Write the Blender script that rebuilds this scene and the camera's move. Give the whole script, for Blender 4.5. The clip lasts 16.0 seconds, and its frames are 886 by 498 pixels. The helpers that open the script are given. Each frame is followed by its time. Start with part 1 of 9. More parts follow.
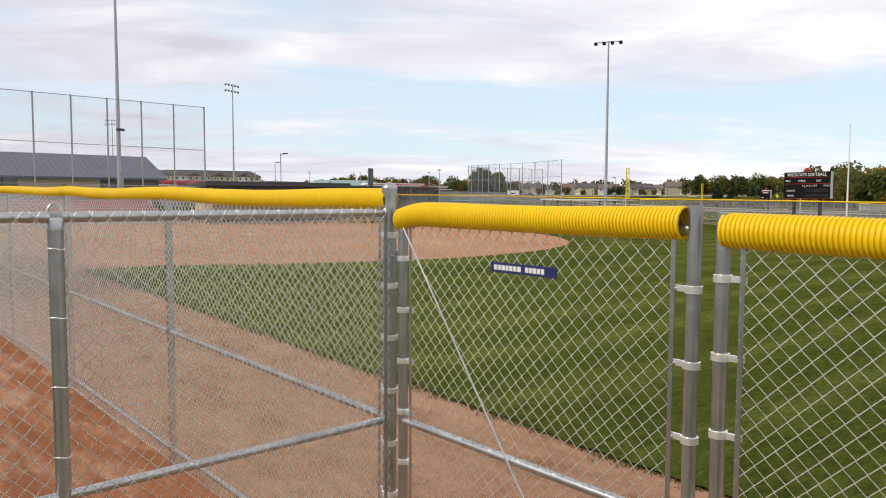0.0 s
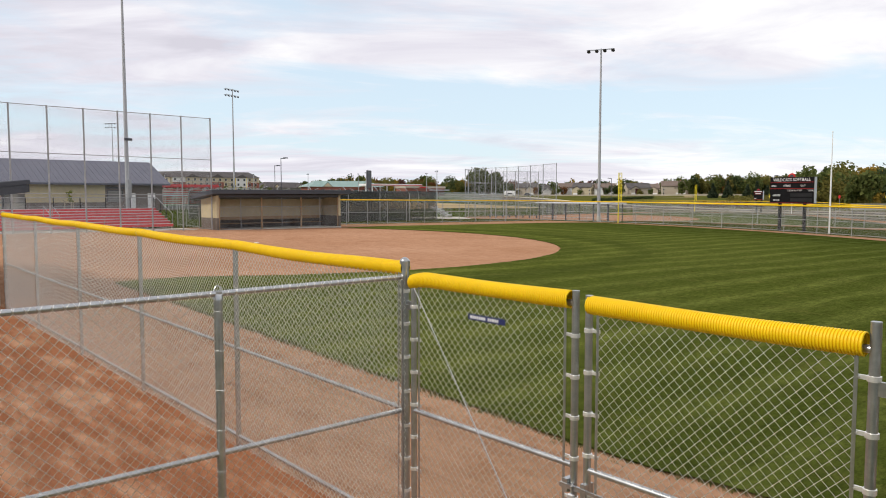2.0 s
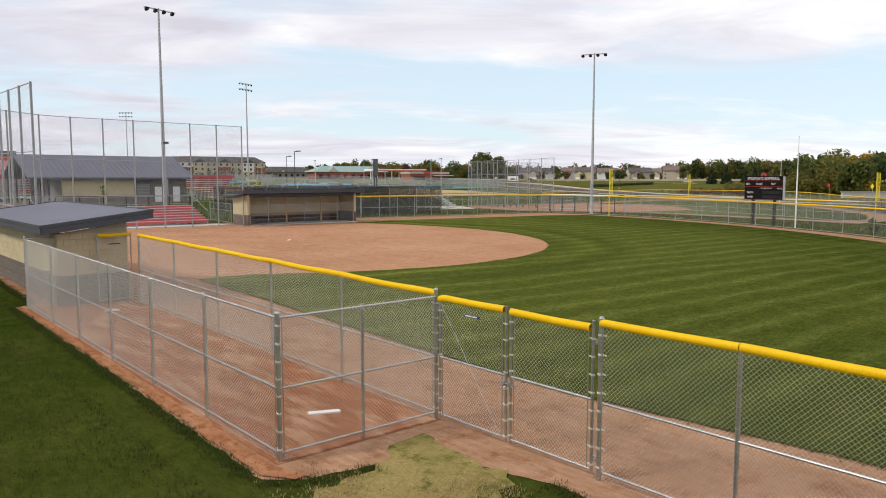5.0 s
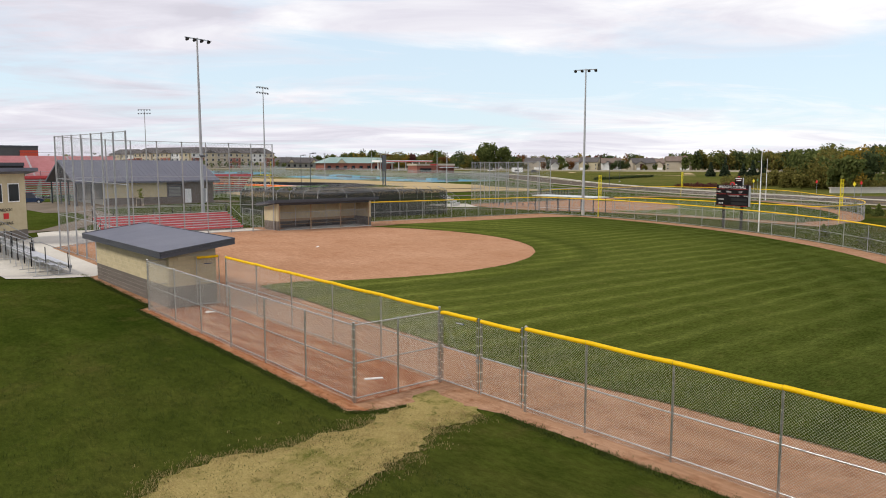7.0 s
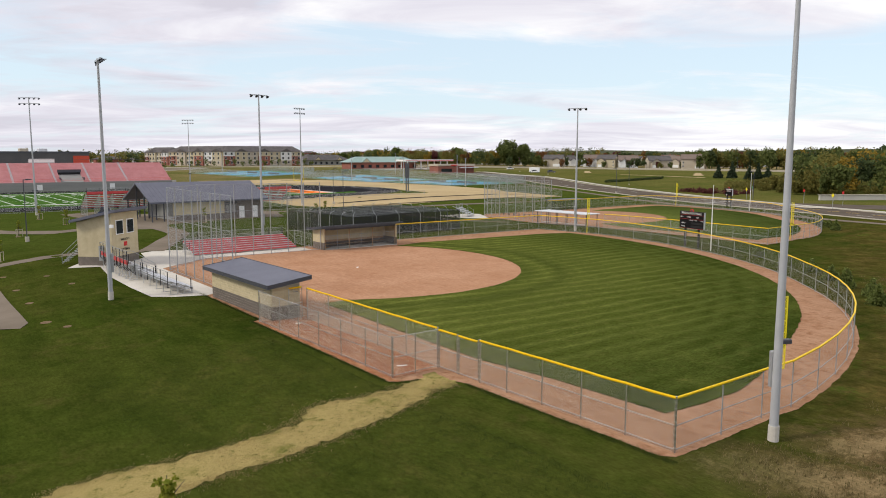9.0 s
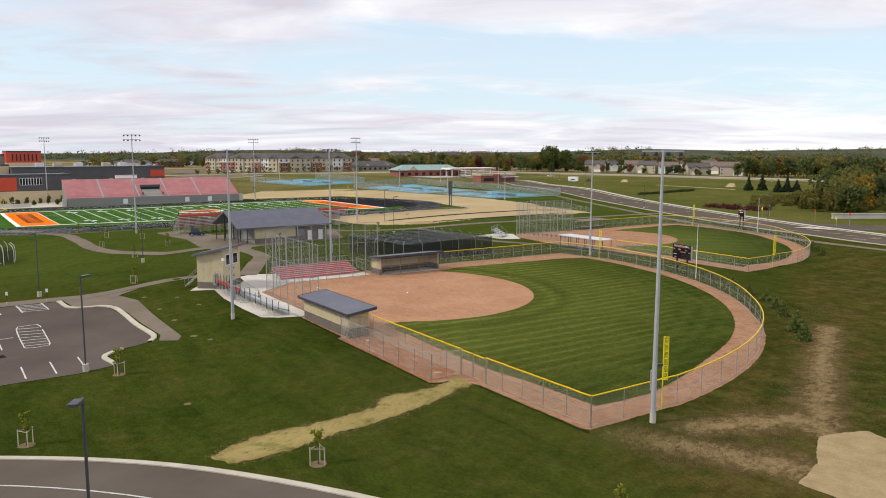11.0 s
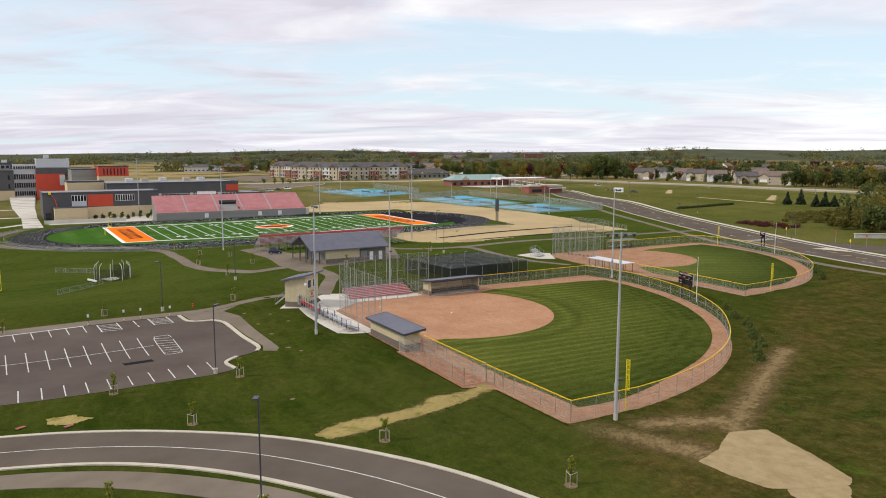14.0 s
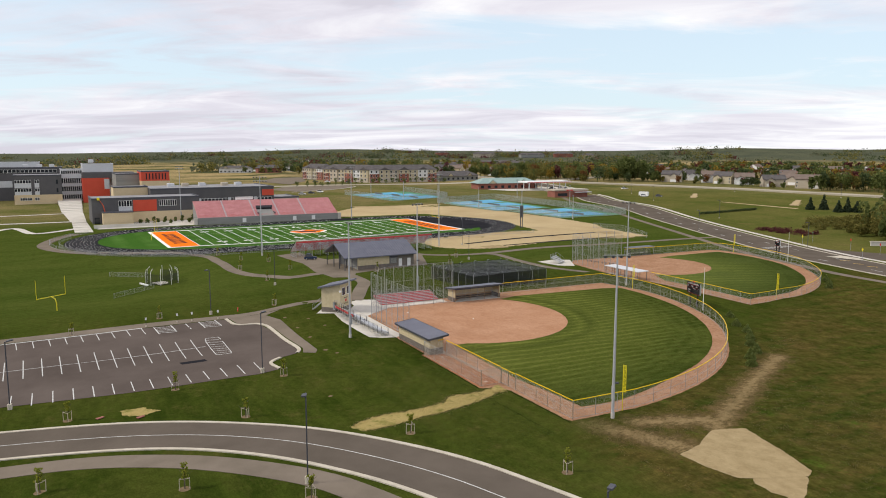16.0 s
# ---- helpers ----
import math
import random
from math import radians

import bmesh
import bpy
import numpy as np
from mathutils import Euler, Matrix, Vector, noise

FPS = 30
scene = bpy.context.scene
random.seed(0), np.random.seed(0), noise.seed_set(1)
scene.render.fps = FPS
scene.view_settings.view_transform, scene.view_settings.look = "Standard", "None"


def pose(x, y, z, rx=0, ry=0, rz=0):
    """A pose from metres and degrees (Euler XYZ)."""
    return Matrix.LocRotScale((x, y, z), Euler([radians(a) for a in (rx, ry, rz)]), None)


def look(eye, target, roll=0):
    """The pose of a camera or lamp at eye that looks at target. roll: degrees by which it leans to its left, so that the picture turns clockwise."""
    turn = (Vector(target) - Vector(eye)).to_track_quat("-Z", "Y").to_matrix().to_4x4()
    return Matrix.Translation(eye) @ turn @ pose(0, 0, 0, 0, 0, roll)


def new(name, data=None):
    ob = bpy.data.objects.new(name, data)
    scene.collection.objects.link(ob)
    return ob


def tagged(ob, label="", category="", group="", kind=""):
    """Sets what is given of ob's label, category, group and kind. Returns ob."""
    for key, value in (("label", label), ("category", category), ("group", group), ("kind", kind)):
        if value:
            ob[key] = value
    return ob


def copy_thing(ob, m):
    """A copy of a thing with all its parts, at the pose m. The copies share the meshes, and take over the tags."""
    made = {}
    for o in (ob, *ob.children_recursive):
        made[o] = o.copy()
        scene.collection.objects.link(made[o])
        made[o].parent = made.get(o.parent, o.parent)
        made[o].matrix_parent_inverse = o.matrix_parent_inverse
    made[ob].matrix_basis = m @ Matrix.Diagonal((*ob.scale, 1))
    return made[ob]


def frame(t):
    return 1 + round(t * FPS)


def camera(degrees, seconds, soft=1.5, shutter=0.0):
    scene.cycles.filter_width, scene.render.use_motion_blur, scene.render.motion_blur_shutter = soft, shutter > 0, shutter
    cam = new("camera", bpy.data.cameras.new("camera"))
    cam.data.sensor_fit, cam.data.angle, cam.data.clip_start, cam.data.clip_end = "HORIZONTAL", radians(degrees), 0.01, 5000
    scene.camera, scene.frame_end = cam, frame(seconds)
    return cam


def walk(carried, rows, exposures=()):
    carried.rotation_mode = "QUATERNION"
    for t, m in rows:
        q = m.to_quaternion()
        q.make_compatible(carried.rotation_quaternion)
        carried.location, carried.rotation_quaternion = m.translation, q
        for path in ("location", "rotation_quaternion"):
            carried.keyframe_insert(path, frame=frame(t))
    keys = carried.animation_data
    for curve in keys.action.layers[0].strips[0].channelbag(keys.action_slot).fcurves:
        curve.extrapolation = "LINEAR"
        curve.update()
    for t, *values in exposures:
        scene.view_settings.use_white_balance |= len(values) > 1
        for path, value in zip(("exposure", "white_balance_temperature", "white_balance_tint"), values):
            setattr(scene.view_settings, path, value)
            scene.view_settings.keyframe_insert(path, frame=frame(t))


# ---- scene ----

# ---------------------------------------------------------------- camera
# seconds, x, y, z, tilt, heading, roll
cam = camera(61.6, 16.0, soft=1.0)
FLIGHT = [
    (0, 3.236, -2.413, 2.425, 85.936, 49.163, 0.25),
    (0.5, 3.543, -2.680, 2.559, 85.938, 49.126, 0.22),
    (1, 3.875, -2.968, 2.697, 85.951, 49.087, 0.19),
    (1.5, 4.347, -3.372, 2.861, 86.031, 49.027, 0.18),
    (2, 4.902, -3.837, 3.015, 85.889, 48.993, 0.01),
    (2.5, 5.624, -4.450, 3.205, 85.578, 49.048, -0.16),
    (3, 6.417, -5.127, 3.417, 85.280, 49.162, -0.16),
    (3.5, 7.336, -5.946, 3.644, 85.105, 49.167, -0.11),
    (4, 8.366, -6.874, 3.905, 84.910, 49.206, -0.03),
    (4.5, 9.357, -7.794, 4.181, 84.73, 49.24, 0.0),
    (5, 10.383, -8.766, 4.513, 84.55, 49.28, 0.0),
    (5.5, 11.611, -9.891, 4.945, 84.33, 49.34, 0.0),
    (6, 13.22, -11.262, 5.515, 84.07, 49.43, 0.02),
    (6.5, 15.395, -12.993, 6.235, 83.77, 49.55, 0.05),
    (7, 17.814, -14.936, 6.945, 83.568, 49.748, 0.01),
    (7.5, 21.26, -17.628, 7.961, 83.34, 49.94, 0.03),
    (8, 25.205, -20.407, 9.273, 83.22, 50.25, 0.0),
    (8.5, 29.235, -23.22, 10.78, 83.02, 50.82, 0.0),
    (9, 33.59, -26.33, 12.45, 82.84, 51.50, 0.0),
    (9.5, 38.206, -29.6, 14.26, 82.70, 52.27, 0.0),
    (10, 43.039, -32.905, 16.170, 82.63, 53.12, 0.02),
    (10.5, 48.033, -36.090, 18.141, 82.620, 54.038, 0.04),
    (11, 53.089, -39.168, 20.135, 82.599, 55.022, 0.07),
    (11.5, 58.009, -41.963, 22.113, 82.580, 55.928, 0.09),
    (12, 62.891, -44.605, 24.050, 82.594, 56.911, 0.07),
    (12.5, 66.585, -46.591, 25.528, 82.556, 57.653, 0.06),
    (13, 69.359, -48.020, 26.694, 82.492, 58.176, 0.02),
    (13.5, 72.102, -49.421, 27.809, 82.464, 58.697, 0.03),
    (14, 74.798, -50.814, 28.786, 82.465, 59.240, 0.04),
    (14.5, 77.529, -52.088, 29.807, 82.444, 59.838, 0.01),
    (15, 80.042, -53.344, 30.823, 82.388, 60.319, 0.03),
    (15.5, 82.730, -54.522, 31.817, 82.387, 60.911, 0.03),
    (16, 85.404, -55.659, 32.840, 82.332, 61.516, 0.01),
]
walk(cam, [(t, pose(x, y, z, rx, 0, rz) @ pose(0, 0, 0, 0, 0, roll)) for t, x, y, z, rx, rz, roll in FLIGHT])

# ---------------------------------------------------------------- sky, sun
SUN_ELEV, SUN_AZ = radians(42), radians(200)      # azimuth counted from +y, clockwise seen from above
world = bpy.data.worlds.new("world")
scene.world = world
world.use_nodes = True
wn, wl = world.node_tree.nodes, world.node_tree.links
wn.clear()
w_out = wn.new("ShaderNodeOutputWorld")
w_sky = wn.new("ShaderNodeTexSky")
w_sky.sky_type, w_sky.sun_disc = "NISHITA", False
w_sky.sun_elevation, w_sky.sun_rotation = SUN_ELEV, SUN_AZ
w_sky.air_density, w_sky.dust_density = 1.0, 0.6
w_gen = wn.new("ShaderNodeTexCoord")
w_sep = wn.new("ShaderNodeSeparateXYZ")
wl.new(w_gen.outputs["Generated"], w_sep.inputs[0])


def wmath(op, a, b=None, clamp=False):
    n = wn.new("ShaderNodeMath")
    n.operation, n.use_clamp = op, clamp
    for i, v in enumerate((a, b)):
        if v is None:
            continue
        if isinstance(v, (int, float)):
            n.inputs[i].default_value = v
        else:
            wl.new(v, n.inputs[i])
    return n.outputs[0]


# cloud layer: the sky's direction laid onto a high flat layer, so that the clouds flatten towards the horizon;
# streaks lie across the line from the fields to the flats
w_up = wmath("ADD", wmath("MAXIMUM", w_sep.outputs[2], 0.0), 0.10)


def wdot(ax, ay):
    return wmath("ADD", wmath("MULTIPLY", w_sep.outputs[0], ax), wmath("MULTIPLY", w_sep.outputs[1], ay))


w_across, w_ahead = wdot(0.574, 0.819), wdot(-0.819, 0.574)
w_turn = wn.new("ShaderNodeCombineXYZ")
wl.new(wmath("MULTIPLY", wmath("DIVIDE", w_across, w_up), 0.62), w_turn.inputs[0])
wl.new(wmath("MULTIPLY", wmath("DIVIDE", w_ahead, w_up), 1.0), w_turn.inputs[1])
w_turn.inputs[2].default_value = 3.7


def wnoise(scale, detail, rough, dist=0.0):
    n = wn.new("ShaderNodeTexNoise")
    n.inputs["Scale"].default_value, n.inputs["Detail"].default_value = scale, detail
    n.inputs["Roughness"].default_value, n.inputs["Distortion"].default_value = rough, dist
    wl.new(w_turn.outputs[0], n.inputs["Vector"])
    return n.outputs["Fac"]


def wramp(fac, *stops):
    n = wn.new("ShaderNodeValToRGB")
    e = n.color_ramp.elements
    while len(e) < len(stops):
        e.new(0.5)
    for k, (p, c) in zip(e, stops):
        k.position, k.color = p, (*c, 1)
    wl.new(fac, n.inputs[0])
    return n.outputs[0]


# a long opening in the clouds low over the village
w_gap = wramp(w_sep.outputs[2], (0.0, (0.66,) * 3), (0.022, (0.64,) * 3), (0.045, (0.58,) * 3), (0.07, (0.38,) * 3), (0.115, (0.36,) * 3), (0.15, (0.56,) * 3), (0.20, (0.60,) * 3), (0.6, (0.60,) * 3))
w_east = wmath("MULTIPLY", wmath("ADD", w_across, 0.42), 1.9, True)
w_bias = wmath("MULTIPLY", wmath("SUBTRACT", w_gap, 0.58), wmath("ADD", wmath("MULTIPLY", w_east, 0.75), 0.25))
w_cover = wramp(wmath("ADD", wnoise(0.9, 10, 0.60, 0.5), w_bias), (0.34, (0, 0, 0)), (0.52, (1, 1, 1)))
w_low = wramp(w_sep.outputs[2], (0.0, (0.05,) * 3), (0.05, (0.045,) * 3), (0.14, (0.0,) * 3))
w_shade = wramp(wmath("ADD", wmath("ADD", wnoise(1.25, 10, 0.58, 0.7), w_low), wmath("MULTIPLY", w_across, 0.22)), (0.34, (0.70, 0.68, 0.76)), (0.48, (0.81, 0.79, 0.87)), (0.60, (0.93, 0.92, 0.97)), (0.72, (1.06, 1.05, 1.05)))
w_skymul = wn.new("ShaderNodeMix")
w_skymul.data_type, w_skymul.blend_type = "RGBA", "MULTIPLY"
w_skymul.inputs["Factor"].default_value = 1.0
wl.new(w_sky.outputs[0], w_skymul.inputs["A"])
w_skymul.inputs["B"].default_value = (0.13, 0.135, 0.13, 1)
w_haze = wn.new("ShaderNodeMix")            # thin bright veil over the blue
w_haze.data_type = "RGBA"
w_haze.inputs["Factor"].default_value = 0.72
wl.new(w_skymul.outputs["Result"], w_haze.inputs["A"])
w_haze.inputs["B"].default_value = (0.79, 0.93, 1.06, 1)
w_mix = wn.new("ShaderNodeMix")
w_mix.data_type = "RGBA"
wl.new(w_cover, w_mix.inputs["Factor"])
wl.new(w_haze.outputs["Result"], w_mix.inputs["A"])
wl.new(w_shade, w_mix.inputs["B"])
w_bg = wn.new("ShaderNodeBackground")
w_bg.inputs["Strength"].default_value = 1.0
wl.new(w_mix.outputs["Result"], w_bg.inputs["Color"])
wl.new(w_bg.outputs[0], w_out.inputs["Surface"])

sun = new("sun", bpy.data.lights.new("sun", "SUN"))
sun.data.energy, sun.data.angle, sun.data.color = 2.3, radians(9), (1.0, 0.93, 0.80)
sun.matrix_world = look((0, 0, 100), (-math.sin(SUN_AZ) * 100, -math.cos(SUN_AZ) * 100, 100 - 100 * math.tan(SUN_ELEV)))
scene.view_settings.exposure = 0.0

# ---------------------------------------------------------------- materials
def graph(name):
    m = bpy.data.materials.new(name)
    m.use_nodes = True
    t = m.node_tree
    return m, t.nodes, t.links, t.nodes["Principled BSDF"]


def feed(links, value, socket):
    if hasattr(value, "is_linked"):
        links.new(value, socket)
    else:
        socket.default_value = value


def coords(nodes, links, world_space=False, scale=(1, 1, 1), turn=0.0):
    """Object coordinates, or places in the world for what lies on the ground."""
    src = nodes.new("ShaderNodeNewGeometry").outputs["Position"] if world_space else nodes.new("ShaderNodeTexCoord").outputs["Object"]
    mp = nodes.new("ShaderNodeMapping")
    mp.inputs["Scale"].default_value = scale
    mp.inputs["Rotation"].default_value = (0, 0, radians(turn))
    links.new(src, mp.inputs["Vector"])
    return mp.outputs[0]


def noise_fac(nodes, links, vec, scale, detail=4, rough=0.55, lo=0.3, hi=0.7):
    n = nodes.new("ShaderNodeTexNoise")
    n.inputs["Scale"].default_value, n.inputs["Detail"].default_value, n.inputs["Roughness"].default_value = scale, detail, rough
    links.new(vec, n.inputs["Vector"])
    r = nodes.new("ShaderNodeMapRange")
    r.inputs["From Min"].default_value, r.inputs["From Max"].default_value = lo, hi
    links.new(n.outputs["Fac"], r.inputs["Value"])
    return r.outputs[0]


def blend(nodes, links, fac, a, b, mode="MIX"):
    n = nodes.new("ShaderNodeMix")
    n.data_type, n.blend_type = "RGBA", mode
    feed(links, fac, n.inputs["Factor"])
    for v, s in ((a, "A"), (b, "B")):
        if isinstance(v, tuple):
            v = (*v, 1)
        feed(links, v, n.inputs[s])
    return n.outputs["Result"]


def relief(nodes, links, height, shader, strength, distance=0.01):
    b = nodes.new("ShaderNodeBump")
    b.inputs["Strength"].default_value, b.inputs["Distance"].default_value = strength, distance
    links.new(height, b.inputs["Height"])
    links.new(b.outputs[0], shader.inputs["Normal"])


def surface(name, c1, c2, coarse=1.0, fine=20.0, rough=0.7, metal=0.0, bump=0.2, depth=0.005, ground=False, grit=0.25, spec=0.5, stretch=(1, 1, 1), vary=0.0):
    """Two tones at a coarse scale, a grain at a fine one, and a fine relief."""
    m, n, l, p = graph(name)
    v = coords(n, l, ground, stretch)
    big = noise_fac(n, l, v, coarse, 5, 0.6)
    small = noise_fac(n, l, v, fine, 3, 0.6, 0.25, 0.75)
    col = blend(n, l, big, c1, c2)
    col = blend(n, l, grit, col, blend(n, l, small, (0.62, 0.62, 0.62), (1.25, 1.25, 1.25)), "MULTIPLY")
    if vary:
        info = n.new("ShaderNodeObjectInfo")
        r = n.new("ShaderNodeMapRange")
        r.inputs["To Min"].default_value, r.inputs["To Max"].default_value = 1 - vary, 1 + vary
        l.new(info.outputs["Random"], r.inputs["Value"])
        h = n.new("ShaderNodeHueSaturation")
        l.new(r.outputs[0], h.inputs["Value"])
        l.new(col, h.inputs["Color"])
        col = h.outputs[0]
    l.new(col, p.inputs["Base Color"])
    p.inputs["Roughness"].default_value, p.inputs["Metallic"].default_value = rough, metal
    p.inputs["Specular IOR Level"].default_value = spec
    if bump:
        relief(n, l, small, p, bump, depth)
    return m


GALV = surface("galvanised_steel", (0.40, 0.41, 0.41), (0.56, 0.57, 0.57), 7, 60, 0.33, 0.92, 0.05, 0.001, grit=0.25)
WIRE = surface("bright_galvanised_wire", (0.80, 0.79, 0.75), (0.95, 0.94, 0.90), 9, 60, 0.36, 0.72, 0, 0.001, grit=0.25)
POLE_GREY = surface("pale_galvanised_pole", (0.38, 0.39, 0.41), (0.46, 0.47, 0.49), 0.8, 20, 0.6, 0.15, 0.03, 0.001, grit=0.15)
GALV_DULL = surface("weathered_galvanised_steel", (0.30, 0.31, 0.32), (0.41, 0.42, 0.43), 3, 40, 0.55, 0.4, 0.05, 0.001, grit=0.25)
YELLOW = surface("yellow_plastic", (0.80, 0.52, 0.003), (0.86, 0.58, 0.005), 1.5, 14, 0.5, 0, 0.04, 0.002, grit=0.12, spec=0.25)
YELLOW_PAINT = surface("yellow_paint", (0.80, 0.66, 0.01), (0.72, 0.60, 0.02), 1.5, 14, 0.45, 0, 0.04, 0.002, grit=0.15)
WHITE = surface("white_paint", (0.76, 0.76, 0.75), (0.82, 0.82, 0.81), 1.0, 12, 0.5, 0, 0.03, 0.002, grit=0.12)
LINE_WHITE = surface("worn_white_line_paint", (0.44, 0.44, 0.42), (0.64, 0.64, 0.62), 1.5, 9, 0.7, 0, 0.05, 0.002, True, 0.4, spec=0.0)
YELLOW_LINE = surface("worn_yellow_line_paint", (0.55, 0.36, 0.10), (0.66, 0.45, 0.15), 1.5, 9, 0.7, 0, 0.05, 0.002, True, 0.4, spec=0.0)
BLACK = surface("black_powder_coat", (0.012, 0.012, 0.013), (0.022, 0.022, 0.024), 2, 20, 0.6, 0, 0.04, 0.002, spec=0.2)
RED_BOARD = surface("red_bleacher_board", (0.57, 0.050, 0.056), (0.66, 0.075, 0.080), 2, 14, 0.45, 0, 0.03, 0.002)
# pink blends red risers with the painted-in reflection of bright metal seats
PINK_BOARD = surface("pink_grandstand_board", (0.60, 0.29, 0.29), (0.69, 0.37, 0.37), 0.4, 6, 0.6, 0, 0.05, 0.004, spec=0.0)
ALUMINIUM = surface("mill_aluminium", (0.56, 0.57, 0.59), (0.66, 0.67, 0.68), 2, 30, 0.4, 0.7, 0.03, 0.001)
ROOF_METAL = surface("slate_blue_metal_roof", (0.095, 0.10, 0.135), (0.125, 0.13, 0.165), 0.5, 8, 0.58, 0.0, 0.05, 0.003)
FASCIA = surface("dark_slate_fascia", (0.05, 0.053, 0.068), (0.07, 0.073, 0.088), 1, 12, 0.45, 0.1, 0.04, 0.002)
BLOCK_TAN = surface("tan_split_face_block", (0.50, 0.42, 0.27), (0.60, 0.52, 0.35), 1.2, 28, 0.9, 0, 0.35, 0.006, grit=0.35, vary=0.07, spec=0.0)
BLOCK_GREY = surface("dark_grey_block", (0.145, 0.125, 0.11), (0.20, 0.175, 0.155), 1.2, 28, 0.9, 0, 0.35, 0.006, grit=0.35, vary=0.07, spec=0.0)
MORTAR = surface("mortar", (0.40, 0.36, 0.28), (0.45, 0.41, 0.33), 2, 40, 0.95, 0, 0.2, 0.003)
TIMBER = surface("treated_timber", (0.33, 0.20, 0.10), (0.42, 0.27, 0.14), 2, 30, 0.75, 0, 0.15, 0.003, stretch=(1, 1, 0.15))
CONCRETE = surface("pale_concrete", (0.50, 0.47, 0.42), (0.60, 0.57, 0.51), 0.25, 6, 0.85, 0, 0.12, 0.003, True, 0.25, spec=0.0)
CURB = surface("curb_concrete", (0.43, 0.39, 0.315), (0.56, 0.515, 0.43), 0.6, 9, 0.85, 0, 0.12, 0.003, True, 0.25, spec=0.0)
ASPHALT = surface("road_asphalt", (0.100, 0.084, 0.068), (0.138, 0.116, 0.095), 0.12, 18, 0.92, 0, 0.25, 0.004, True, 0.3, spec=0.0)
ASPHALT_LOT = surface("car_park_asphalt", (0.090, 0.073, 0.064), (0.130, 0.107, 0.094), 0.1, 18, 0.92, 0, 0.25, 0.004, True, 0.3, spec=0.0)
HIGHWAY = surface("worn_highway_concrete", (0.33, 0.295, 0.225), (0.42, 0.38, 0.30), 0.05, 2.0, 0.9, 0, 0.1, 0.004, True, 0.3, spec=0.0)
PATH_GREY = surface("grey_path", (0.160, 0.135, 0.106), (0.215, 0.180, 0.144), 0.2, 12, 0.9, 0, 0.15, 0.003, True, 0.25, spec=0.0)
TRACK = surface("black_running_track", (0.020, 0.020, 0.024), (0.030, 0.030, 0.034), 0.1, 6, 0.8, 0, 0.1, 0.003, True, 0.25, spec=0.0)
SAND = surface("pale_sand", (0.28, 0.212, 0.112), (0.385, 0.300, 0.168), 0.6, 9, 0.95, 0, 0.4, 0.02, True, 0.45, spec=0.0)
BARE = surface("bare_tan_soil", (0.38, 0.29, 0.16), (0.48, 0.38, 0.22), 0.05, 1.5, 0.95, 0, 0.3, 0.03, True, 0.35, spec=0.0)
ORANGE_TURF = surface("orange_turf", (0.80, 0.17, 0.012), (0.86, 0.21, 0.02), 0.2, 8, 0.9, 0, 0.1, 0.004, True, 0.12, spec=0.0)
TURF_WHITE = surface("white_turf", (0.75, 0.75, 0.73), (0.82, 0.82, 0.80), 0.3, 8, 0.9, 0, 0.05, 0.003, True, 0.1, spec=0.0)
TURF_DARK = surface("dark_turf_lettering", (0.10, 0.035, 0.03), (0.13, 0.05, 0.04), 0.3, 8, 0.9, 0, 0.05, 0.003, True, 0.1, spec=0.0)
COURT_BLUE = surface("blue_court", (0.12, 0.33, 0.50), (0.15, 0.38, 0.56), 0.05, 2, 0.8, 0, 0, 0.002, True, 0.1, spec=0.0)
COURT_GREEN = surface("green_court_surround", (0.10, 0.22, 0.13), (0.13, 0.26, 0.16), 0.05, 2, 0.8, 0, 0, 0.002, True, 0.1, spec=0.0)
LANE_MAT = surface("dark_lane_mat", (0.020, 0.032, 0.016), (0.032, 0.046, 0.022), 0.4, 6, 0.9, 0, 0.1, 0.004, True, 0.2, spec=0.05)
MULCH_BROWN = surface("dry_mulch", (0.14, 0.10, 0.06), (0.22, 0.165, 0.10), 3, 14, 0.95, 0, 0.4, 0.02, False, 0.4, spec=0.0)
NAVY = surface("navy_sign", (0.012, 0.02, 0.10), (0.016, 0.025, 0.12), 3, 30, 0.4, 0, 0.02, 0.001)
SCREEN = surface("dark_display", (0.006, 0.006, 0.007), (0.012, 0.012, 0.013), 3, 30, 0.7, 0, 0.02, 0.001, spec=0.1)
SIGN_RED = surface("red_sign_paint", (0.55, 0.03, 0.03), (0.60, 0.04, 0.04), 3, 30, 0.6, 0, 0.02, 0.001, spec=0.2)
SCHOOL_GREY = surface("charcoal_brick", (0.082, 0.080, 0.085), (0.108, 0.104, 0.108), 0.2, 3, 0.85, 0, 0.1, 0.01)
SCHOOL_TAN = surface("cream_masonry", (0.60, 0.47, 0.29), (0.66, 0.53, 0.34), 0.2, 3, 0.85, 0, 0.1, 0.01)
SCHOOL_RED = surface("vermilion_panel", (0.55, 0.055, 0.022), (0.60, 0.07, 0.03), 0.3, 3, 0.5, 0, 0.02, 0.004)
SCHOOL_WHITE = surface("light_grey_metal_panel", (0.56, 0.57, 0.59), (0.62, 0.63, 0.65), 0.3, 3, 0.45, 0.2, 0.02, 0.004)
FLAT_ROOF = surface("flat_roof_membrane", (0.20, 0.20, 0.21), (0.26, 0.26, 0.27), 0.1, 3, 0.85, 0, 0.05, 0.01)
GLASS = surface("dark_window_glass", (0.018, 0.022, 0.028), (0.03, 0.035, 0.042), 0.5, 3, 0.08, 0, 0, 0.001, grit=0.1)
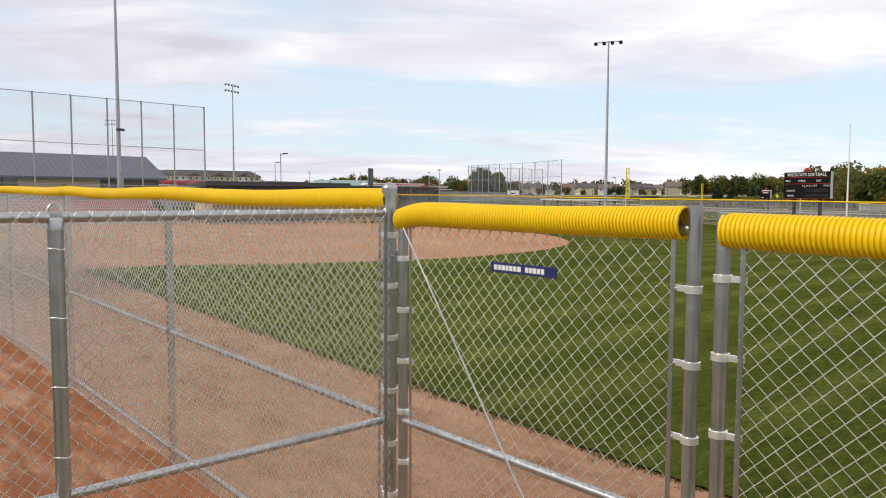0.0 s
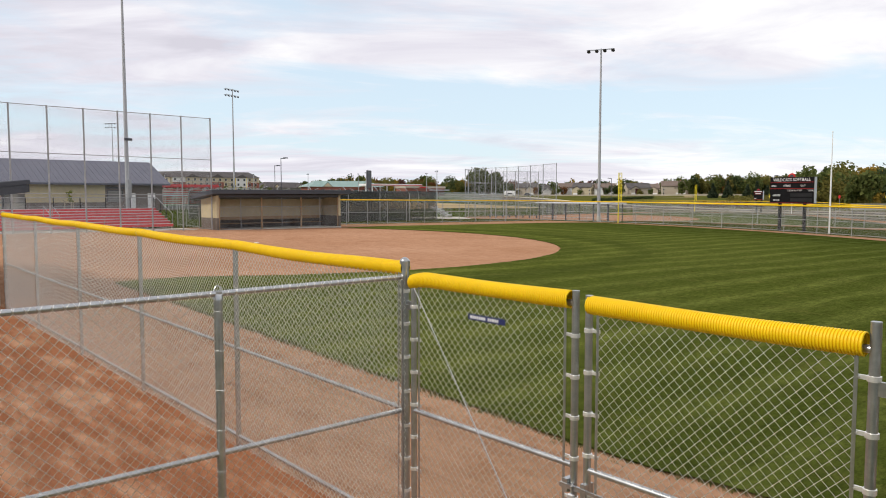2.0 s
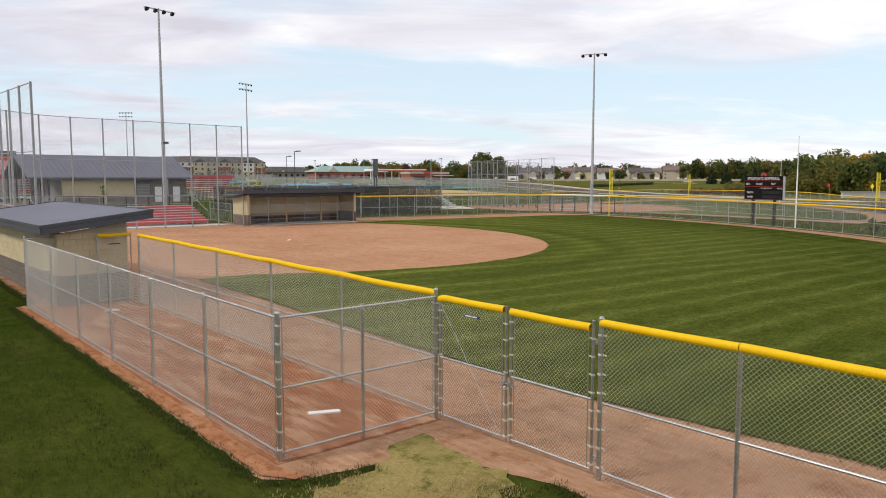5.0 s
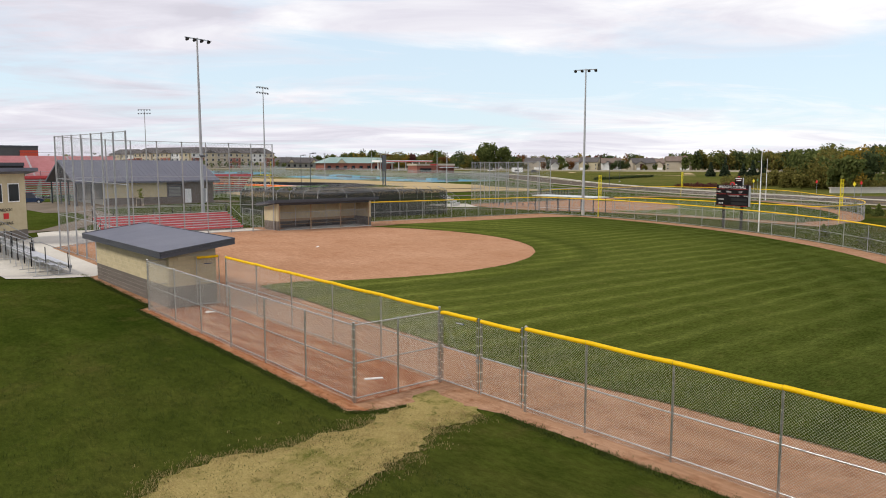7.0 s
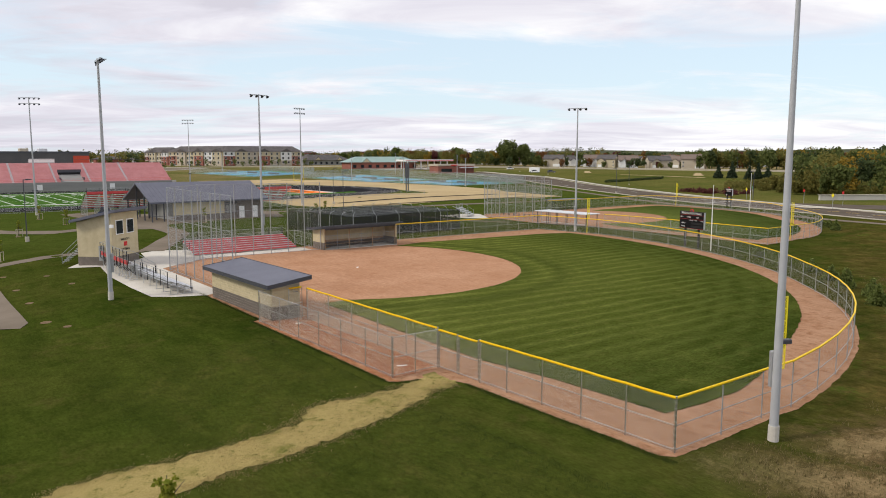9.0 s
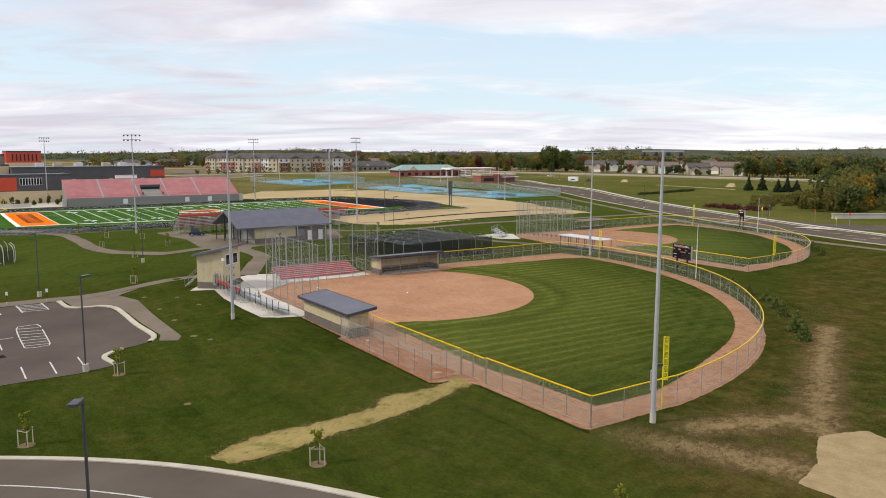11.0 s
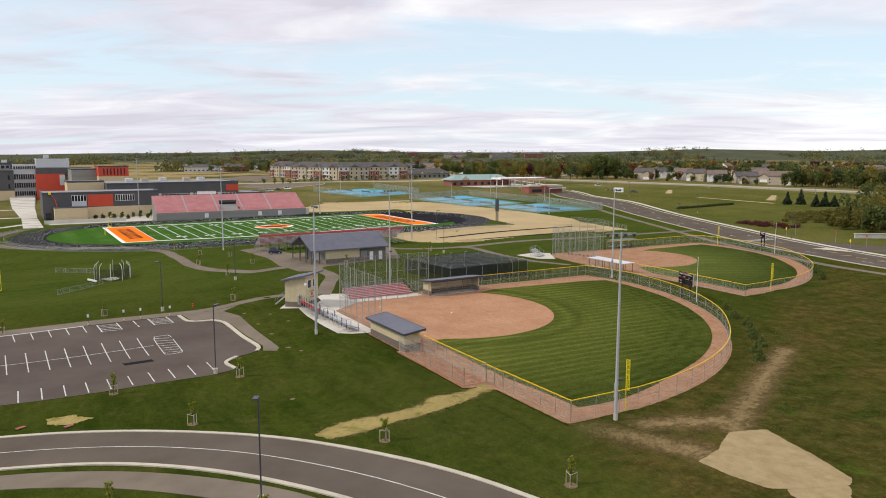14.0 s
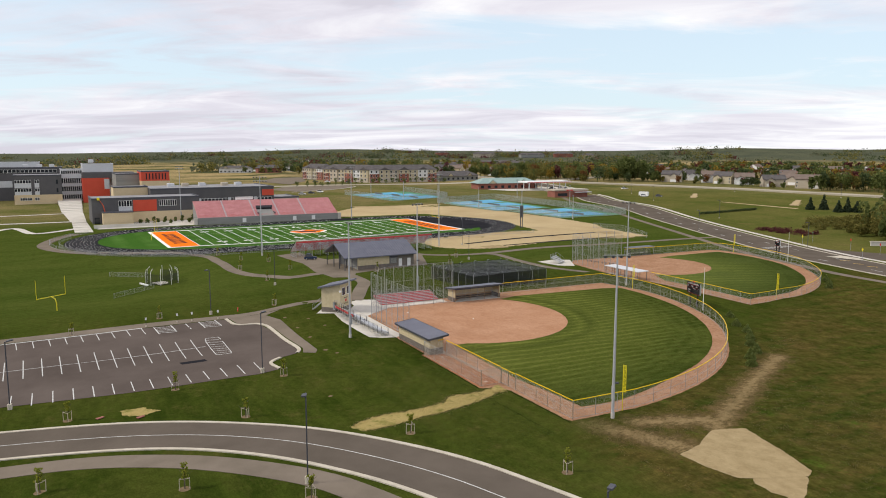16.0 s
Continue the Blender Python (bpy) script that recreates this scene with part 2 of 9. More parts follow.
SHINGLE = surface("grey_shingle", (0.095, 0.088, 0.088), (0.14, 0.13, 0.128), 0.3, 6, 0.9, 0, 0.3, 0.02, spec=0.0)
SHINGLE_BROWN = surface("brown_shingle", (0.16, 0.125, 0.105), (0.22, 0.175, 0.15), 0.3, 6, 0.9, 0, 0.3, 0.02, spec=0.0)
TEAL_ROOF = surface("teal_metal_roof", (0.22, 0.33, 0.30), (0.27, 0.38, 0.35), 0.3, 4, 0.5, 0.1, 0.1, 0.01)
SIDING_CREAM = surface("cream_siding", (0.46, 0.39, 0.26), (0.54, 0.47, 0.33), 0.3, 8, 0.7, 0, 0.1, 0.01, stretch=(0.2, 0.2, 3))
SIDING_WHITE = surface("white_siding", (0.66, 0.66, 0.65), (0.74, 0.74, 0.73), 0.3, 8, 0.7, 0, 0.1, 0.01, stretch=(0.2, 0.2, 3))
SIDING_GREY = surface("grey_green_siding", (0.22, 0.22, 0.21), (0.28, 0.28, 0.26), 0.3, 8, 0.7, 0, 0.1, 0.01, stretch=(0.2, 0.2, 3))
SIDING_BEIGE = surface("beige_siding", (0.42, 0.36, 0.28), (0.50, 0.44, 0.35), 0.3, 8, 0.7, 0, 0.1, 0.01, stretch=(0.2, 0.2, 3))
BRICK_RED = surface("red_brick", (0.24, 0.085, 0.062), (0.31, 0.12, 0.085), 0.4, 6, 0.9, 0, 0.2, 0.01)
BARK = surface("bark", (0.07, 0.055, 0.042), (0.11, 0.09, 0.07), 3, 20, 0.95, 0, 0.5, 0.01, stretch=(1, 1, 0.25))
BLUE_CAR = surface("dark_blue_car_paint", (0.02, 0.04, 0.09), (0.025, 0.05, 0.11), 1, 10, 0.25, 0.2, 0, 0.001, grit=0.05)
RUBBER = surface("black_rubber", (0.012, 0.012, 0.012), (0.02, 0.02, 0.02), 3, 20, 0.8)
PLATE_WHITE = surface("white_rubber", (0.72, 0.71, 0.68), (0.80, 0.79, 0.77), 6, 40, 0.6, 0, 0.05, 0.001, grit=0.2)
ROD_RED = surface("orange_red_lift_paint", (0.60, 0.08, 0.02), (0.65, 0.10, 0.03), 2, 10, 0.45)


def leaves(name, a, b, c):
    """Leaf clumps: three tones, each clump its own."""
    m, n, l, p = graph(name)
    isl = n.new("ShaderNodeNewGeometry").outputs["Random Per Island"]
    r = n.new("ShaderNodeValToRGB")
    e = r.color_ramp.elements
    e.new(0.5)
    for k, (q, col) in zip(e, ((0.0, a), (0.5, b), (1.0, c))):
        k.position, k.color = q, (*col, 1)
    l.new(isl, r.inputs[0])
    l.new(r.outputs[0], p.inputs["Base Color"])
    p.inputs["Roughness"].default_value = 0.75
    p.inputs["Specular IOR Level"].default_value = 0.1
    # thin leaves let light through
    tl = n.new("ShaderNodeBsdfTranslucent")
    l.new(r.outputs[0], tl.inputs["Color"])
    mix = n.new("ShaderNodeMixShader")
    mix.inputs[0].default_value = 0.42
    l.new(p.outputs[0], mix.inputs[1])
    l.new(tl.outputs[0], mix.inputs[2])
    l.new(mix.outputs[0], n["Material Output"].inputs["Surface"])
    return m


LEAF_GREEN = leaves("green_leaves", (0.081, 0.103, 0.030), (0.119, 0.146, 0.045), (0.166, 0.186, 0.058))
LEAF_DARK = leaves("dark_green_leaves", (0.051, 0.071, 0.030), (0.071, 0.097, 0.038), (0.097, 0.124, 0.048))
LEAF_OLIVE = leaves("olive_leaves", (0.118, 0.119, 0.031), (0.174, 0.159, 0.043), (0.230, 0.197, 0.054))
LEAF_GOLD = leaves("yellow_autumn_leaves", (0.198, 0.143, 0.022), (0.286, 0.198, 0.033), (0.352, 0.231, 0.044))
LEAF_RUST = leaves("rust_autumn_leaves", (0.143, 0.055, 0.022), (0.187, 0.083, 0.031), (0.220, 0.121, 0.037))
LEAF_MAROON = leaves("maroon_leaves", (0.075, 0.024, 0.024), (0.105, 0.034, 0.032), (0.135, 0.05, 0.042))
LEAF_LIME = leaves("lime_leaves", (0.15, 0.18, 0.02), (0.22, 0.24, 0.03), (0.28, 0.27, 0.04))
NEEDLE = leaves("spruce_needles", (0.034, 0.050, 0.028), (0.048, 0.068, 0.036), (0.066, 0.088, 0.046))
SHRUB = leaves("shrub_needles", (0.110, 0.138, 0.036), (0.150, 0.182, 0.050), (0.190, 0.222, 0.066))
# leaf tones lightened and greyed to carry the distance haze
LEAF_FAR = leaves("hazed_far_leaves", (0.094, 0.108, 0.062), (0.126, 0.138, 0.079), (0.174, 0.166, 0.102))


def turf_material(name, c1, c2, stripe1, stripe2, width, turn, wob=0.8, patch=0.08, strength=1.0, rim=None, skin=None):
    """Mown turf: stripes of two tones with soft, wavering edges, worn patches, clumps and blades."""
    m, n, l, p = graph(name)
    v = coords(n, l, True)
    wander = noise_fac(n, l, v, 0.05, 3, 0.5, 0.0, 1.0)
    wob_v = n.new("ShaderNodeVectorMath")
    wob_v.operation = "MULTIPLY_ADD"
    l.new(wander, wob_v.inputs[0])
    wob_v.inputs[1].default_value = (wob * 3, wob * 3, 0)
    l.new(v, wob_v.inputs[2])
    mp = n.new("ShaderNodeMapping")
    mp.inputs["Rotation"].default_value = (0, 0, radians(-turn))
    l.new(wob_v.outputs[0], mp.inputs["Vector"])
    wave = n.new("ShaderNodeTexWave")
    wave.wave_profile, wave.bands_direction = "SIN", "Y"
    wave.inputs["Scale"].default_value = math.pi / (10.0 * width)
    wave.inputs["Distortion"].default_value = 0.9
    wave.inputs["Detail"].default_value = 3
    wave.inputs["Detail Scale"].default_value = 0.5
    l.new(mp.outputs[0], wave.inputs["Vector"])
    r = n.new("ShaderNodeMapRange")
    r.inputs["From Min"].default_value, r.inputs["From Max"].default_value = 0.3, 0.7
    l.new(wave.outputs["Fac"], r.inputs["Value"])
    # each stripe is not equally fresh
    fade = n.new("ShaderNodeMath")
    fade.operation = "MULTIPLY"
    l.new(r.outputs[0], fade.inputs[0])
    l.new(noise_fac(n, l, coords(n, l, True, (1, 1, 1)), 0.11, 6, 0.7, 0.34, 0.66), fade.inputs[1])
    col = blend(n, l, fade.outputs[0], stripe1, stripe2)
    # pale mower edges, a few turns of the mower along the rim
    edge = n.new("ShaderNodeMapRange")
    edge.inputs["From Min"].default_value, edge.inputs["From Max"].default_value = 0.86, 0.98
    edge.inputs["To Max"].default_value = 0.75 * strength
    l.new(wave.outputs["Fac"], edge.inputs["Value"])
    thin = n.new("ShaderNodeMath")
    thin.operation = "MULTIPLY"
    l.new(edge.outputs[0], thin.inputs[0])
    l.new(noise_fac(n, l, v, 0.07, 5, 0.65, 0.36, 0.62), thin.inputs[1])
    col = blend(n, l, thin.outputs[0], col, tuple(k * 1.40 for k in stripe2))
    if rim:
        away = n.new("ShaderNodeVectorMath")
        away.operation = "DISTANCE"
        l.new(wob_v.outputs[0], away.inputs[0])
        away.inputs[1].default_value = (rim[0] + wob * 1.5, rim[1] + wob * 1.5, 0)
        ring = n.new("ShaderNodeMath")
        ring.operation = "SINE"
        turns = n.new("ShaderNodeMath")
        turns.operation = "MULTIPLY"
        turns.inputs[1].default_value = 2 * math.pi / (width * 1.1)
        l.new(away.outputs["Value"], turns.inputs[0])
        l.new(turns.outputs[0], ring.inputs[0])
        band = n.new("ShaderNodeMapRange")
        band.inputs["From Min"].default_value, band.inputs["From Max"].default_value = rim[2] - 9.0, rim[2] - 6.0
        band.inputs["To Max"].default_value = 0.45
        l.new(away.outputs["Value"], band.inputs["Value"])
        tone = n.new("ShaderNodeMapRange")
        tone.inputs["From Min"].default_value = -1.0
        l.new(ring.outputs[0], tone.inputs["Value"])
        col = blend(n, l, band.outputs[0], col, blend(n, l, tone.outputs[0], stripe1, stripe2))
        # sheen of leaning grass put into the colour: bright by the infield, dark outwards
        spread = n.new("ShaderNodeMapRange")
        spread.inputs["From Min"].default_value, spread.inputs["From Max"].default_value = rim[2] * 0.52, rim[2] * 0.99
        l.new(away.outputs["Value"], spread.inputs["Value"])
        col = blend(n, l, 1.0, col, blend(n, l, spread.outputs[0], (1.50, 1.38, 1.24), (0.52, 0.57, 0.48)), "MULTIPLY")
    if skin:
        # turns of the mower round the infield
        off = n.new("ShaderNodeVectorMath")
        off.operation = "DISTANCE"
        l.new(wob_v.outputs[0], off.inputs[0])
        off.inputs[1].default_value = (skin[0] + wob * 1.5, skin[1] + wob * 1.5, 0)
        turns = n.new("ShaderNodeValToRGB")
        e = turns.color_ramp.elements
        e[0].position, e[0].color = 0.0, (0.55, 0.55, 0.55, 1)
        e[1].position, e[1].color = 1.0, (0.0, 0.0, 0.0, 1)
        for q, g in ((0.18, 0.10), (0.34, 0.75), (0.55, 0.15), (0.72, 0.35)):
            e.new(q).color = (g, g, g, 1)
        far_off = n.new("ShaderNodeMapRange")
        far_off.inputs["From Min"].default_value, far_off.inputs["From Max"].default_value = skin[2], skin[2] + 11.0
        l.new(off.outputs["Value"], far_off.inputs["Value"])
        l.new(far_off.outputs[0], turns.inputs[0])
        col = blend(n, l, turns.outputs[0], col, tuple(k * 0.72 for k in stripe1))
    col = blend(n, l, noise_fac(n, l, v, patch, 6, 0.62, 0.46, 0.80), col, c1)
    col = blend(n, l, noise_fac(n, l, v, 0.7, 6, 0.7, 0.55, 0.90), col, c2)
    # ruts and clumps that run with the mower, and blades
    run = n.new("ShaderNodeMapping")
    run.inputs["Scale"].default_value = (0.35, 1.6, 1)
    l.new(mp.outputs[0], run.inputs["Vector"])
    streak = noise_fac(n, l, run.outputs[0], 2.2, 6, 0.7, 0.3, 0.7)
    mid = noise_fac(n, l, v, 1.1, 8, 0.75, 0.3, 0.7)
    blades = noise_fac(n, l, v, 30, 4, 0.75, 0.25, 0.75)
    tuft_run = n.new("ShaderNodeMapping")
    tuft_run.inputs["Scale"].default_value = (0.5, 1.5, 1)
    l.new(mp.outputs[0], tuft_run.inputs["Vector"])
    tuft = noise_fac(n, l, tuft_run.outputs[0], 8, 6, 0.78, 0.34, 0.66)
    gaps = noise_fac(n, l, tuft_run.outputs[0], 3.6, 8, 0.78, 0.58, 0.70)
    bare = n.new("ShaderNodeMath")
    bare.operation = "MULTIPLY"
    bare.inputs[1].default_value = 0.6 * strength if rim else 0.0
    l.new(gaps, bare.inputs[0])
    col = blend(n, l, bare.outputs[0], col, (0.105, 0.082, 0.034))
    col = blend(n, l, 0.70 * strength, col, blend(n, l, tuft, (0.36, 0.40, 0.30), (1.62, 1.58, 1.45)), "MULTIPLY")
    col = blend(n, l, 0.35 * strength, col, blend(n, l, streak, (0.5, 0.52, 0.45), (1.4, 1.38, 1.3)), "MULTIPLY")
    col = blend(n, l, 0.40 * strength, col, blend(n, l, mid, (0.5, 0.52, 0.45), (1.4, 1.38, 1.3)), "MULTIPLY")
    col = blend(n, l, 0.65 * strength, col, blend(n, l, blades, (0.40, 0.43, 0.36), (1.55, 1.5, 1.35)), "MULTIPLY")
    l.new(col, p.inputs["Base Color"])
    p.inputs["Roughness"].default_value = 0.9
    p.inputs["Specular IOR Level"].default_value = 0.0
    relief(n, l, blades, p, 0.6, 0.03)
    return m


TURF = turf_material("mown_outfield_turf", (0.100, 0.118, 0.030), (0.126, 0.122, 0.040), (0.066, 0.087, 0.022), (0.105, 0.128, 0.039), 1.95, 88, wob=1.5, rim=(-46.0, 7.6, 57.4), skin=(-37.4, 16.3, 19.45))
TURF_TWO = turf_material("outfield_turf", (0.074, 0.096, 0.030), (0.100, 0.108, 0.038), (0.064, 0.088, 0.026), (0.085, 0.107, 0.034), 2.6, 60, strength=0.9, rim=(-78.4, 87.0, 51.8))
FIELD_TURF = turf_material("synthetic_turf", (0.052, 0.125, 0.022), (0.052, 0.125, 0.022), (0.044, 0.112, 0.019), (0.076, 0.150, 0.034), 9.14, 0, 0.0, 0.05, 0.3)

def dirt_material(name, a, b, c, scale, wet, damp=0.0):
    """Raked clay: pale and dark blotches, scuffs, grit; damp: how much of it is dark wet clay."""
    m, n, l, p = graph(name)
    v = coords(n, l, True)
    col = blend(n, l, noise_fac(n, l, v, scale, 7, 0.66, 0.35, 0.65), a, b)
    col = blend(n, l, noise_fac(n, l, v, scale * 5.5, 7, 0.72, wet, wet + 0.18), col, c)
    if damp:
        # dried skin breaks off in pale plates above the wet clay
        plate = noise_fac(n, l, coords(n, l, True, (0.45, 1.9, 1), 20), 1.15, 9, 0.68, 0.47, 0.60)
        col = blend(n, l, plate, c, col)
    scuff = noise_fac(n, l, coords(n, l, True, (1, 5, 1), 35), 1.4, 6, 0.72, 0.35, 0.7)
    rake = noise_fac(n, l, coords(n, l, True, (0.5, 7, 1), -28), 0.9, 6, 0.72, 0.3, 0.7)
    clod = noise_fac(n, l, v, 6, 7, 0.78, 0.25, 0.75)
    grit = noise_fac(n, l, v, 60, 3, 0.7, 0.25, 0.75)
    col = blend(n, l, 0.45, col, blend(n, l, scuff, (0.62, 0.58, 0.54), (1.25, 1.25, 1.25)), "MULTIPLY")
    col = blend(n, l, 0.45, col, blend(n, l, rake, (0.66, 0.62, 0.58), (1.2, 1.2, 1.2)), "MULTIPLY")
    col = blend(n, l, 0.34, col, blend(n, l, clod, (0.6, 0.57, 0.54), (1.3, 1.3, 1.3)), "MULTIPLY")
    col = blend(n, l, 0.40, col, blend(n, l, grit, (0.55, 0.52, 0.49), (1.35, 1.35, 1.35)), "MULTIPLY")
    l.new(col, p.inputs["Base Color"])
    p.inputs["Roughness"].default_value = 0.95
    p.inputs["Specular IOR Level"].default_value = 0.0
    relief(n, l, clod, p, 0.45, 0.03)
    return m


CLAY = dirt_material("infield_clay", (0.41, 0.226, 0.135), (0.50, 0.298, 0.190), (0.36, 0.182, 0.104), 0.16, 0.55)
CLAY_PEN = dirt_material("bullpen_clay", (0.43, 0.243, 0.150), (0.49, 0.298, 0.194), (0.310, 0.134, 0.070), 0.35, 0.58, 1.0)
CLAY_RED = dirt_material("red_clay_clods", (0.36, 0.165, 0.085), (0.43, 0.225, 0.125), (0.25, 0.098, 0.046), 0.9, 0.48)
CLAY_EDGE = dirt_material("warning_track_clay", (0.355, 0.206, 0.124), (0.435, 0.270, 0.176), (0.27, 0.136, 0.075), 0.25, 0.50)


def line_distance(n, l, v, a, b):
    """How far a place lies from the stretch a to b."""
    def vec(op, x, y):
        k = n.new("ShaderNodeVectorMath")
        k.operation = op
        for q, w in ((x, k.inputs[0]), (y, k.inputs[1])):
            if isinstance(q, tuple):
                w.default_value = q
            else:
                l.new(q, w)
        return k
    ln = math.hypot(b[0] - a[0], b[1] - a[1])
    d = ((b[0] - a[0]) / ln, (b[1] - a[1]) / ln, 0)
    rel = vec("SUBTRACT", v, (a[0], a[1], 0)).outputs[0]
    along = n.new("ShaderNodeClamp")
    l.new(vec("DOT_PRODUCT", rel, d).outputs["Value"], along.inputs["Value"])
    along.inputs["Min"].default_value, along.inputs["Max"].default_value = 0.0, ln
    foot = n.new("ShaderNodeVectorMath")
    foot.operation = "SCALE"
    foot.inputs[0].default_value = d
    l.new(along.outputs[0], foot.inputs["Scale"])
    return vec("DISTANCE", vec("MULTIPLY", rel, (1, 1, 0)).outputs[0], foot.outputs[0]).outputs["Value"]


def ground_material():
    """Lawn near the fields, dry meadow on the far side of them, fields and woods far out."""
    m, n, l, p = graph("grassland")
    v = coords(n, l, True)

    def arith(op, a, b):
        k = n.new("ShaderNodeMath")
        k.operation = op
        for q, w in ((a, k.inputs[0]), (b, k.inputs[1])):
            if isinstance(q, (int, float)):
                w.default_value = q
            else:
                l.new(q, w)
        return k.outputs[0]

    def span(value, a, b):
        k = n.new("ShaderNodeMapRange")
        k.inputs["From Min"].default_value, k.inputs["From Max"].default_value = a, b
        l.new(value, k.inputs["Value"])
        return k.outputs[0]

    # lawn
    mow = noise_fac(n, l, coords(n, l, True, (0.16, 1, 1), 14), 0.42, 4, 0.55, 0.36, 0.64)
    lawn = blend(n, l, mow, (0.0225, 0.038, 0.0062), (0.041, 0.060, 0.0105))
    lawn = blend(n, l, noise_fac(n, l, v, 0.045, 7, 0.68, 0.38, 0.68), lawn, (0.058, 0.070, 0.016))
    lawn = blend(n, l, noise_fac(n, l, coords(n, l, True, (0.35, 1.3, 1), 40), 0.26, 8, 0.74, 0.50, 0.74), lawn, (0.066, 0.072, 0.019))
    lawn = blend(n, l, noise_fac(n, l, v, 0.30, 8, 0.72, 0.56, 0.80), lawn, (0.088, 0.080, 0.027))
    sep0 = n.new("ShaderNodeSeparateXYZ")
    l.new(v, sep0.inputs[0])
    # lawn blends to a lighter green towards the west
    dry = blend(n, l, noise_fac(n, l, coords(n, l, True, (1, 0.3, 1), 30), 0.16, 5, 0.6, 0.35, 0.65), (0.046, 0.070, 0.014), (0.068, 0.088, 0.021))
    lawn = blend(n, l, span(arith("ADD", sep0.outputs[0], arith("MULTIPLY", noise_fac(n, l, v, 0.05, 6, 0.65, 0, 1), 40.0)), -40.0, -85.0), lawn, dry)
    west = blend(n, l, noise_fac(n, l, v, 0.03, 6, 0.65, 0.38, 0.62), (0.095, 0.105, 0.034), (0.17, 0.145, 0.075))
    lawn = blend(n, l, span(arith("ADD", sep0.outputs[0], arith("MULTIPLY", noise_fac(n, l, v, 0.03, 6, 0.65, 0, 1), 60.0)), -225.0, -265.0), lawn, west)
    swirl = n.new("ShaderNodeTexWave")
    swirl.wave_type, swirl.rings_direction = "RINGS", "Z"
    swirl.inputs["Scale"].default_value, swirl.inputs["Distortion"].default_value = 0.16, 5.0
    swirl.inputs["Detail"].default_value, swirl.inputs["Detail Scale"].default_value = 4.0, 0.09
    about = n.new("ShaderNodeMapping")
    about.inputs["Location"].default_value = (14.0, 21.0, 0)
    l.new(v, about.inputs["Vector"])
    l.new(about.outputs[0], swirl.inputs["Vector"])
    lawn = blend(n, l, 0.17, lawn, blend(n, l, swirl.outputs["Fac"], (0.80, 0.82, 0.80), (1.26, 1.22, 1.12)), "MULTIPLY")
    # meadow: green and brown growth in blotches, rusty seed heads, pale litter, yellow flowers
    mead = blend(n, l, noise_fac(n, l, v, 0.05, 8, 0.72, 0.36, 0.66), (0.046, 0.055, 0.013), (0.084, 0.066, 0.024))
    mead = blend(n, l, noise_fac(n, l, v, 0.35, 8, 0.75, 0.52, 0.76), mead, (0.100, 0.072, 0.034))
    mead = blend(n, l, noise_fac(n, l, coords(n, l, True, (1.5, 0.45, 1), 25), 0.16, 7, 0.72, 0.50, 0.66), mead, (0.034, 0.050, 0.011))
    mead = blend(n, l, noise_fac(n, l, v, 0.22, 9, 0.78, 0.56, 0.68), mead, (0.050, 0.078, 0.014))
    mead = blend(n, l, noise_fac(n, l, coords(n, l, True, (1, 1, 1), 60), 0.9, 8, 0.78, 0.58, 0.72), mead, (0.110, 0.062, 0.028))
    mead = blend(n, l, noise_fac(n, l, v, 1.6, 5, 0.7, 0.62, 0.80), mead, (0.12, 0.11, 0.020))
    mead = blend(n, l, 0.8, mead, blend(n, l, noise_fac(n, l, v, 0.42, 10, 0.80, 0.40, 0.62), (0.60, 0.66, 0.55), (1.50, 1.42, 1.40)), "MULTIPLY")
    # broken trail of dry soil beside the fence, and the trampled corner beside the sand
    near = arith("MINIMUM", line_distance(n, l, v, (26.0, 13.5), (16.0, 32.5)), line_distance(n, l, v, (16.0, 32.5), (8.8, 47.5)))
    near = arith("MINIMUM", near, arith("MULTIPLY", line_distance(n, l, v, (18.5, 1.0), (28.0, 5.5)), 0.75))
    near = arith("MINIMUM", near, arith("MULTIPLY", line_distance(n, l, v, (20.5, 6.5), (24.0, 15.0)), 0.85))
    soil = arith("ADD", span(near, 4.2, 0.0), arith("MULTIPLY", noise_fac(n, l, v, 0.55, 10, 0.80, 0.0, 1.0), 2.2))
    mead = blend(n, l, span(soil, 1.40, 1.90), mead, (0.115, 0.083, 0.044))
    worn = arith("ADD", span(near, 3.0, 0.0), arith("MULTIPLY", noise_fac(n, l, coords(n, l, True, (1.3, 0.7, 1), 20), 1.1, 10, 0.82, 0.0, 1.0), 3.0))
    mead = blend(n, l, span(worn, 2.05, 2.45), mead, (0.235, 0.176, 0.104))
    # which side of the line from the outfield corner past the second field
    dot = n.new("ShaderNodeVectorMath")
    dot.operation = "DOT_PRODUCT"
    l.new(v, dot.inputs[0])
    dot.inputs[1].default_value = (0.921, 0.389, 0)
    wide = arith("ADD", dot.outputs["Value"], arith("MULTIPLY", noise_fac(n, l, v, 0.12, 7, 0.68, 0, 1), 14.0))
    sep = n.new("ShaderNodeSeparateXYZ")
    l.new(v, sep.inputs[0])
    mask = arith("MULTIPLY", span(wide, 20.0, 29.0), span(arith("ADD", sep.outputs[1], arith("MULTIPLY", noise_fac(n, l, v, 0.5, 7, 0.7, 0, 1), 6.0)), -4.0, 2.5))
    col = blend(n, l, mask, lawn, mead)
    # rough grass beyond the wide road
    rough = blend(n, l, noise_fac(n, l, v, 0.02, 7, 0.68, 0.40, 0.62), (0.078, 0.094, 0.025), (0.125, 0.120, 0.042))
    rough = blend(n, l, noise_fac(n, l, v, 0.09, 7, 0.7, 0.56, 0.76), rough, (0.15, 0.12, 0.055))
    beyond_road = n.new("ShaderNodeVectorMath")
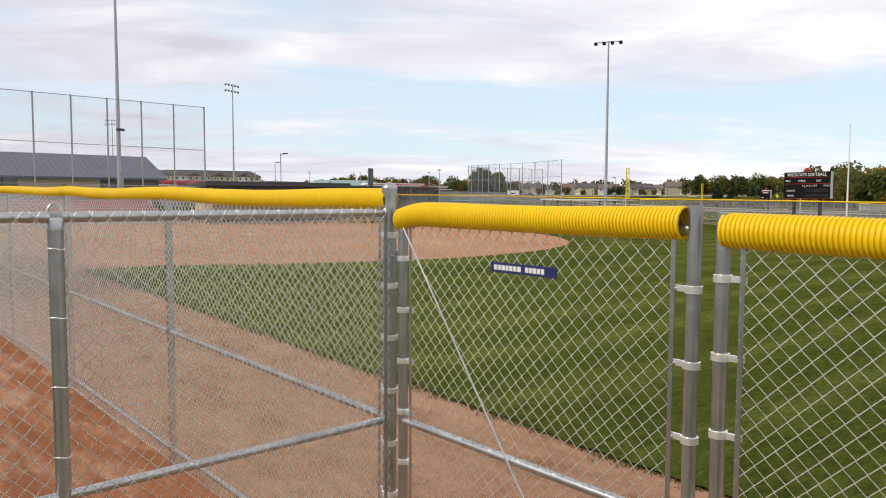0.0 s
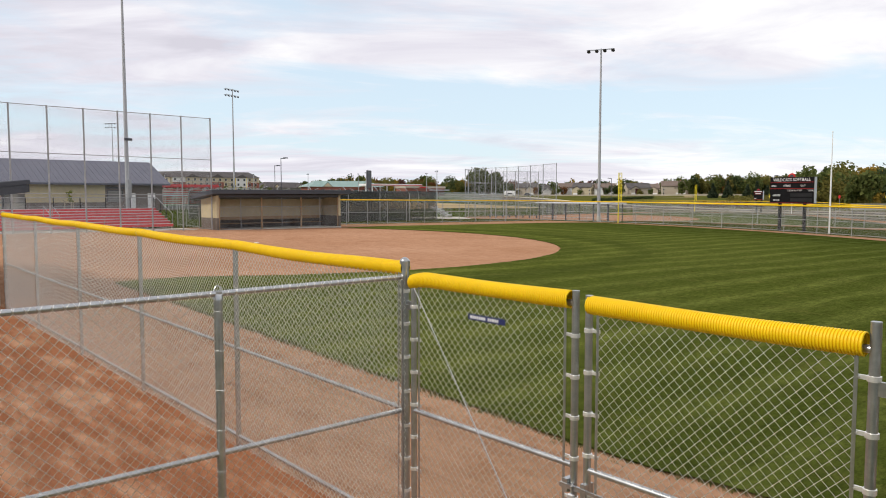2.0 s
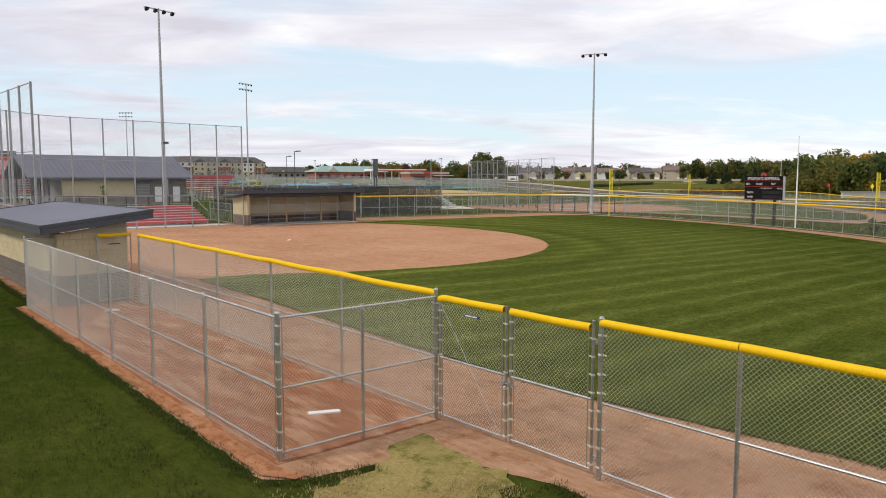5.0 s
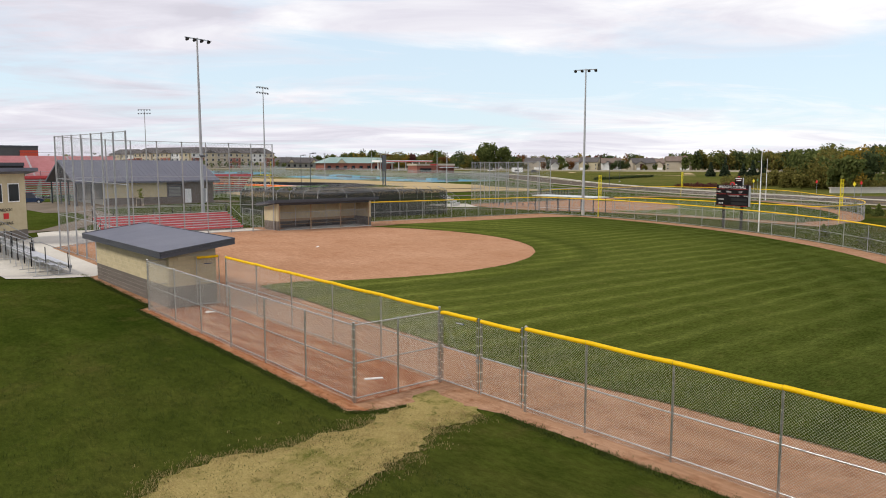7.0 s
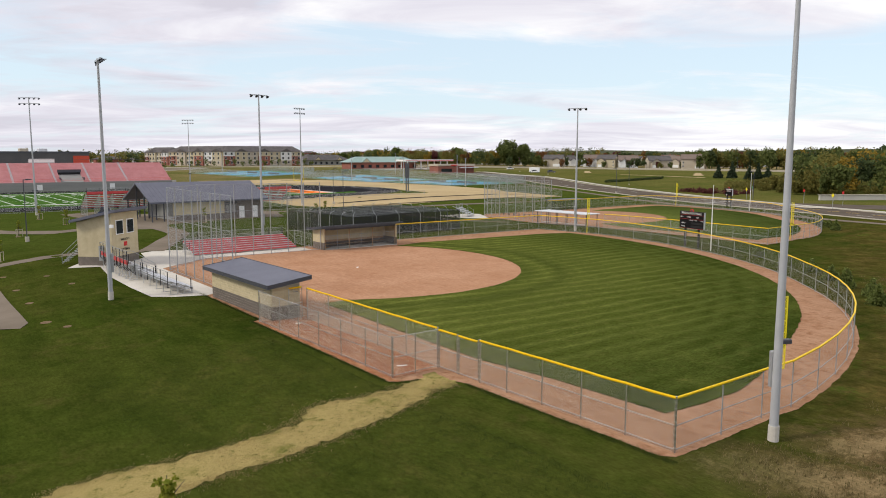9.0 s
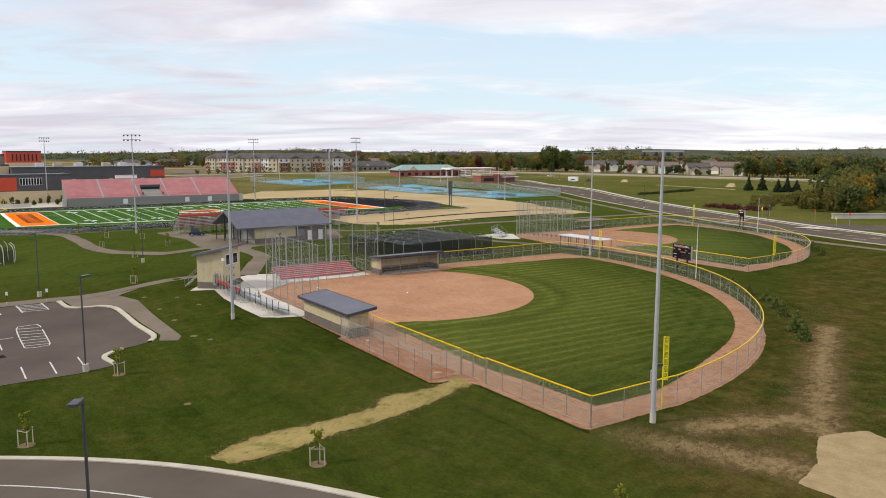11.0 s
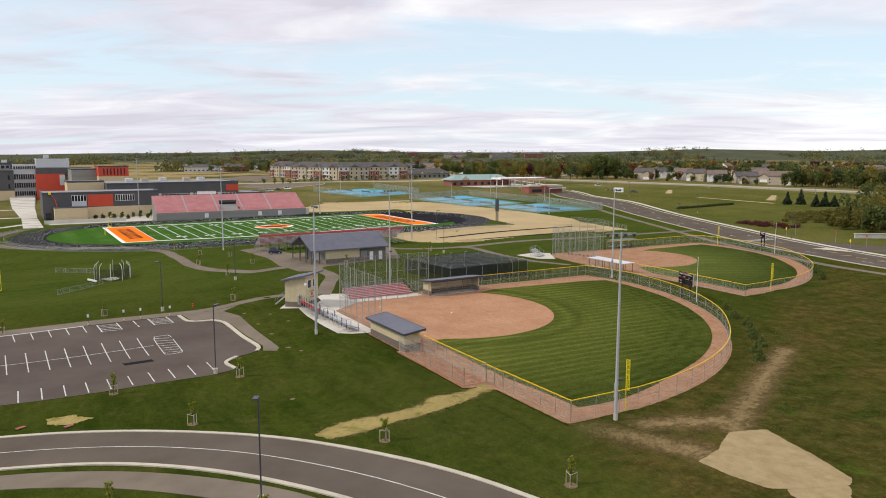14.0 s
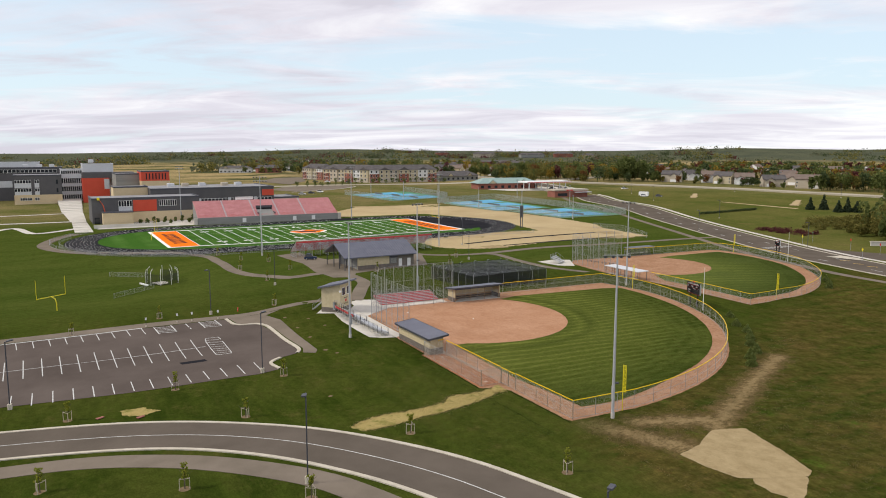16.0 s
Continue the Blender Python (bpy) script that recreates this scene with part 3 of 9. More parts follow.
    beyond_road.operation = "DOT_PRODUCT"
    l.new(v, beyond_road.inputs[0])
    beyond_road.inputs[1].default_value = (0.40, 0.917, 0)
    col = blend(n, l, span(beyond_road.outputs["Value"], 124.0, 134.0), col, rough)
    # far country
    far = n.new("ShaderNodeVectorMath")
    far.operation = "DISTANCE"
    l.new(v, far.inputs[0])
    far.inputs[1].default_value = (-60, 60, 0)
    country = blend(n, l, noise_fac(n, l, v, 0.006, 5, 0.6, 0.40, 0.54), (0.120, 0.122, 0.056), (0.32, 0.25, 0.145))
    country = blend(n, l, noise_fac(n, l, v, 0.011, 6, 0.6, 0.52, 0.60), country, (0.066, 0.074, 0.040))
    col = blend(n, l, span(far.outputs["Value"], 330.0, 620.0), col, country)
    # far forest in cooled, greyed greens: aerial haze painted into the ground colour
    forest = blend(n, l, noise_fac(n, l, v, 0.012, 8, 0.75, 0.38, 0.62), (0.066, 0.078, 0.064), (0.104, 0.112, 0.082))
    col = blend(n, l, span(arith("ADD", far.outputs["Value"], arith("MULTIPLY", noise_fac(n, l, v, 0.004, 6, 0.6, 0, 1), 900.0)), 2000.0, 2300.0), col, forest)
    mid = noise_fac(n, l, v, 0.9, 9, 0.78, 0.3, 0.7)
    blades = noise_fac(n, l, v, 26, 4, 0.75, 0.25, 0.75)
    clump = noise_fac(n, l, coords(n, l, True, (0.6, 1.4, 1), 25), 4.5, 6, 0.78, 0.3, 0.7)
    col = blend(n, l, 0.65, col, blend(n, l, clump, (0.5, 0.52, 0.45), (1.48, 1.42, 1.3)), "MULTIPLY")
    col = blend(n, l, 0.55, col, blend(n, l, mid, (0.5, 0.52, 0.45), (1.42, 1.38, 1.3)), "MULTIPLY")
    col = blend(n, l, 0.62, col, blend(n, l, blades, (0.42, 0.45, 0.38), (1.55, 1.5, 1.35)), "MULTIPLY")
    l.new(col, p.inputs["Base Color"])
    p.inputs["Roughness"].default_value = 0.95
    p.inputs["Specular IOR Level"].default_value = 0.0
    relief(n, l, blades, p, 0.6, 0.03)
    return m


GROUND = ground_material()


def straw_material():
    m, n, l, p = graph("dead_straw_turf")
    v = coords(n, l, True)
    fib = noise_fac(n, l, coords(n, l, True, (1, 5, 1), 50), 8, 6, 0.75, 0.3, 0.7)
    fib2 = noise_fac(n, l, coords(n, l, True, (5, 1, 1), 20), 8, 6, 0.75, 0.3, 0.7)
    col = blend(n, l, fib, (0.29, 0.225, 0.080), (0.50, 0.40, 0.175))
    col = blend(n, l, 0.6, col, blend(n, l, fib2, (0.5, 0.5, 0.45), (1.3, 1.3, 1.25)), "MULTIPLY")
    col = blend(n, l, noise_fac(n, l, v, 0.42, 8, 0.75, 0.50, 0.66), col, (0.165, 0.165, 0.040))
    col = blend(n, l, noise_fac(n, l, v, 1.7, 8, 0.75, 0.56, 0.68), col, (0.080, 0.098, 0.020))
    l.new(col, p.inputs["Base Color"])
    p.inputs["Roughness"].default_value = 0.95
    p.inputs["Specular IOR Level"].default_value = 0.0
    relief(n, l, fib, p, 0.7, 0.04)
    return m


STRAW = straw_material()
BLADE_GREEN = leaves("grass_blades", (0.040, 0.060, 0.011), (0.056, 0.080, 0.015), (0.080, 0.098, 0.024))
BLADE_TURF = leaves("turf_blades", (0.075, 0.10, 0.022), (0.10, 0.125, 0.03), (0.13, 0.145, 0.04))
BLADE_STRAW = leaves("straw_blades", (0.26, 0.19, 0.08), (0.38, 0.29, 0.13), (0.52, 0.41, 0.20))
BLADE_DRY = leaves("dry_meadow_stalks", (0.085, 0.080, 0.026), (0.165, 0.130, 0.056), (0.26, 0.20, 0.10))
CLOD = leaves("clay_clods", (0.26, 0.10, 0.052), (0.34, 0.15, 0.085), (0.42, 0.22, 0.14))


def mesh_material(name, cell, wire, color, dark=1.0):
    """Woven wire seen from far: a diamond lattice with open gaps."""
    m, n, l, p = graph(name)
    uv = n.new("ShaderNodeUVMap").outputs[0]
    sep = n.new("ShaderNodeSeparateXYZ")
    l.new(uv, sep.inputs[0])
    lines = []
    for op in ("ADD", "SUBTRACT"):
        s = n.new("ShaderNodeMath")
        s.operation = op
        l.new(sep.outputs[0], s.inputs[0])
        l.new(sep.outputs[1], s.inputs[1])
        f = n.new("ShaderNodeMath")
        f.operation = "PINGPONG"
        l.new(s.outputs[0], f.inputs[0])
        f.inputs[1].default_value = cell / 2
        g = n.new("ShaderNodeMath")
        g.operation = "LESS_THAN"
        l.new(f.outputs[0], g.inputs[0])
        g.inputs[1].default_value = wire
        lines.append(g.outputs[0])
    mx = n.new("ShaderNodeMath")
    mx.operation = "MAXIMUM"
    l.new(lines[0], mx.inputs[0])
    l.new(lines[1], mx.inputs[1])
    p.inputs["Base Color"].default_value = (*color, 1)
    p.inputs["Roughness"].default_value, p.inputs["Metallic"].default_value = 0.5, 0.5 * dark
    l.new(mx.outputs[0], p.inputs["Alpha"])
    return m


WING_MESH = mesh_material("yellow_wing_mesh", 0.07, 0.0085, (0.80, 0.66, 0.01), 0.0)
FAR_MESH = mesh_material("chain_link_weave", 0.085, 0.0031, (0.40, 0.41, 0.42))
SCREEN_MESH = mesh_material("thin_backstop_weave", 0.085, 0.0023, (0.34, 0.35, 0.36))
COURT_MESH = mesh_material("court_fence_weave", 0.06, 0.0058, (0.34, 0.37, 0.36), 0.3)
NET_GREY = mesh_material("tennis_net", 0.045, 0.0030, (0.10, 0.11, 0.11), 0.0)
NET_BLACK = mesh_material("black_netting", 0.05, 0.0066, (0.010, 0.012, 0.012), 0.0)

# ---------------------------------------------------------------- building helpers
class Shape:
    """Gathers the faces of one mesh."""

    def __init__(self):
        self.v, self.f, self.uv = [], [], None

    def add(self, verts, faces):
        k = len(self.v)
        self.v.extend(verts)
        self.f.extend([tuple(i + k for i in f) for f in faces])
        return self

    def box(self, x0, x1, y0, y1, z0, z1, m=None):
        p = [(x, y, z) for z in (z0, z1) for y in (y0, y1) for x in (x0, x1)]
        if m is not None:
            p = [tuple(m @ Vector(q)) for q in p]
        return self.add(p, [(0, 2, 3, 1), (4, 5, 7, 6), (0, 1, 5, 4), (2, 6, 7, 3), (0, 4, 6, 2), (1, 3, 7, 5)])

    def slab(self, x0, x1, y0, y1, z0, z1, b=0.01):
        """A box with chamfered upright and top edges."""
        b = min(b, (x1 - x0) / 3, (y1 - y0) / 3, (z1 - z0) / 3)
        ring = lambda d: [(x0 + d + b, y0 + d), (x1 - d - b, y0 + d), (x1 - d, y0 + d + b), (x1 - d, y1 - d - b), (x1 - d - b, y1 - d), (x0 + d + b, y1 - d), (x0 + d, y1 - d - b), (x0 + d, y0 + d + b)]
        return self.loft([[(x, y, z) for x, y in ring(d)] for d, z in ((0, z0), (0, z1 - b), (b, z1))])

    def loft(self, rings, closed=True, caps=True):
        n, k = len(rings[0]), len(self.v)
        for r in rings:
            self.v.extend(r)
        for i in range(len(rings) - 1):
            for j in range(n if closed else n - 1):
                a, b = k + i * n + j, k + i * n + (j + 1) % n
                self.f.append((a, b, b + n, a + n))
        if caps:
            self.f.append(tuple(k + j for j in reversed(range(n))))
            self.f.append(tuple(k + (len(rings) - 1) * n + j for j in range(n)))
        return self

    def rod(self, p, q, r, n=8, r2=None, caps=True):
        p, q = Vector(p), Vector(q)
        d = (q - p).normalized()
        a = d.orthogonal().normalized()
        b = d.cross(a)
        r2 = r if r2 is None else r2
        ring = lambda c, s: [tuple(c + (a * math.cos(2 * math.pi * i / n) + b * math.sin(2 * math.pi * i / n)) * s) for i in range(n)]
        return self.loft([ring(p, r), ring(q, r2)], True, caps)

    def pipe(self, pts, r, n=8):
        """A bent pipe through points."""
        rings = []
        pts = [Vector(p) for p in pts]
        ref = None
        for i, p in enumerate(pts):
            d = (pts[min(i + 1, len(pts) - 1)] - pts[max(i - 1, 0)]).normalized()
            a = d.orthogonal().normalized() if ref is None else (ref - d * ref.dot(d)).normalized()
            ref = a
            b = d.cross(a)
            rings.append([tuple(p + (a * math.cos(2 * math.pi * j / n) + b * math.sin(2 * math.pi * j / n)) * r) for j in range(n)])
        return self.loft(rings)

    def turned(self, c, profile, n=12):
        """A round thing about the upright through c; profile: (radius, height) from bottom to top."""
        return self.loft([[(c[0] + r * math.cos(2 * math.pi * j / n), c[1] + r * math.sin(2 * math.pi * j / n), c[2] + z) for j in range(n)] for r, z in profile])

    def prism(self, poly, z0, z1):
        return self.loft([[(x, y, z0) for x, y in poly], [(x, y, z1) for x, y in poly]])

    def mesh(self, name, material, smooth=False, crease=48):
        me = bpy.data.meshes.new(name)
        me.from_pydata(self.v, [], self.f)
        me.materials.append(material)
        if self.uv:
            layer = me.uv_layers.new(name="UVMap")
            layer.data.foreach_set("uv", np.array([self.uv[i] for f in self.f for i in f], "f").ravel())
        if smooth:
            me.polygons.foreach_set("use_smooth", [True] * len(me.polygons))
            me.set_sharp_from_angle(angle=radians(crease))
        me.update()
        return me


def part(name, shape, material, parent=None, label="", smooth=False, at=None):
    """Links a shape as one mesh object, under a thing or a part."""
    ob = new(name, shape if isinstance(shape, bpy.types.Mesh) else shape.mesh(name, material, smooth))
    if parent is not None:
        ob.parent = parent
    if at is not None:
        ob.matrix_basis = at
    return tagged(ob, label)


def thing(name, label, category, at=(0, 0, 0), turn=0.0, group="", kind=""):
    """An empty at a thing's base that carries its parts."""
    ob = new(name)
    ob.empty_display_size = 0.3
    ob.matrix_world = pose(at[0], at[1], at[2], 0, 0, turn)
    return tagged(ob, label, category, group, kind)


def structure(name, shape, material, label, category, smooth=False, kind="structure"):
    return tagged(part(name, shape, material, smooth=smooth), label, category, "", kind)


# ---------------------------------------------------------------- lie of the land
HEIGHTS = np.array([
    (-43, -28, -1.9), (-39, -38, -2.4), (-25, -27, -1.2), (-31, -20, -.75), (-61, -24.5, -.85), (-70, -26, -1.1), (17, -34, -.3), (28, -10, -.15),
    (26, 13, -.1), (30, 50, -.6), (-127, -28, -2.6), (-110, -45, -2.8), (-127, -12, .4), (-101, 22, 1.3), (-170, -18, .5), (-220, -18, .6), (-170, 90, .9),
    (-220, 90, .9), (-120, 60, -.2), (-91, 84, -.8), (-60, 82, -.9), (-23, 89, -1.05), (-40, 120, -1.), (0, 90, -1.2), (-60, 140, -.5), (0, 140, -1.5),
    (-272, 283, 2.7), (-200, 383, 3), (-380, 233, 4), (-520, 219, 5), (-300, 0, 1.5), (60, -60, -.8), (-20, -70, -2.2)])


def smooth_step(a, b, x):
    u = np.clip((x - a) / (b - a), 0, 1)
    return u * u * (3 - 2 * u)


def land(x, y):
    """The ground's height at x, y (numbers or arrays)."""
    x, y = np.asarray(x, float), np.asarray(y, float)
    d2 = (x[..., None] - HEIGHTS[:, 0]) ** 2 + (y[..., None] - HEIGHTS[:, 1]) ** 2
    w = 1 / (d2 + 144) ** 2
    z = (w * HEIGHTS[:, 2]).sum(-1) / w.sum(-1)
    k = np.maximum(smooth_step(50, 75, np.hypot(x + 25, y - 28)), smooth_step(5, 22, -y))
    z = z * k + (1 - k) * (-0.009 * np.clip(x, -60, 0) - 0.008 * np.maximum(y, 0))     # the field falls gently away from home plate
    # low wooded hills far out
    r = np.hypot(x + 60, y - 60)
    ang = np.arctan2(y - 60, x + 60)
    hill = 14 + 9 * np.sin(ang * 5 + 0.8) + 6 * np.sin(ang * 11 + 2.0) + 4 * np.sin(ang * 23 + 0.4)
    hill = hill + 16 * np.exp(-((ang - 2.29) / 0.10) ** 2) + 36 * np.exp(-((ang - 1.96) / 0.20) ** 2)
    return z + smooth_step(1300, 3200, r) * np.maximum(hill, 2) + smooth_step(700, 1500, r) * 2 * np.sin(x * 0.004) * np.sin(y * 0.005)


def lz(x, y):
    return float(land(x, y))


def sheet(name, poly, material, label, category, lift=0.02, step=4.0, kind="structure", edge=0.0, seed=1, parent=None):
    """A layer that lies on the land inside a polygon; edge: how ragged its outline is."""
    rng = random.Random(seed)
    if edge:
        out = []
        for i, (x0, y0) in enumerate(poly):
            x1, y1 = poly[(i + 1) % len(poly)]
            d = math.hypot(x1 - x0, y1 - y0)
            k = max(1, int(d / max(0.2, edge * 0.7)))
            for j in range(k):
                u = j / k
                px, py = x0 + u * (x1 - x0), y0 + u * (y1 - y0)
                a = edge * (rng.uniform(-1, 1) * 0.35 + noise.noise((px * 0.8, py * 0.8, seed)) * 1.3 + noise.noise((px * 2.6, py * 2.6, seed)) * 0.7)
                nx, ny = (y1 - y0) / d, -(x1 - x0) / d
                out.append((x0 + u * (x1 - x0) + nx * a, y0 + u * (y1 - y0) + ny * a))
        poly = out
    bm = bmesh.new()
    bm.faces.new([bm.verts.new((x, y, 0)) for x, y in poly])
    xs, ys = [p[0] for p in poly], [p[1] for p in poly]
    for lo, hi, axis in ((min(xs), max(xs), 0), (min(ys), max(ys), 1)):
        c = math.floor(lo / step) * step + step
        while c < hi:
            co, no = [0, 0, 0], [0, 0, 0]
            co[axis], no[axis] = c, 1
            bmesh.ops.bisect_plane(bm, geom=bm.verts[:] + bm.edges[:] + bm.faces[:], plane_co=co, plane_no=no)
            c += step
    bmesh.ops.triangulate(bm, faces=bm.faces[:])
    v = np.array([w.co[:] for w in bm.verts])
    z = land(v[:, 0], v[:, 1]) + lift
    for w, h in zip(bm.verts, z):
        w.co.z = h
    bm.normal_update()
    if bm.faces and sum(f.normal.z for f in bm.faces) < 0:
        bmesh.ops.reverse_faces(bm, faces=bm.faces[:])
    me = bpy.data.meshes.new(name)
    bm.to_mesh(me)
    bm.free()
    me.materials.append(material)
    ob = new(name, me)
    if parent is not None:
        ob.parent = parent
        return tagged(ob, label)
    return tagged(ob, label, category, "", kind)


def spline(pts, step=2.0):
    """Points along a smooth curve through the given ones."""
    out = []
    p = [pts[0]] + list(pts) + [pts[-1]]
    for i in range(1, len(p) - 2):
        a, b, c, d = (np.array(q, float) for q in p[i - 1:i + 3])
        n = max(2, int(np.linalg.norm(c - b) / step))
        for j in range(n):
            t = j / n
            out.append(tuple(0.5 * (2 * b + (c - a) * t + (2 * a - 5 * b + 4 * c - d) * t * t + (3 * b - a - 3 * c + d) * t ** 3)))
    out.append(tuple(map(float, pts[-1])))
    return out


def side_of(line, offset):
    """The line shifted to its left by offset."""
    out = []
    for i, (x, y) in enumerate(line):
        a, b = line[max(i - 1, 0)], line[min(i + 1, len(line) - 1)]
        d = math.hypot(b[0] - a[0], b[1] - a[1]) or 1
        out.append((x - (b[1] - a[1]) / d * offset, y + (b[0] - a[0]) / d * offset))
    return out


def ribbon(name, line, o1, o2, material, label, category, lift=0.02, thick=0.0, step=2.0, kind="structure", across=3, parent=None):
    """A strip along a line between two side offsets, on the land; thick: how far its sides go down."""
    s = Shape()
    offs = [o1 + (o2 - o1) * i / across for i in range(across + 1)]
    cols = [side_of(line, o) for o in offs]
    rows = []
    for i in range(len(line)):
        row = [(c[i][0], c[i][1]) for c in cols]
        z = land(np.array([r[0] for r in row]), np.array([r[1] for r in row])) + lift
        row = [(x, y, float(h)) for (x, y), h in zip(row, z)]
        if thick:
            row = [(row[0][0], row[0][1], row[0][2] - thick)] + row + [(row[-1][0], row[-1][1], row[-1][2] - thick)]
        rows.append(row)
    s.loft(rows, closed=False, caps=False)
    if o2 > o1:
        s.f = [tuple(reversed(f)) for f in s.f]
    ob = part(name, s, material, parent)
    return tagged(ob, label, "" if parent else category, "", "" if parent else kind)


def arc(cx, cy, r, a0, a1, n):
    return [(cx + r * math.cos(radians(a0 + (a1 - a0) * i / n)), cy + r * math.sin(radians(a0 + (a1 - a0) * i / n))) for i in range(n + 1)]


def grid_land():
    """One sheet of ground to the horizon: fine near the fields, coarse far out."""
    def axis(c0, c1, fine):
        a = list(np.arange(c0, c1 + 0.1, fine))
        g, lo, hi = fine, c0, c1
        while hi < 4600 or lo > -4600:
            g *= 1.22
            lo, hi = lo - g, hi + g
            a = [lo] + a + [hi]
        return np.array(a)
    xs, ys = axis(-160, 60, 2.5), axis(-80, 160, 2.5)
    X, Y = np.meshgrid(xs, ys)
    Z = land(X.ravel(), Y.ravel())
    nx, ny = len(xs), len(ys)
    s = Shape()
    s.v = list(zip(X.ravel().tolist(), Y.ravel().tolist(), Z.tolist()))
    s.f = [(j * nx + i, j * nx + i + 1, (j + 1) * nx + i + 1, (j + 1) * nx + i) for j in range(ny - 1) for i in range(nx - 1)]
    return structure("ground", s, GROUND, "mown lawn and dry meadow reaching to far wooded hills", "ground", smooth=True)


grid_land()
HOME = (-46.0, 7.6)
MOUND = (-36.3, 17.2)
ARC = (-37.4, 16.3)

# clay under the whole main field, inside and a little outside its fences
def fence_arc(extra=0.0, n=40):
    """The outfield fence from the right-field corner to the left-field corner."""
    out = [(16.17 + extra, -extra)]
    out += [(16.2 + extra, y) for y in (3.5, 7.0)]
    for i in range(n + 1):
        a = radians(2 + 86 * i / n)
        r = 62.3 - 2.6 * min(1, i / (n * 0.45)) + extra
        out.append((HOME[0] + r * math.cos(a), HOME[1] + r * math.sin(a)))
    out.append((-50.0, 66.2 + extra))
    out.append((-55.0 - extra, 65.0 + extra))
    return out


field_outline = fence_arc(0.32) + [(-55.8, 36.0), (-55.6, 21.5), (-55.4, 3.2), (-49.5, -0.6), (-31.0, -2.6), (-18.2, -2.85), (-17.75, -3.55), (-7.0, -3.65), (0.45, -3.80), (0.95, -3.3), (1.1, -1.2), (3.4, -0.62), (16.0, -0.75)]
sheet("warning_track", field_outline, CLAY_EDGE, "reddish clay warning track inside the fence", "warning track", 0.012, 4.0, edge=0.07, seed=3)
infield = arc(ARC[0], ARC[1], 19.8, -45, 140, 60) + [(-54.6, 26.0), (-54.6, 3.4), (-49.0, 0.4), (-30.0, 0.6), (-20.0, 3.4)]
sheet("infield", infield, CLAY, "raked reddish-brown clay softball infield", "infield", 0.02, 4.0, edge=0.05, seed=4)
sheet("bullpen_floor", [(-17.2, -3.36), (0.08, -3.36), (0.08, 0.03), (-17.2, 0.03)], CLAY_PEN, "damp red clay bullpen floor with pale scuffs", "bullpen floor", 0.02, 3.0, edge=0.03, seed=5)
sheet("clay_verge", [(-17.7, -3.52), (-17.6, -3.36), (0.06, -3.38), (0.85, -3.2), (0.80, -3.45), (0.35, -3.74), (-7.0, -3.60)], CLAY_RED, "verge of broken red clay outside the bullpen fence", "clay verge", 0.03, 3.0, edge=0.05, seed=11)
grass = [(13.0, 3.9), (13.3, 6.5), (13.3, 9.5)] + [(HOME[0] + r * math.cos(radians(a)), HOME[1] + r * math.sin(radians(a))) for a, r in ((3.2, 59.2), (6, 58.8), (10, 58.2), (15, 57.6))] + arc(HOME[0], HOME[1], 57.4, 20, 92, 44) + [(-49.6, 60.0), (-50.6, 36.5), (-49.3, 31.4)] + list(reversed(arc(ARC[0], ARC[1], 19.45, -30, 118, 60))) + [(-20.5, 5.2), (-20.4, 3.9), (-14.0, 3.75), (-6.0, 3.4), (0.0, 3.2), (6.0, 3.8)]
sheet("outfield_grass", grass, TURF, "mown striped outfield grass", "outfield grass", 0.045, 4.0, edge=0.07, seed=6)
sheet("straw_strip", [(0.5, -0.95), (1.6, -0.75), (3.0, -1.1), (3.3, -1.9), (3.0, -2.6), (3.9, -3.9), (4.5, -5.4), (4.9, -7.1), (5.3, -8.3), (5.6, -10.1), (5.9, -12.2), (5.9, -14.5), (5.9, -17.0), (6.6, -20.9), (6.3, -23.7), (4.6, -24.3), (3.1, -22.4), (2.3, -19.3), (2.9, -15.7), (3.1, -13.0), (2.7, -10.6), (1.5, -9.5), (1.2, -8.1), (1.75, -6.6), (1.7, -4.3), (1.3, -2.6)], STRAW, "strip of dead straw-coloured turf from the gate to the road", "dead grass", 0.02, 3.0, edge=0.34, seed=7)
sheet("straw_patch", [(-18.6, -48.3), (-18.3, -45.5), (-15.6, -43.3), (-14.9, -46.0), (-16.4, -48.2)], STRAW, "small yellowed patch in the lawn", "dead grass", 0.02, 3.0, edge=0.3, seed=8)
sheet("sand_spill", [(37.3, 6.3), (38.2, 8.4), (39.4, 11.0), (40.4, 10.8), (41.3, 9.4), (42.5, 7.5), (43.2, 5.6), (40.7, 4.9), (38.6, 5.0)], SAND, "lobe of loose pale sand beside the sand patch", "sand", 0.020, 3.0, edge=0.12, seed=10)
sheet("sand_patch", [(26.6, 12.5), (27.2, 14.6), (28.0, 16.4), (31.8, 15.3), (35.4, 14.2), (39.4, 12.7), (40.1, 11.2), (38.9, 8.2), (37.8, 5.8), (36.8, 4.5), (33.5, 3.75), (30.0, 3.7), (29.0, 7.7), (27.6, 10.2)], SAND, "pale bare sand patch in the meadow", "sand", 0.03, 3.0, edge=0.09, seed=9)

# ---------------------------------------------------------------- chain-link fences
FENCE_H = 2.44
CELL = 0.070


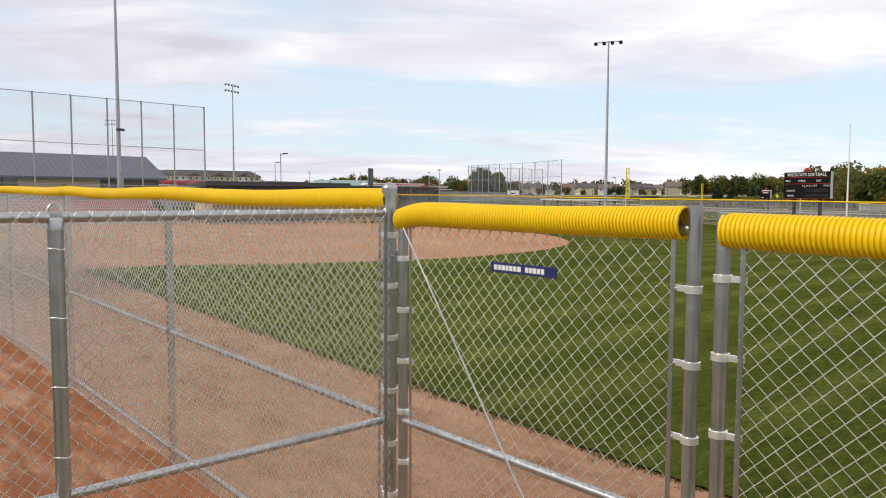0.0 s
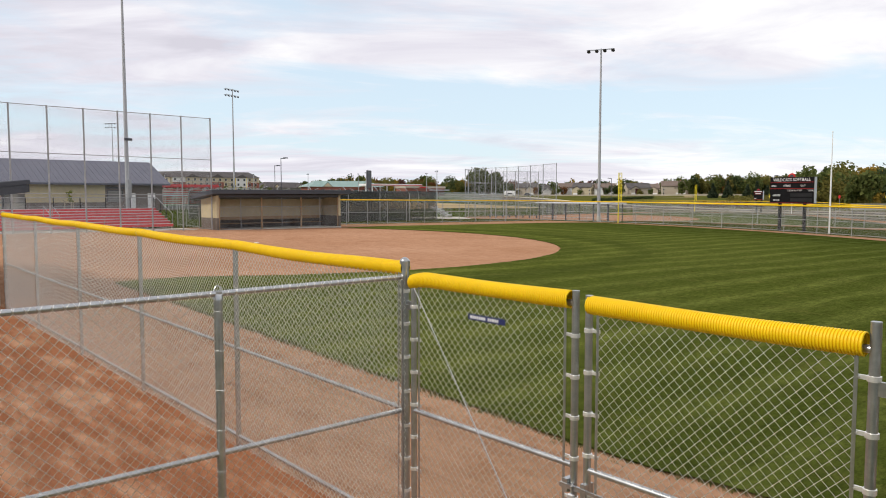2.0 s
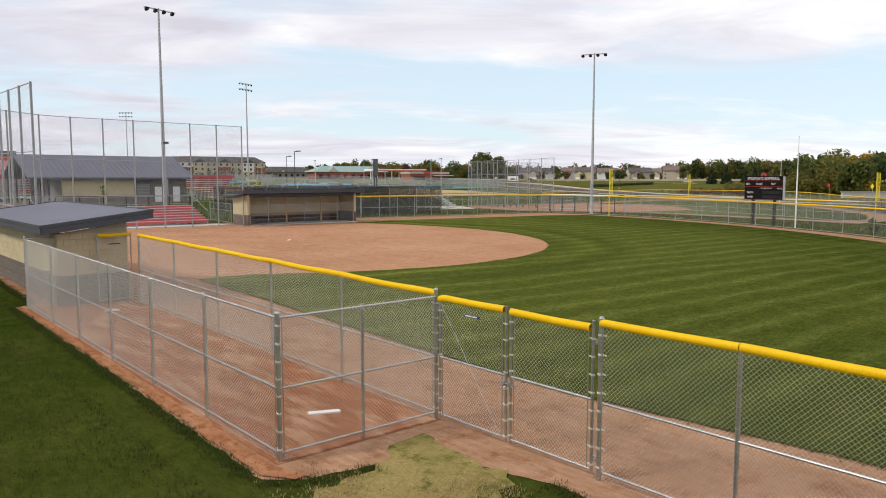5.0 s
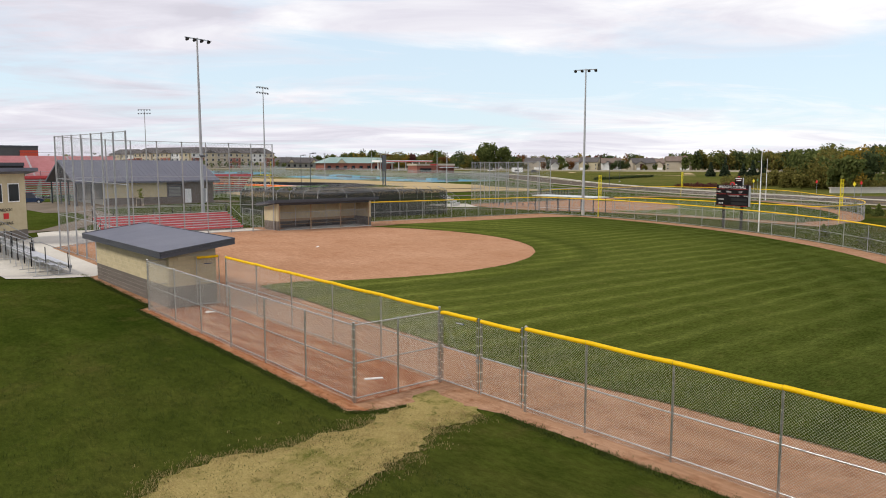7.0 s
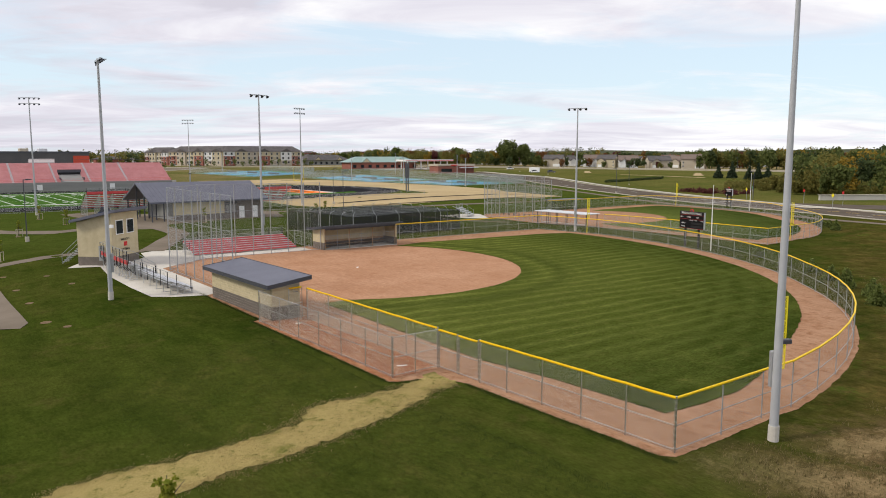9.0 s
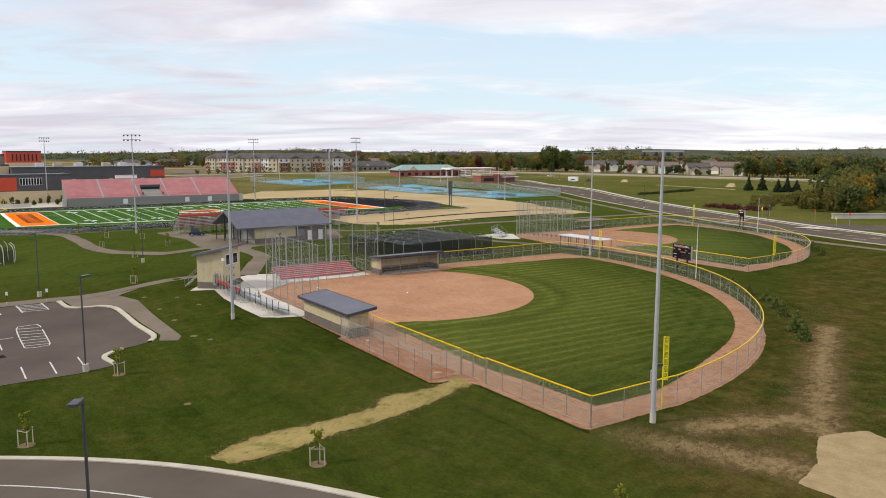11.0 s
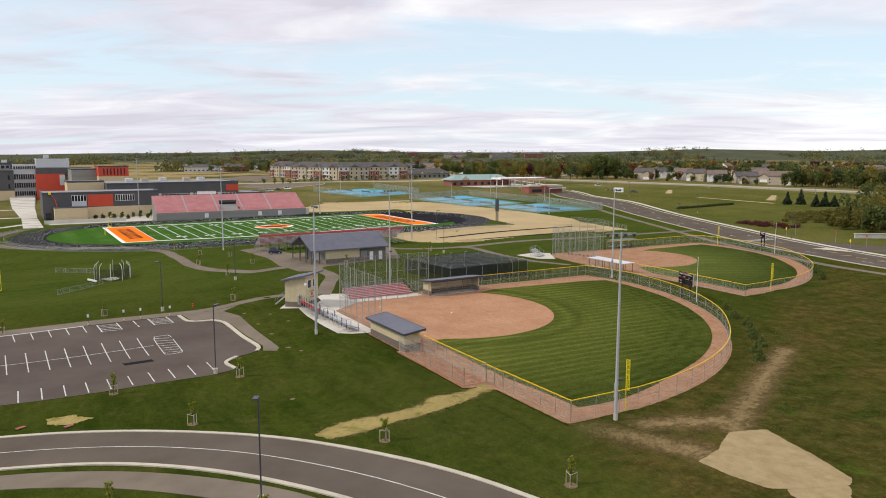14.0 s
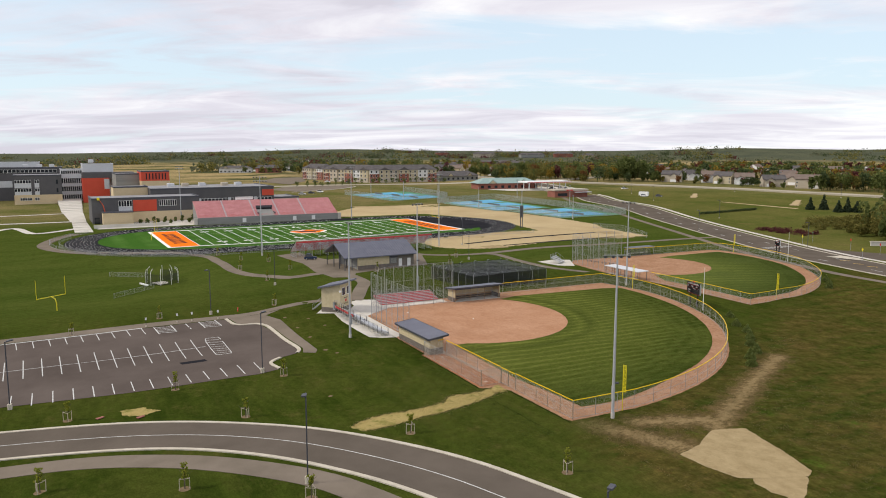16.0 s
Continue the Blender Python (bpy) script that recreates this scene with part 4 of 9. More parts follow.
def weave(width, height, r=0.0028):
    """Woven wire of one bay: each strand zigzags upwards and hooks into its neighbours. Lies in x and z."""
    s = Shape()
    half = CELL / 2
    rows = int(height / half)
    for k in range(int(width / half)):
        x0 = k * half
        base = len(s.v)
        for j in range(rows + 1):
            x, y = x0 + half * ((j + k) & 1), 0.0030 * (1 if (j + k) & 1 else -1)
            z = j * half
            s.v.extend(((x, y + r, z), (x - r, y, z), (x, y - r, z), (x + r, y, z)))
        for j in range(rows):
            a = base + 4 * j
            s.f.extend(((a, a + 1, a + 5, a + 4), (a + 1, a + 2, a + 6, a + 5), (a + 2, a + 3, a + 7, a + 6), (a + 3, a, a + 4, a + 7)))
        # the strand's upper end is bent over the rail
        s.rod((x0 + half * ((rows + k) & 1), 0, rows * half), (x0 + half * (0.5 + 0.25 * ((k % 3) - 1)), 0.012 * ((k % 2) - 0.5), rows * half + 0.036), r, 3)
    return s


def lattice(p, q, z0, z1, cols=1):
    """A flat sheet between two uprights that carries the far weave."""
    s = Shape()
    d = math.hypot(q[0] - p[0], q[1] - p[1])
    s.uv = []
    for i in range(cols + 1):
        u = i / cols
        x, y = p[0] + (q[0] - p[0]) * u, p[1] + (q[1] - p[1]) * u
        zb, zt = p[2] + (q[2] - p[2]) * u + z0, p[2] + (q[2] - p[2]) * u + z1
        s.v.extend(((x, y, zb), (x, y, zt)))
        s.uv.extend(((d * u, 0), (d * u, z1 - z0)))
    s.f = [(2 * i, 2 * i + 2, 2 * i + 3, 2 * i + 1) for i in range(cols)]
    return s


def ribbed_tube(length, r=0.058, pitch=0.0165, sag=0.012, droop=0.0, seed=0, sides=12):
    """Split drain pipe slipped over a rail, along x: fine ribs, a slight sag."""
    s = Shape()
    rng = random.Random(seed)
    ph = rng.uniform(0, 6)
    rings = []
    n = int(length / pitch)
    for i in range(n):
        for f, rr in ((0.0, 0.90), (0.22, 1.0), (0.72, 1.0), (0.94, 0.90)):
            x = min((i + f) * pitch, length)
            u = x / length
            z = -sag * math.sin(math.pi * u) + 0.004 * math.sin(x * 2.3 + ph) - droop * max(0, 1 - x / 0.25) ** 2
            y = 0.004 * math.sin(x * 1.7 + ph * 2)
            ry = r * rr * (1 + 0.02 * math.sin(x * 5 + ph))
            rings.append([(x, y + ry * math.cos(2 * math.pi * j / sides), z + 1.06 * ry * math.sin(2 * math.pi * j / sides)) for j in range(sides)])
    s.loft(rings, True, False)
    s.f = [tuple(reversed(f)) for f in s.f]
    return s


def band_shape(r, ear=0.062):
    """A pressed tension band round a pipe, with a bolted ear."""
    s = Shape()
    n = 14
    ring = lambda rr, z: [(rr * math.cos(2 * math.pi * j / n), rr * math.sin(2 * math.pi * j / n), z) for j in range(n)]
    s.loft([ring(r, -0.015), ring(r + 0.007, -0.013), ring(r + 0.007, 0.013), ring(r, 0.015)], True, False)
    s.box(r, r + ear, -0.006, 0.006, -0.011, 0.011)
    s.rod((r + ear * 0.7, -0.014, 0), (r + ear * 0.7, 0.014, 0), 0.005, 6)
    return s


def tie_shape(r):
    """A wire tie round a line post."""
    s = Shape()
    n = 12
    return s.pipe([((r + 0.002) * math.cos(2 * math.pi * j / n), (r + 0.002) * math.sin(2 * math.pi * j / n), 0.004 * math.sin(4 * math.pi * j / n)) for j in range(n + 1)], 0.0022, 4)


BANDS = {}


def band_mesh(kind, r):
    key = (kind, round(r, 4))
    if key not in BANDS:
        BANDS[key] = (band_shape(r) if kind == "band" else tie_shape(r)).mesh("tension_band" if kind == "band" else "wire_tie", WIRE, True)
    return BANDS[key]


WEAVES = {}


def weave_mesh(width, height):
    key = (round(width, 2), round(height, 2))
    if key not in WEAVES:
        WEAVES[key] = weave(*key).mesh("chain_link", WIRE, True, 150)
    return WEAVES[key]


def post_shape(r, h, top="dome"):
    s = Shape().rod((0, 0, -0.25), (0, 0, h), r, 16)
    if top == "dome":
        s.turned((0, 0, h - 0.05), [(r + 0.004, 0), (r + 0.005, 0.045), (r + 0.005, 0.05), (r * 0.8, 0.068), (r * 0.35, 0.078), (0.004, 0.08)], 16)
    elif top == "loop":
        # cup with an eye through which the top rail runs
        s.turned((0, 0, h - 0.07), [(r + 0.003, 0), (r + 0.004, 0.05), (r * 0.7, 0.062)], 16)
        n = 10
        s.pipe([(0, 0.028 * math.cos(math.pi * (j / n)) , h - 0.012 + 0.052 * math.sin(math.pi * j / n)) for j in range(n + 1)], 0.007, 5)
    return s


def bay_frame(p, q):
    """The pose whose x runs from foot p to foot q."""
    d = Vector(q) - Vector(p)
    flat = math.atan2(d.y, d.x)
    return Matrix.Translation(p) @ Matrix.Rotation(flat, 4, "Z") @ Matrix.Rotation(-math.asin(d.z / d.length), 4, "Y"), d.length


def fence(label, feet, near, terminals=(0, -1), mid=True, cap=True, h=FENCE_H, group="chain-link fences", skip_ends=(), name="chain_link_fence", r_line=0.030, r_term=0.038, weave_mat=None):
    """Posts, rails, woven wire and, if asked, the yellow tube on the top rail, along a line of post feet."""
    feet = [(x, y, lz(x, y)) for x, y in feet]
    base = feet[0]
    t = thing(name, label, "fence", base, 0, group)
    loc = [Vector(f) - Vector(base) for f in feet]
    terms = {i % len(feet) for i in terminals}
    for i, f in enumerate(loc):
        if i in skip_ends:
            continue
        term = i in terms
        r = r_term if term else r_line
        if near:
            ob = part("post", post_shape(r, h + (0.03 if term else -0.03), "dome" if term else ("none" if cap else "loop")), GALV, t, smooth=True, at=Matrix.Translation(f))
            ang = math.atan2(loc[min(i + 1, len(loc) - 1)].y - loc[max(i - 1, 0)].y, loc[min(i + 1, len(loc) - 1)].x - loc[max(i - 1, 0)].x)
            for k in range(8):
                z = 0.22 + k * 0.285 + 0.01 * math.sin(i * 3 + k)
                part("tension_band" if term else "wire_tie", band_mesh("band" if term else "tie", r), None, ob, at=Matrix.Translation((0, 0, z)) @ Matrix.Rotation(ang + (math.pi if i == len(loc) - 1 else 0), 4, "Z"))
        else:
            part("post", Shape().rod((0, 0, -0.2), (0, 0, h - 0.02), r, 8), GALV_DULL, t, smooth=True, at=Matrix.Translation(f))
    for i in range(len(loc) - 1):
        m, d = bay_frame(loc[i], loc[i + 1])
        n = 10 if near else 6
        g = GALV if near else GALV_DULL
        part("top_rail", Shape().rod((0, 0, h - 0.045), (d, 0, h - 0.045), 0.0212, n), g, t, smooth=True, at=m)
        if mid:
            part("mid_rail", Shape().rod((0, 0, 1.20), (d, 0, 1.20), 0.0212, n), g, t, smooth=True, at=m)
        part("bottom_rail", Shape().rod((0, 0, 0.15), (d, 0, 0.15), 0.0212, n), g, t, smooth=True, at=m)
        if near:
            part("chain_link", weave_mesh(d - 0.04, h - 0.09), None, t, "woven galvanised chain-link wire", at=m @ Matrix.Translation((0.02, -0.034, 0.05)))
            for x in (0.055, d - 0.055):
                if (x < 1 and i in terms) or (x > 1 and (i + 1) in terms):
                    part("tension_bar", Shape().box(x - 0.009, x + 0.009, -0.040, -0.036, 0.06, h - 0.06), GALV, t, at=m)
        else:
            part("chain_link", lattice((0, -0.03, 0), (d, -0.03, 0), 0.05, h - 0.05), weave_mat or FAR_MESH, t, "woven galvanised chain-link wire", at=m)
        if cap:
            if near:
                part("yellow_cap", ribbed_tube(d, seed=i), YELLOW, t, "bright yellow ribbed plastic safety tube", True, m @ Matrix.Translation((0, 0, h - 0.035)))
            else:
                part("yellow_cap", Shape().rod((-0.02, 0, h - 0.035), (d + 0.02, 0, h - 0.035), 0.058, 8), YELLOW, t, "bright yellow plastic safety tube", True, m)
    return t


def even(p, q, n):
    return [(p[0] + (q[0] - p[0]) * i / n, p[1] + (q[1] - p[1]) * i / n) for i in range(n + 1)]


# bullpen: field side with the yellow tube, outer side, front, far end
fence("galvanised chain-link fence topped with yellow tube beside the bullpen", even((-16.0, 0), (0, 0), 5), True)
fence("galvanised chain-link fence along the outside of the bullpen", [(-17.35, -3.25), (-14.0, -3.25), (-11.2, -3.25), (-8.4, -3.25), (-5.6, -3.25), (-2.8, -3.25), (0.0, -3.25)], True, cap=False, h=2.38)
fence("galvanised chain-link fence across the bullpen's front", [(0.0, -3.25), (0.0, -1.65), (0.0, 0.0)], True, cap=False, h=2.38, skip_ends=(0, 2))
fence("short galvanised chain-link fence from bullpen to dugout wall", [(-17.35, -2.30), (-17.35, -3.25)], True, cap=False, h=2.38, skip_ends=(1,))
# right-field line
fence("galvanised chain-link fence topped with yellow tube beside the gate", [(3.76, 0), (5.9, 0), (8.45, 0), (11.0, 0), (13.6, 0), (16.17, 0)], True)


def gate_leaf(label, x0, x1, cap_from, cap_to, swap, y=0.0):
    """One leaf of the double gate, hung along the fence line."""
    z = lz((x0 + x1) / 2, y)
    t = thing("gate_leaf", label, "gate", (x0, y, z), 0, "double gate")
    w = x1 - x0
    low = 0.025 if swap else 0.0
    for x, top in ((0, 2.374 if swap else 2.33), (w, 2.42 if swap else 2.394)):
        part("upright", Shape().rod((x, 0, 0.08), (x, 0, top), 0.0255, 16), GALV, t, smooth=True)
        for k in range(8):
            part("tension_band", band_mesh("band", 0.0255), None, t, at=Matrix.Translation((x, 0, 0.17 + 0.275 * k + (0.05 if swap else 0))) @ Matrix.Rotation(0 if x == 0 else math.pi, 4, "Z"))
    for nm, zz in (("top_rail", 2.31 - low), ("mid_rail", 1.22), ("bottom_rail", 0.14)):
        part(nm, Shape().rod((0, 0, zz), (w, 0, zz), 0.021, 10), GALV, t, smooth=True)
    part("chain_link", weave_mesh(w - 0.14, 2.14), None, t, "woven galvanised chain-link wire", at=Matrix.Translation((0.07, -0.010, 0.12)))
    for x in (0.078, w - 0.078):
        part("tension_bar", Shape().box(x - 0.009, x + 0.009, -0.014, -0.009, 0.13, 2.28), GALV, t)
    part("yellow_cap", ribbed_tube(cap_to - cap_from, droop=0.035 if not swap else 0.0, seed=31 + swap), YELLOW, t, "bright yellow ribbed plastic safety tube", True, Matrix.Translation((cap_from, 0, 2.335 - low)))
    return t, w


ga, _ = gate_leaf("galvanised chain-link gate leaf with yellow top tube and navy sign", 0.12, 1.82, -0.02, 1.672, 0)
part("truss_rod", Shape().rod((0.06, -0.045, 2.26), (1.62, -0.045, 0.16), 0.0048, 6), GALV, ga, "thin diagonal steel rod", True)
sg = part("sign", Shape().slab(0.71, 1.10, -0.048, -0.042, 2.085, 2.130, 0.002), NAVY, ga, "small navy sign with white lettering drawn as bars")
bx = 0.735
for wd in (0.026, 0.022, 0.026, 0.022, 0.024, 0.024, 0.026, 0, 0.022, 0.022, 0.026, 0.022, 0.022):
    if wd:
        part("bar", Shape().box(bx, bx + wd - 0.005, -0.0505, -0.0485, 2.096, 2.119), WHITE, sg, "white bar")
    bx += wd or 0.02
for z in (2.10, 0.33):
    h_ = Shape().box(-0.125, -0.02, -0.012, 0.012, z - 0.035, z + 0.035).rod((-0.07, -0.03, z), (-0.07, 0.03, z), 0.008, 8)
    part("hinge", h_, GALV, ga, "bolted gate hinge")
gb, gw2 = gate_leaf("galvanised chain-link gate leaf with yellow top tube", 1.93, 3.62, 0.0, 1.66, 1)
for z in (2.10, 0.33):
    part("hinge", Shape().box(gw2 + 0.02, gw2 + 0.11, -0.012, 0.012, z - 0.035, z + 0.035).rod((gw2 + 0.07, -0.03, z), (gw2 + 0.07, 0.03, z), 0.008, 8), GALV, gb, "bolted gate hinge")
lt = Shape().box(-0.19, 0.03, -0.050, -0.030, 1.07, 1.10).box(-0.17, -0.13, -0.045, 0.045, 1.04, 1.13).box(-0.02, 0.02, -0.045, 0.045, 1.04, 1.13).rod((-0.08, -0.06, 0.96), (-0.08, -0.06, 1.10), 0.008, 8).box(0.03, 0.16, -0.046, -0.034, 1.075, 1.095)
lt = part("latch", lt, GALV, gb, "galvanised fork latch")
part("padlock", Shape().slab(-0.10, -0.045, -0.085, -0.062, 1.00, 1.055, 0.006), ALUMINIUM, lt, "small silver padlock", at=Matrix.Identity(4))

# rest of the fence round the field
of = fence_arc(0.0, 24)
pts = spline(of[1:-2], 2.6)
pts = [of[0]] + [p for i, p in enumerate(pts)] + [of[-2], of[-1]]
keep = [pts[0]]
for p in pts[1:]:
    if math.hypot(p[0] - keep[-1][0], p[1] - keep[-1][1]) >= 2.45 or p == pts[-1]:
        keep.append(p)
fence("curving chain-link outfield fence topped with yellow tube", keep, False)
fence("chain-link fence with yellow tube behind the second dugout", even((-55.0, 65.0), (-54.3, 33.1), 13), False)

# pitcher's plates and home plate of the bullpen
pp = thing("pitching_rubber", "white rubber pitcher's plate set in the bullpen clay", "pitching rubber", (-1.62, -1.43, lz(-1.6, -1.4) + 0.03), 66)
part("plate", Shape().slab(-0.305, 0.305, -0.076, 0.076, -0.03, 0.022, 0.006), PLATE_WHITE, pp)
pp2 = copy_thing(pp, pose(MOUND[0] + 0.5, MOUND[1] - 0.4, lz(*MOUND) + 0.02, 0, 0, -45))
tagged(pp2, "white rubber pitcher's plate in the middle of the infield")
hp = thing("home_plate", "white rubber home plate in the bullpen clay", "home plate", (-15.2, -1.25, lz(-15.2, -1.2) + 0.03), 0)
part("plate", Shape().prism([(0.0, -0.216), (0.216, -0.216), (0.216, 0.216), (0.0, 0.216), (-0.216, 0.0)], -0.02, 0.016), PLATE_WHITE, hp)
hp2 = copy_thing(hp, pose(HOME[0], HOME[1], lz(*HOME) + 0.025, 0, 0, 45))
tagged(hp2, "white rubber home plate on the infield")

# ---------------------------------------------------------------- dugouts
def block_wall(parent, x0, x1, y, z0, z1, split, out, material_low=BLOCK_GREY, course=0.203, length=0.406):
    """A wall of blocks along x at y; out: the side (+1/-1) on which they show. Blocks below split are grey."""
    n = int((z1 - z0) / course)
    for k in range(n):
        za = z0 + k * course
        shift = (k % 2) * length / 2
        x = x0
        first = True
        while x < x1 - 0.02:
            w = (length - shift) if first and shift else length
            first = False
            w = min(w, x1 - x)
            ob = part("block", BLOCKS[round(w, 2)] if round(w, 2) in BLOCKS else block_mesh(w, course), None, parent, at=Matrix.Translation((x, y, za)) @ (Matrix.Identity(4) if out < 0 else Matrix.Translation((w, 0, 0)) @ Matrix.Rotation(math.pi, 4, "Z")))
            ob.material_slots[0].link = "OBJECT"
            ob.material_slots[0].material = material_low if za < split - 0.05 else BLOCK_TAN
            x += w


BLOCKS = {}


def block_mesh(w, course):
    s = Shape()
    e, j = 0.008, 0.005
    s.loft([[(j, 0, j), (w - j, 0, j), (w - j, 0, course - j), (j, 0, course - j)], [(j, -0.008, j), (w - j, -0.008, j), (w - j, -0.008, course - j), (j, -0.008, course - j)], [(j + e, -0.016, j + e), (w - j - e, -0.016, j + e), (w - j - e, -0.016, course - j - e), (j + e, -0.016, course - j - e)]], True, True)
    s.f = s.f[:-2] + [s.f[-1]]
    BLOCKS[round(w, 2)] = s.mesh("block", BLOCK_TAN)
    return BLOCKS[round(w, 2)]


def dugout(label, at, turn, length, depth, detailed, bays):
    """Block dugout with a flat shed roof; x along its front, the open front faces +y. Origin: ground, back left corner."""
    t = thing("dugout", label, "dugout", at, turn, "dugouts")
    back, front = 2.45, 2.82
    wall = part("back_wall", Shape().box(0, length, 0, 0.2, -0.6, back), MORTAR if detailed else BLOCK_TAN, t, "tan block wall with a dark grey band")
    ends = []
    for x in (0, length - 0.2):
        s = Shape()
        s.loft([[(x, 0.2, -0.5), (x + 0.2, 0.2, -0.5), (x + 0.2, depth, -0.5), (x, depth, -0.5)], [(x, 0.2, back), (x + 0.2, 0.2, back), (x + 0.2, depth, front - 0.05), (x, depth, front - 0.05)]])
        ends.append(part("end_wall", s, MORTAR if detailed else BLOCK_TAN, t, "tan block wall with a dark grey band"))
    if detailed:
        block_wall(wall, 0, length, 0, -0.41, back - 0.01, 1.0, -1)
        # right end: blocks face +x
        holder = ends[1]
        n = int((back + 0.4) / 0.203)
        for k in range(n):
            y = 0.0
            za = -0.41 + k * 0.203
            w0 = 0.406 if k % 2 else 0.203
            while y < depth - 0.02:
                w = min(w0 if y == 0 else 0.406, depth - y)
                ob = part("block", BLOCKS[round(w, 2)] if round(w, 2) in BLOCKS else block_mesh(w, 0.203), None, holder, at=Matrix.Translation((length, y, za)) @ Matrix.Rotation(math.pi / 2, 4, "Z"))
                ob.material_slots[0].link = "OBJECT"
                ob.material_slots[0].material = BLOCK_GREY if za < 0.95 else BLOCK_TAN
                y += w
    else:
        part("grey_band", Shape().box(-0.012, length + 0.012, -0.012, 0.212, -0.5, 1.0), BLOCK_GREY, wall, "dark grey block band")
        for e, x in zip(ends, (0, length - 0.2)):
            part("grey_band", Shape().box(x - 0.012, x + 0.212, 0.21, depth + 0.012, -0.5, 1.0), BLOCK_GREY, e, "dark grey block band")
        part("inner_band", Shape().box(0.2, length - 0.2, 0.2, 0.212, 0.1, 1.0), BLOCK_GREY, wall, "dark grey block band")
    part("floor_slab", Shape().box(0, length, 0.1, depth + 0.1, -0.25, 0.06), CONCRETE, t, "concrete floor")
    rs = Shape()
    o = 0.55
    za, zb = back + 0.05, front + 0.12
    rs.loft([[(-o, -o, za), (length + o, -o, za), (length + o, depth + 0.7, zb), (-o, depth + 0.7, zb)], [(-o, -o, za + 0.26), (length + o, -o, za + 0.26), (length + o, depth + 0.7, zb + 0.26), (-o, depth + 0.7, zb + 0.26)]])
    roof = part("roof", rs, ROOF_METAL, t, "flat slate-blue metal shed roof")
    fs = Shape()
    fo = o + 0.025
    for (xa, ya, z_a), (xb, yb, z_b) in (((-fo, -fo, za), (length + fo, -fo, za)), ((length + fo, -fo, za), (length + fo, depth + 0.725, zb)), ((length + fo, depth + 0.725, zb), (-fo, depth + 0.725, zb)), ((-fo, depth + 0.725, zb), (-fo, -fo, za))):
        dx, dy = xb - xa, yb - ya
        d = math.hypot(dx, dy)
        nx, ny = dy / d * 0.03, -dx / d * 0.03
        fs.loft([[(xa, ya, z_a - 0.03), (xa + nx, ya + ny, z_a - 0.03), (xa + nx, ya + ny, z_a + 0.17), (xa, ya, z_a + 0.17)], [(xb, yb, z_b - 0.03), (xb + nx, yb + ny, z_b - 0.03), (xb + nx, yb + ny, z_b + 0.17), (xb, yb, z_b + 0.17)]])
        fs.loft([[(xa, ya, z_a + 0.18), (xa + nx * 1.6, ya + ny * 1.6, z_a + 0.18), (xa + nx * 1.6, ya + ny * 1.6, z_a + 0.29), (xa, ya, z_a + 0.29)], [(xb, yb, z_b + 0.18), (xb + nx * 1.6, yb + ny * 1.6, z_b + 0.18), (xb + nx * 1.6, yb + ny * 1.6, z_b + 0.29), (xb, yb, z_b + 0.29)]])
    part("fascia", fs, FASCIA, roof, "dark slate metal fascia")
    part("beam", Shape().box(0.2, length - 0.2, depth - 0.2, depth - 0.02, front - 0.22, front + 0.02), FASCIA, t)
    for i in range(bays + 1):
        x = 0.25 + (length - 0.5) * i / bays
        if i % 2 == 0:
            part("column", Shape().box(x - 0.05, x + 0.05, depth - 0.14, depth - 0.04, 0.06, front - 0.2), TIMBER, t, "brown timber column")
        else:
            part("column", Shape().rod((x, depth - 0.06, 0.0), (x, depth - 0.06, front - 0.2), 0.03, 8), GALV_DULL, t, "galvanised steel column")
    for i in range(bays):
        x0, x1 = 0.25 + (length - 0.5) * i / bays, 0.25 + (length - 0.5) * (i + 1) / bays
        part("front_mesh", lattice((x0, depth, 0), (x1, depth, 0), 0.08, 1.85), FAR_MESH, t, "chain-link screen")
    part("mesh_rail", Shape().rod((0.2, depth, 1.86), (length - 0.2, depth, 1.86), 0.021, 8), GALV_DULL, t)
    part("bench", Shape().slab(0.5, length - 0.5, 0.35, 0.70, 0.42, 0.47, 0.01).box(0.5, length - 0.5, 0.24, 0.28, 0.75, 1.0), ALUMINIUM if detailed else TIMBER, t, "long aluminium bench" if detailed else "long brown timber bench")
    return t


dugout("tan and grey block dugout with slate-blue roof beside the bullpen", (-28.75, -2.35, lz(-23, -1) - 0.02), 0, 11.7, 2.3, True, 6)
dugout("tan and grey block dugout with an open front facing the infield", (-53.6, 32.5, lz(-51, 26)), -90, 11.5, 2.9, False, 6)

# gate with a yellow top at the bullpen's far end, standing by the dugout wall
pg = thing("bullpen_gate", "small galvanised chain-link gate with a yellow tube, open against the dugout", "gate", (-16.75, -1.15, lz(-16.7, -0.6)), 90)
for x in (0, 1.12):
    part("upright", Shape().rod((x, 0, 0.08), (x, 0, 2.42), 0.025, 12), GALV, pg, smooth=True)
for nm, z in (("top_rail", 2.36), ("mid_rail", 1.2), ("bottom_rail", 0.12)):
    part(nm, Shape().rod((0, 0, z), (1.12, 0, z), 0.021, 10), GALV, pg, smooth=True)
part("chain_link", weave_mesh(1.08, 2.2), None, pg, "woven galvanised chain-link wire", at=Matrix.Translation((0.02, -0.028, 0.13)))
part("yellow_cap", ribbed_tube(1.08, seed=77), YELLOW, pg, "yellow ribbed plastic tube", True, Matrix.Translation((0.02, 0, 2.40)))
part("sign", Shape().slab(0.36, 0.75, -0.045, -0.040, 2.06, 2.10, 0.002), NAVY, pg, "small navy sign")

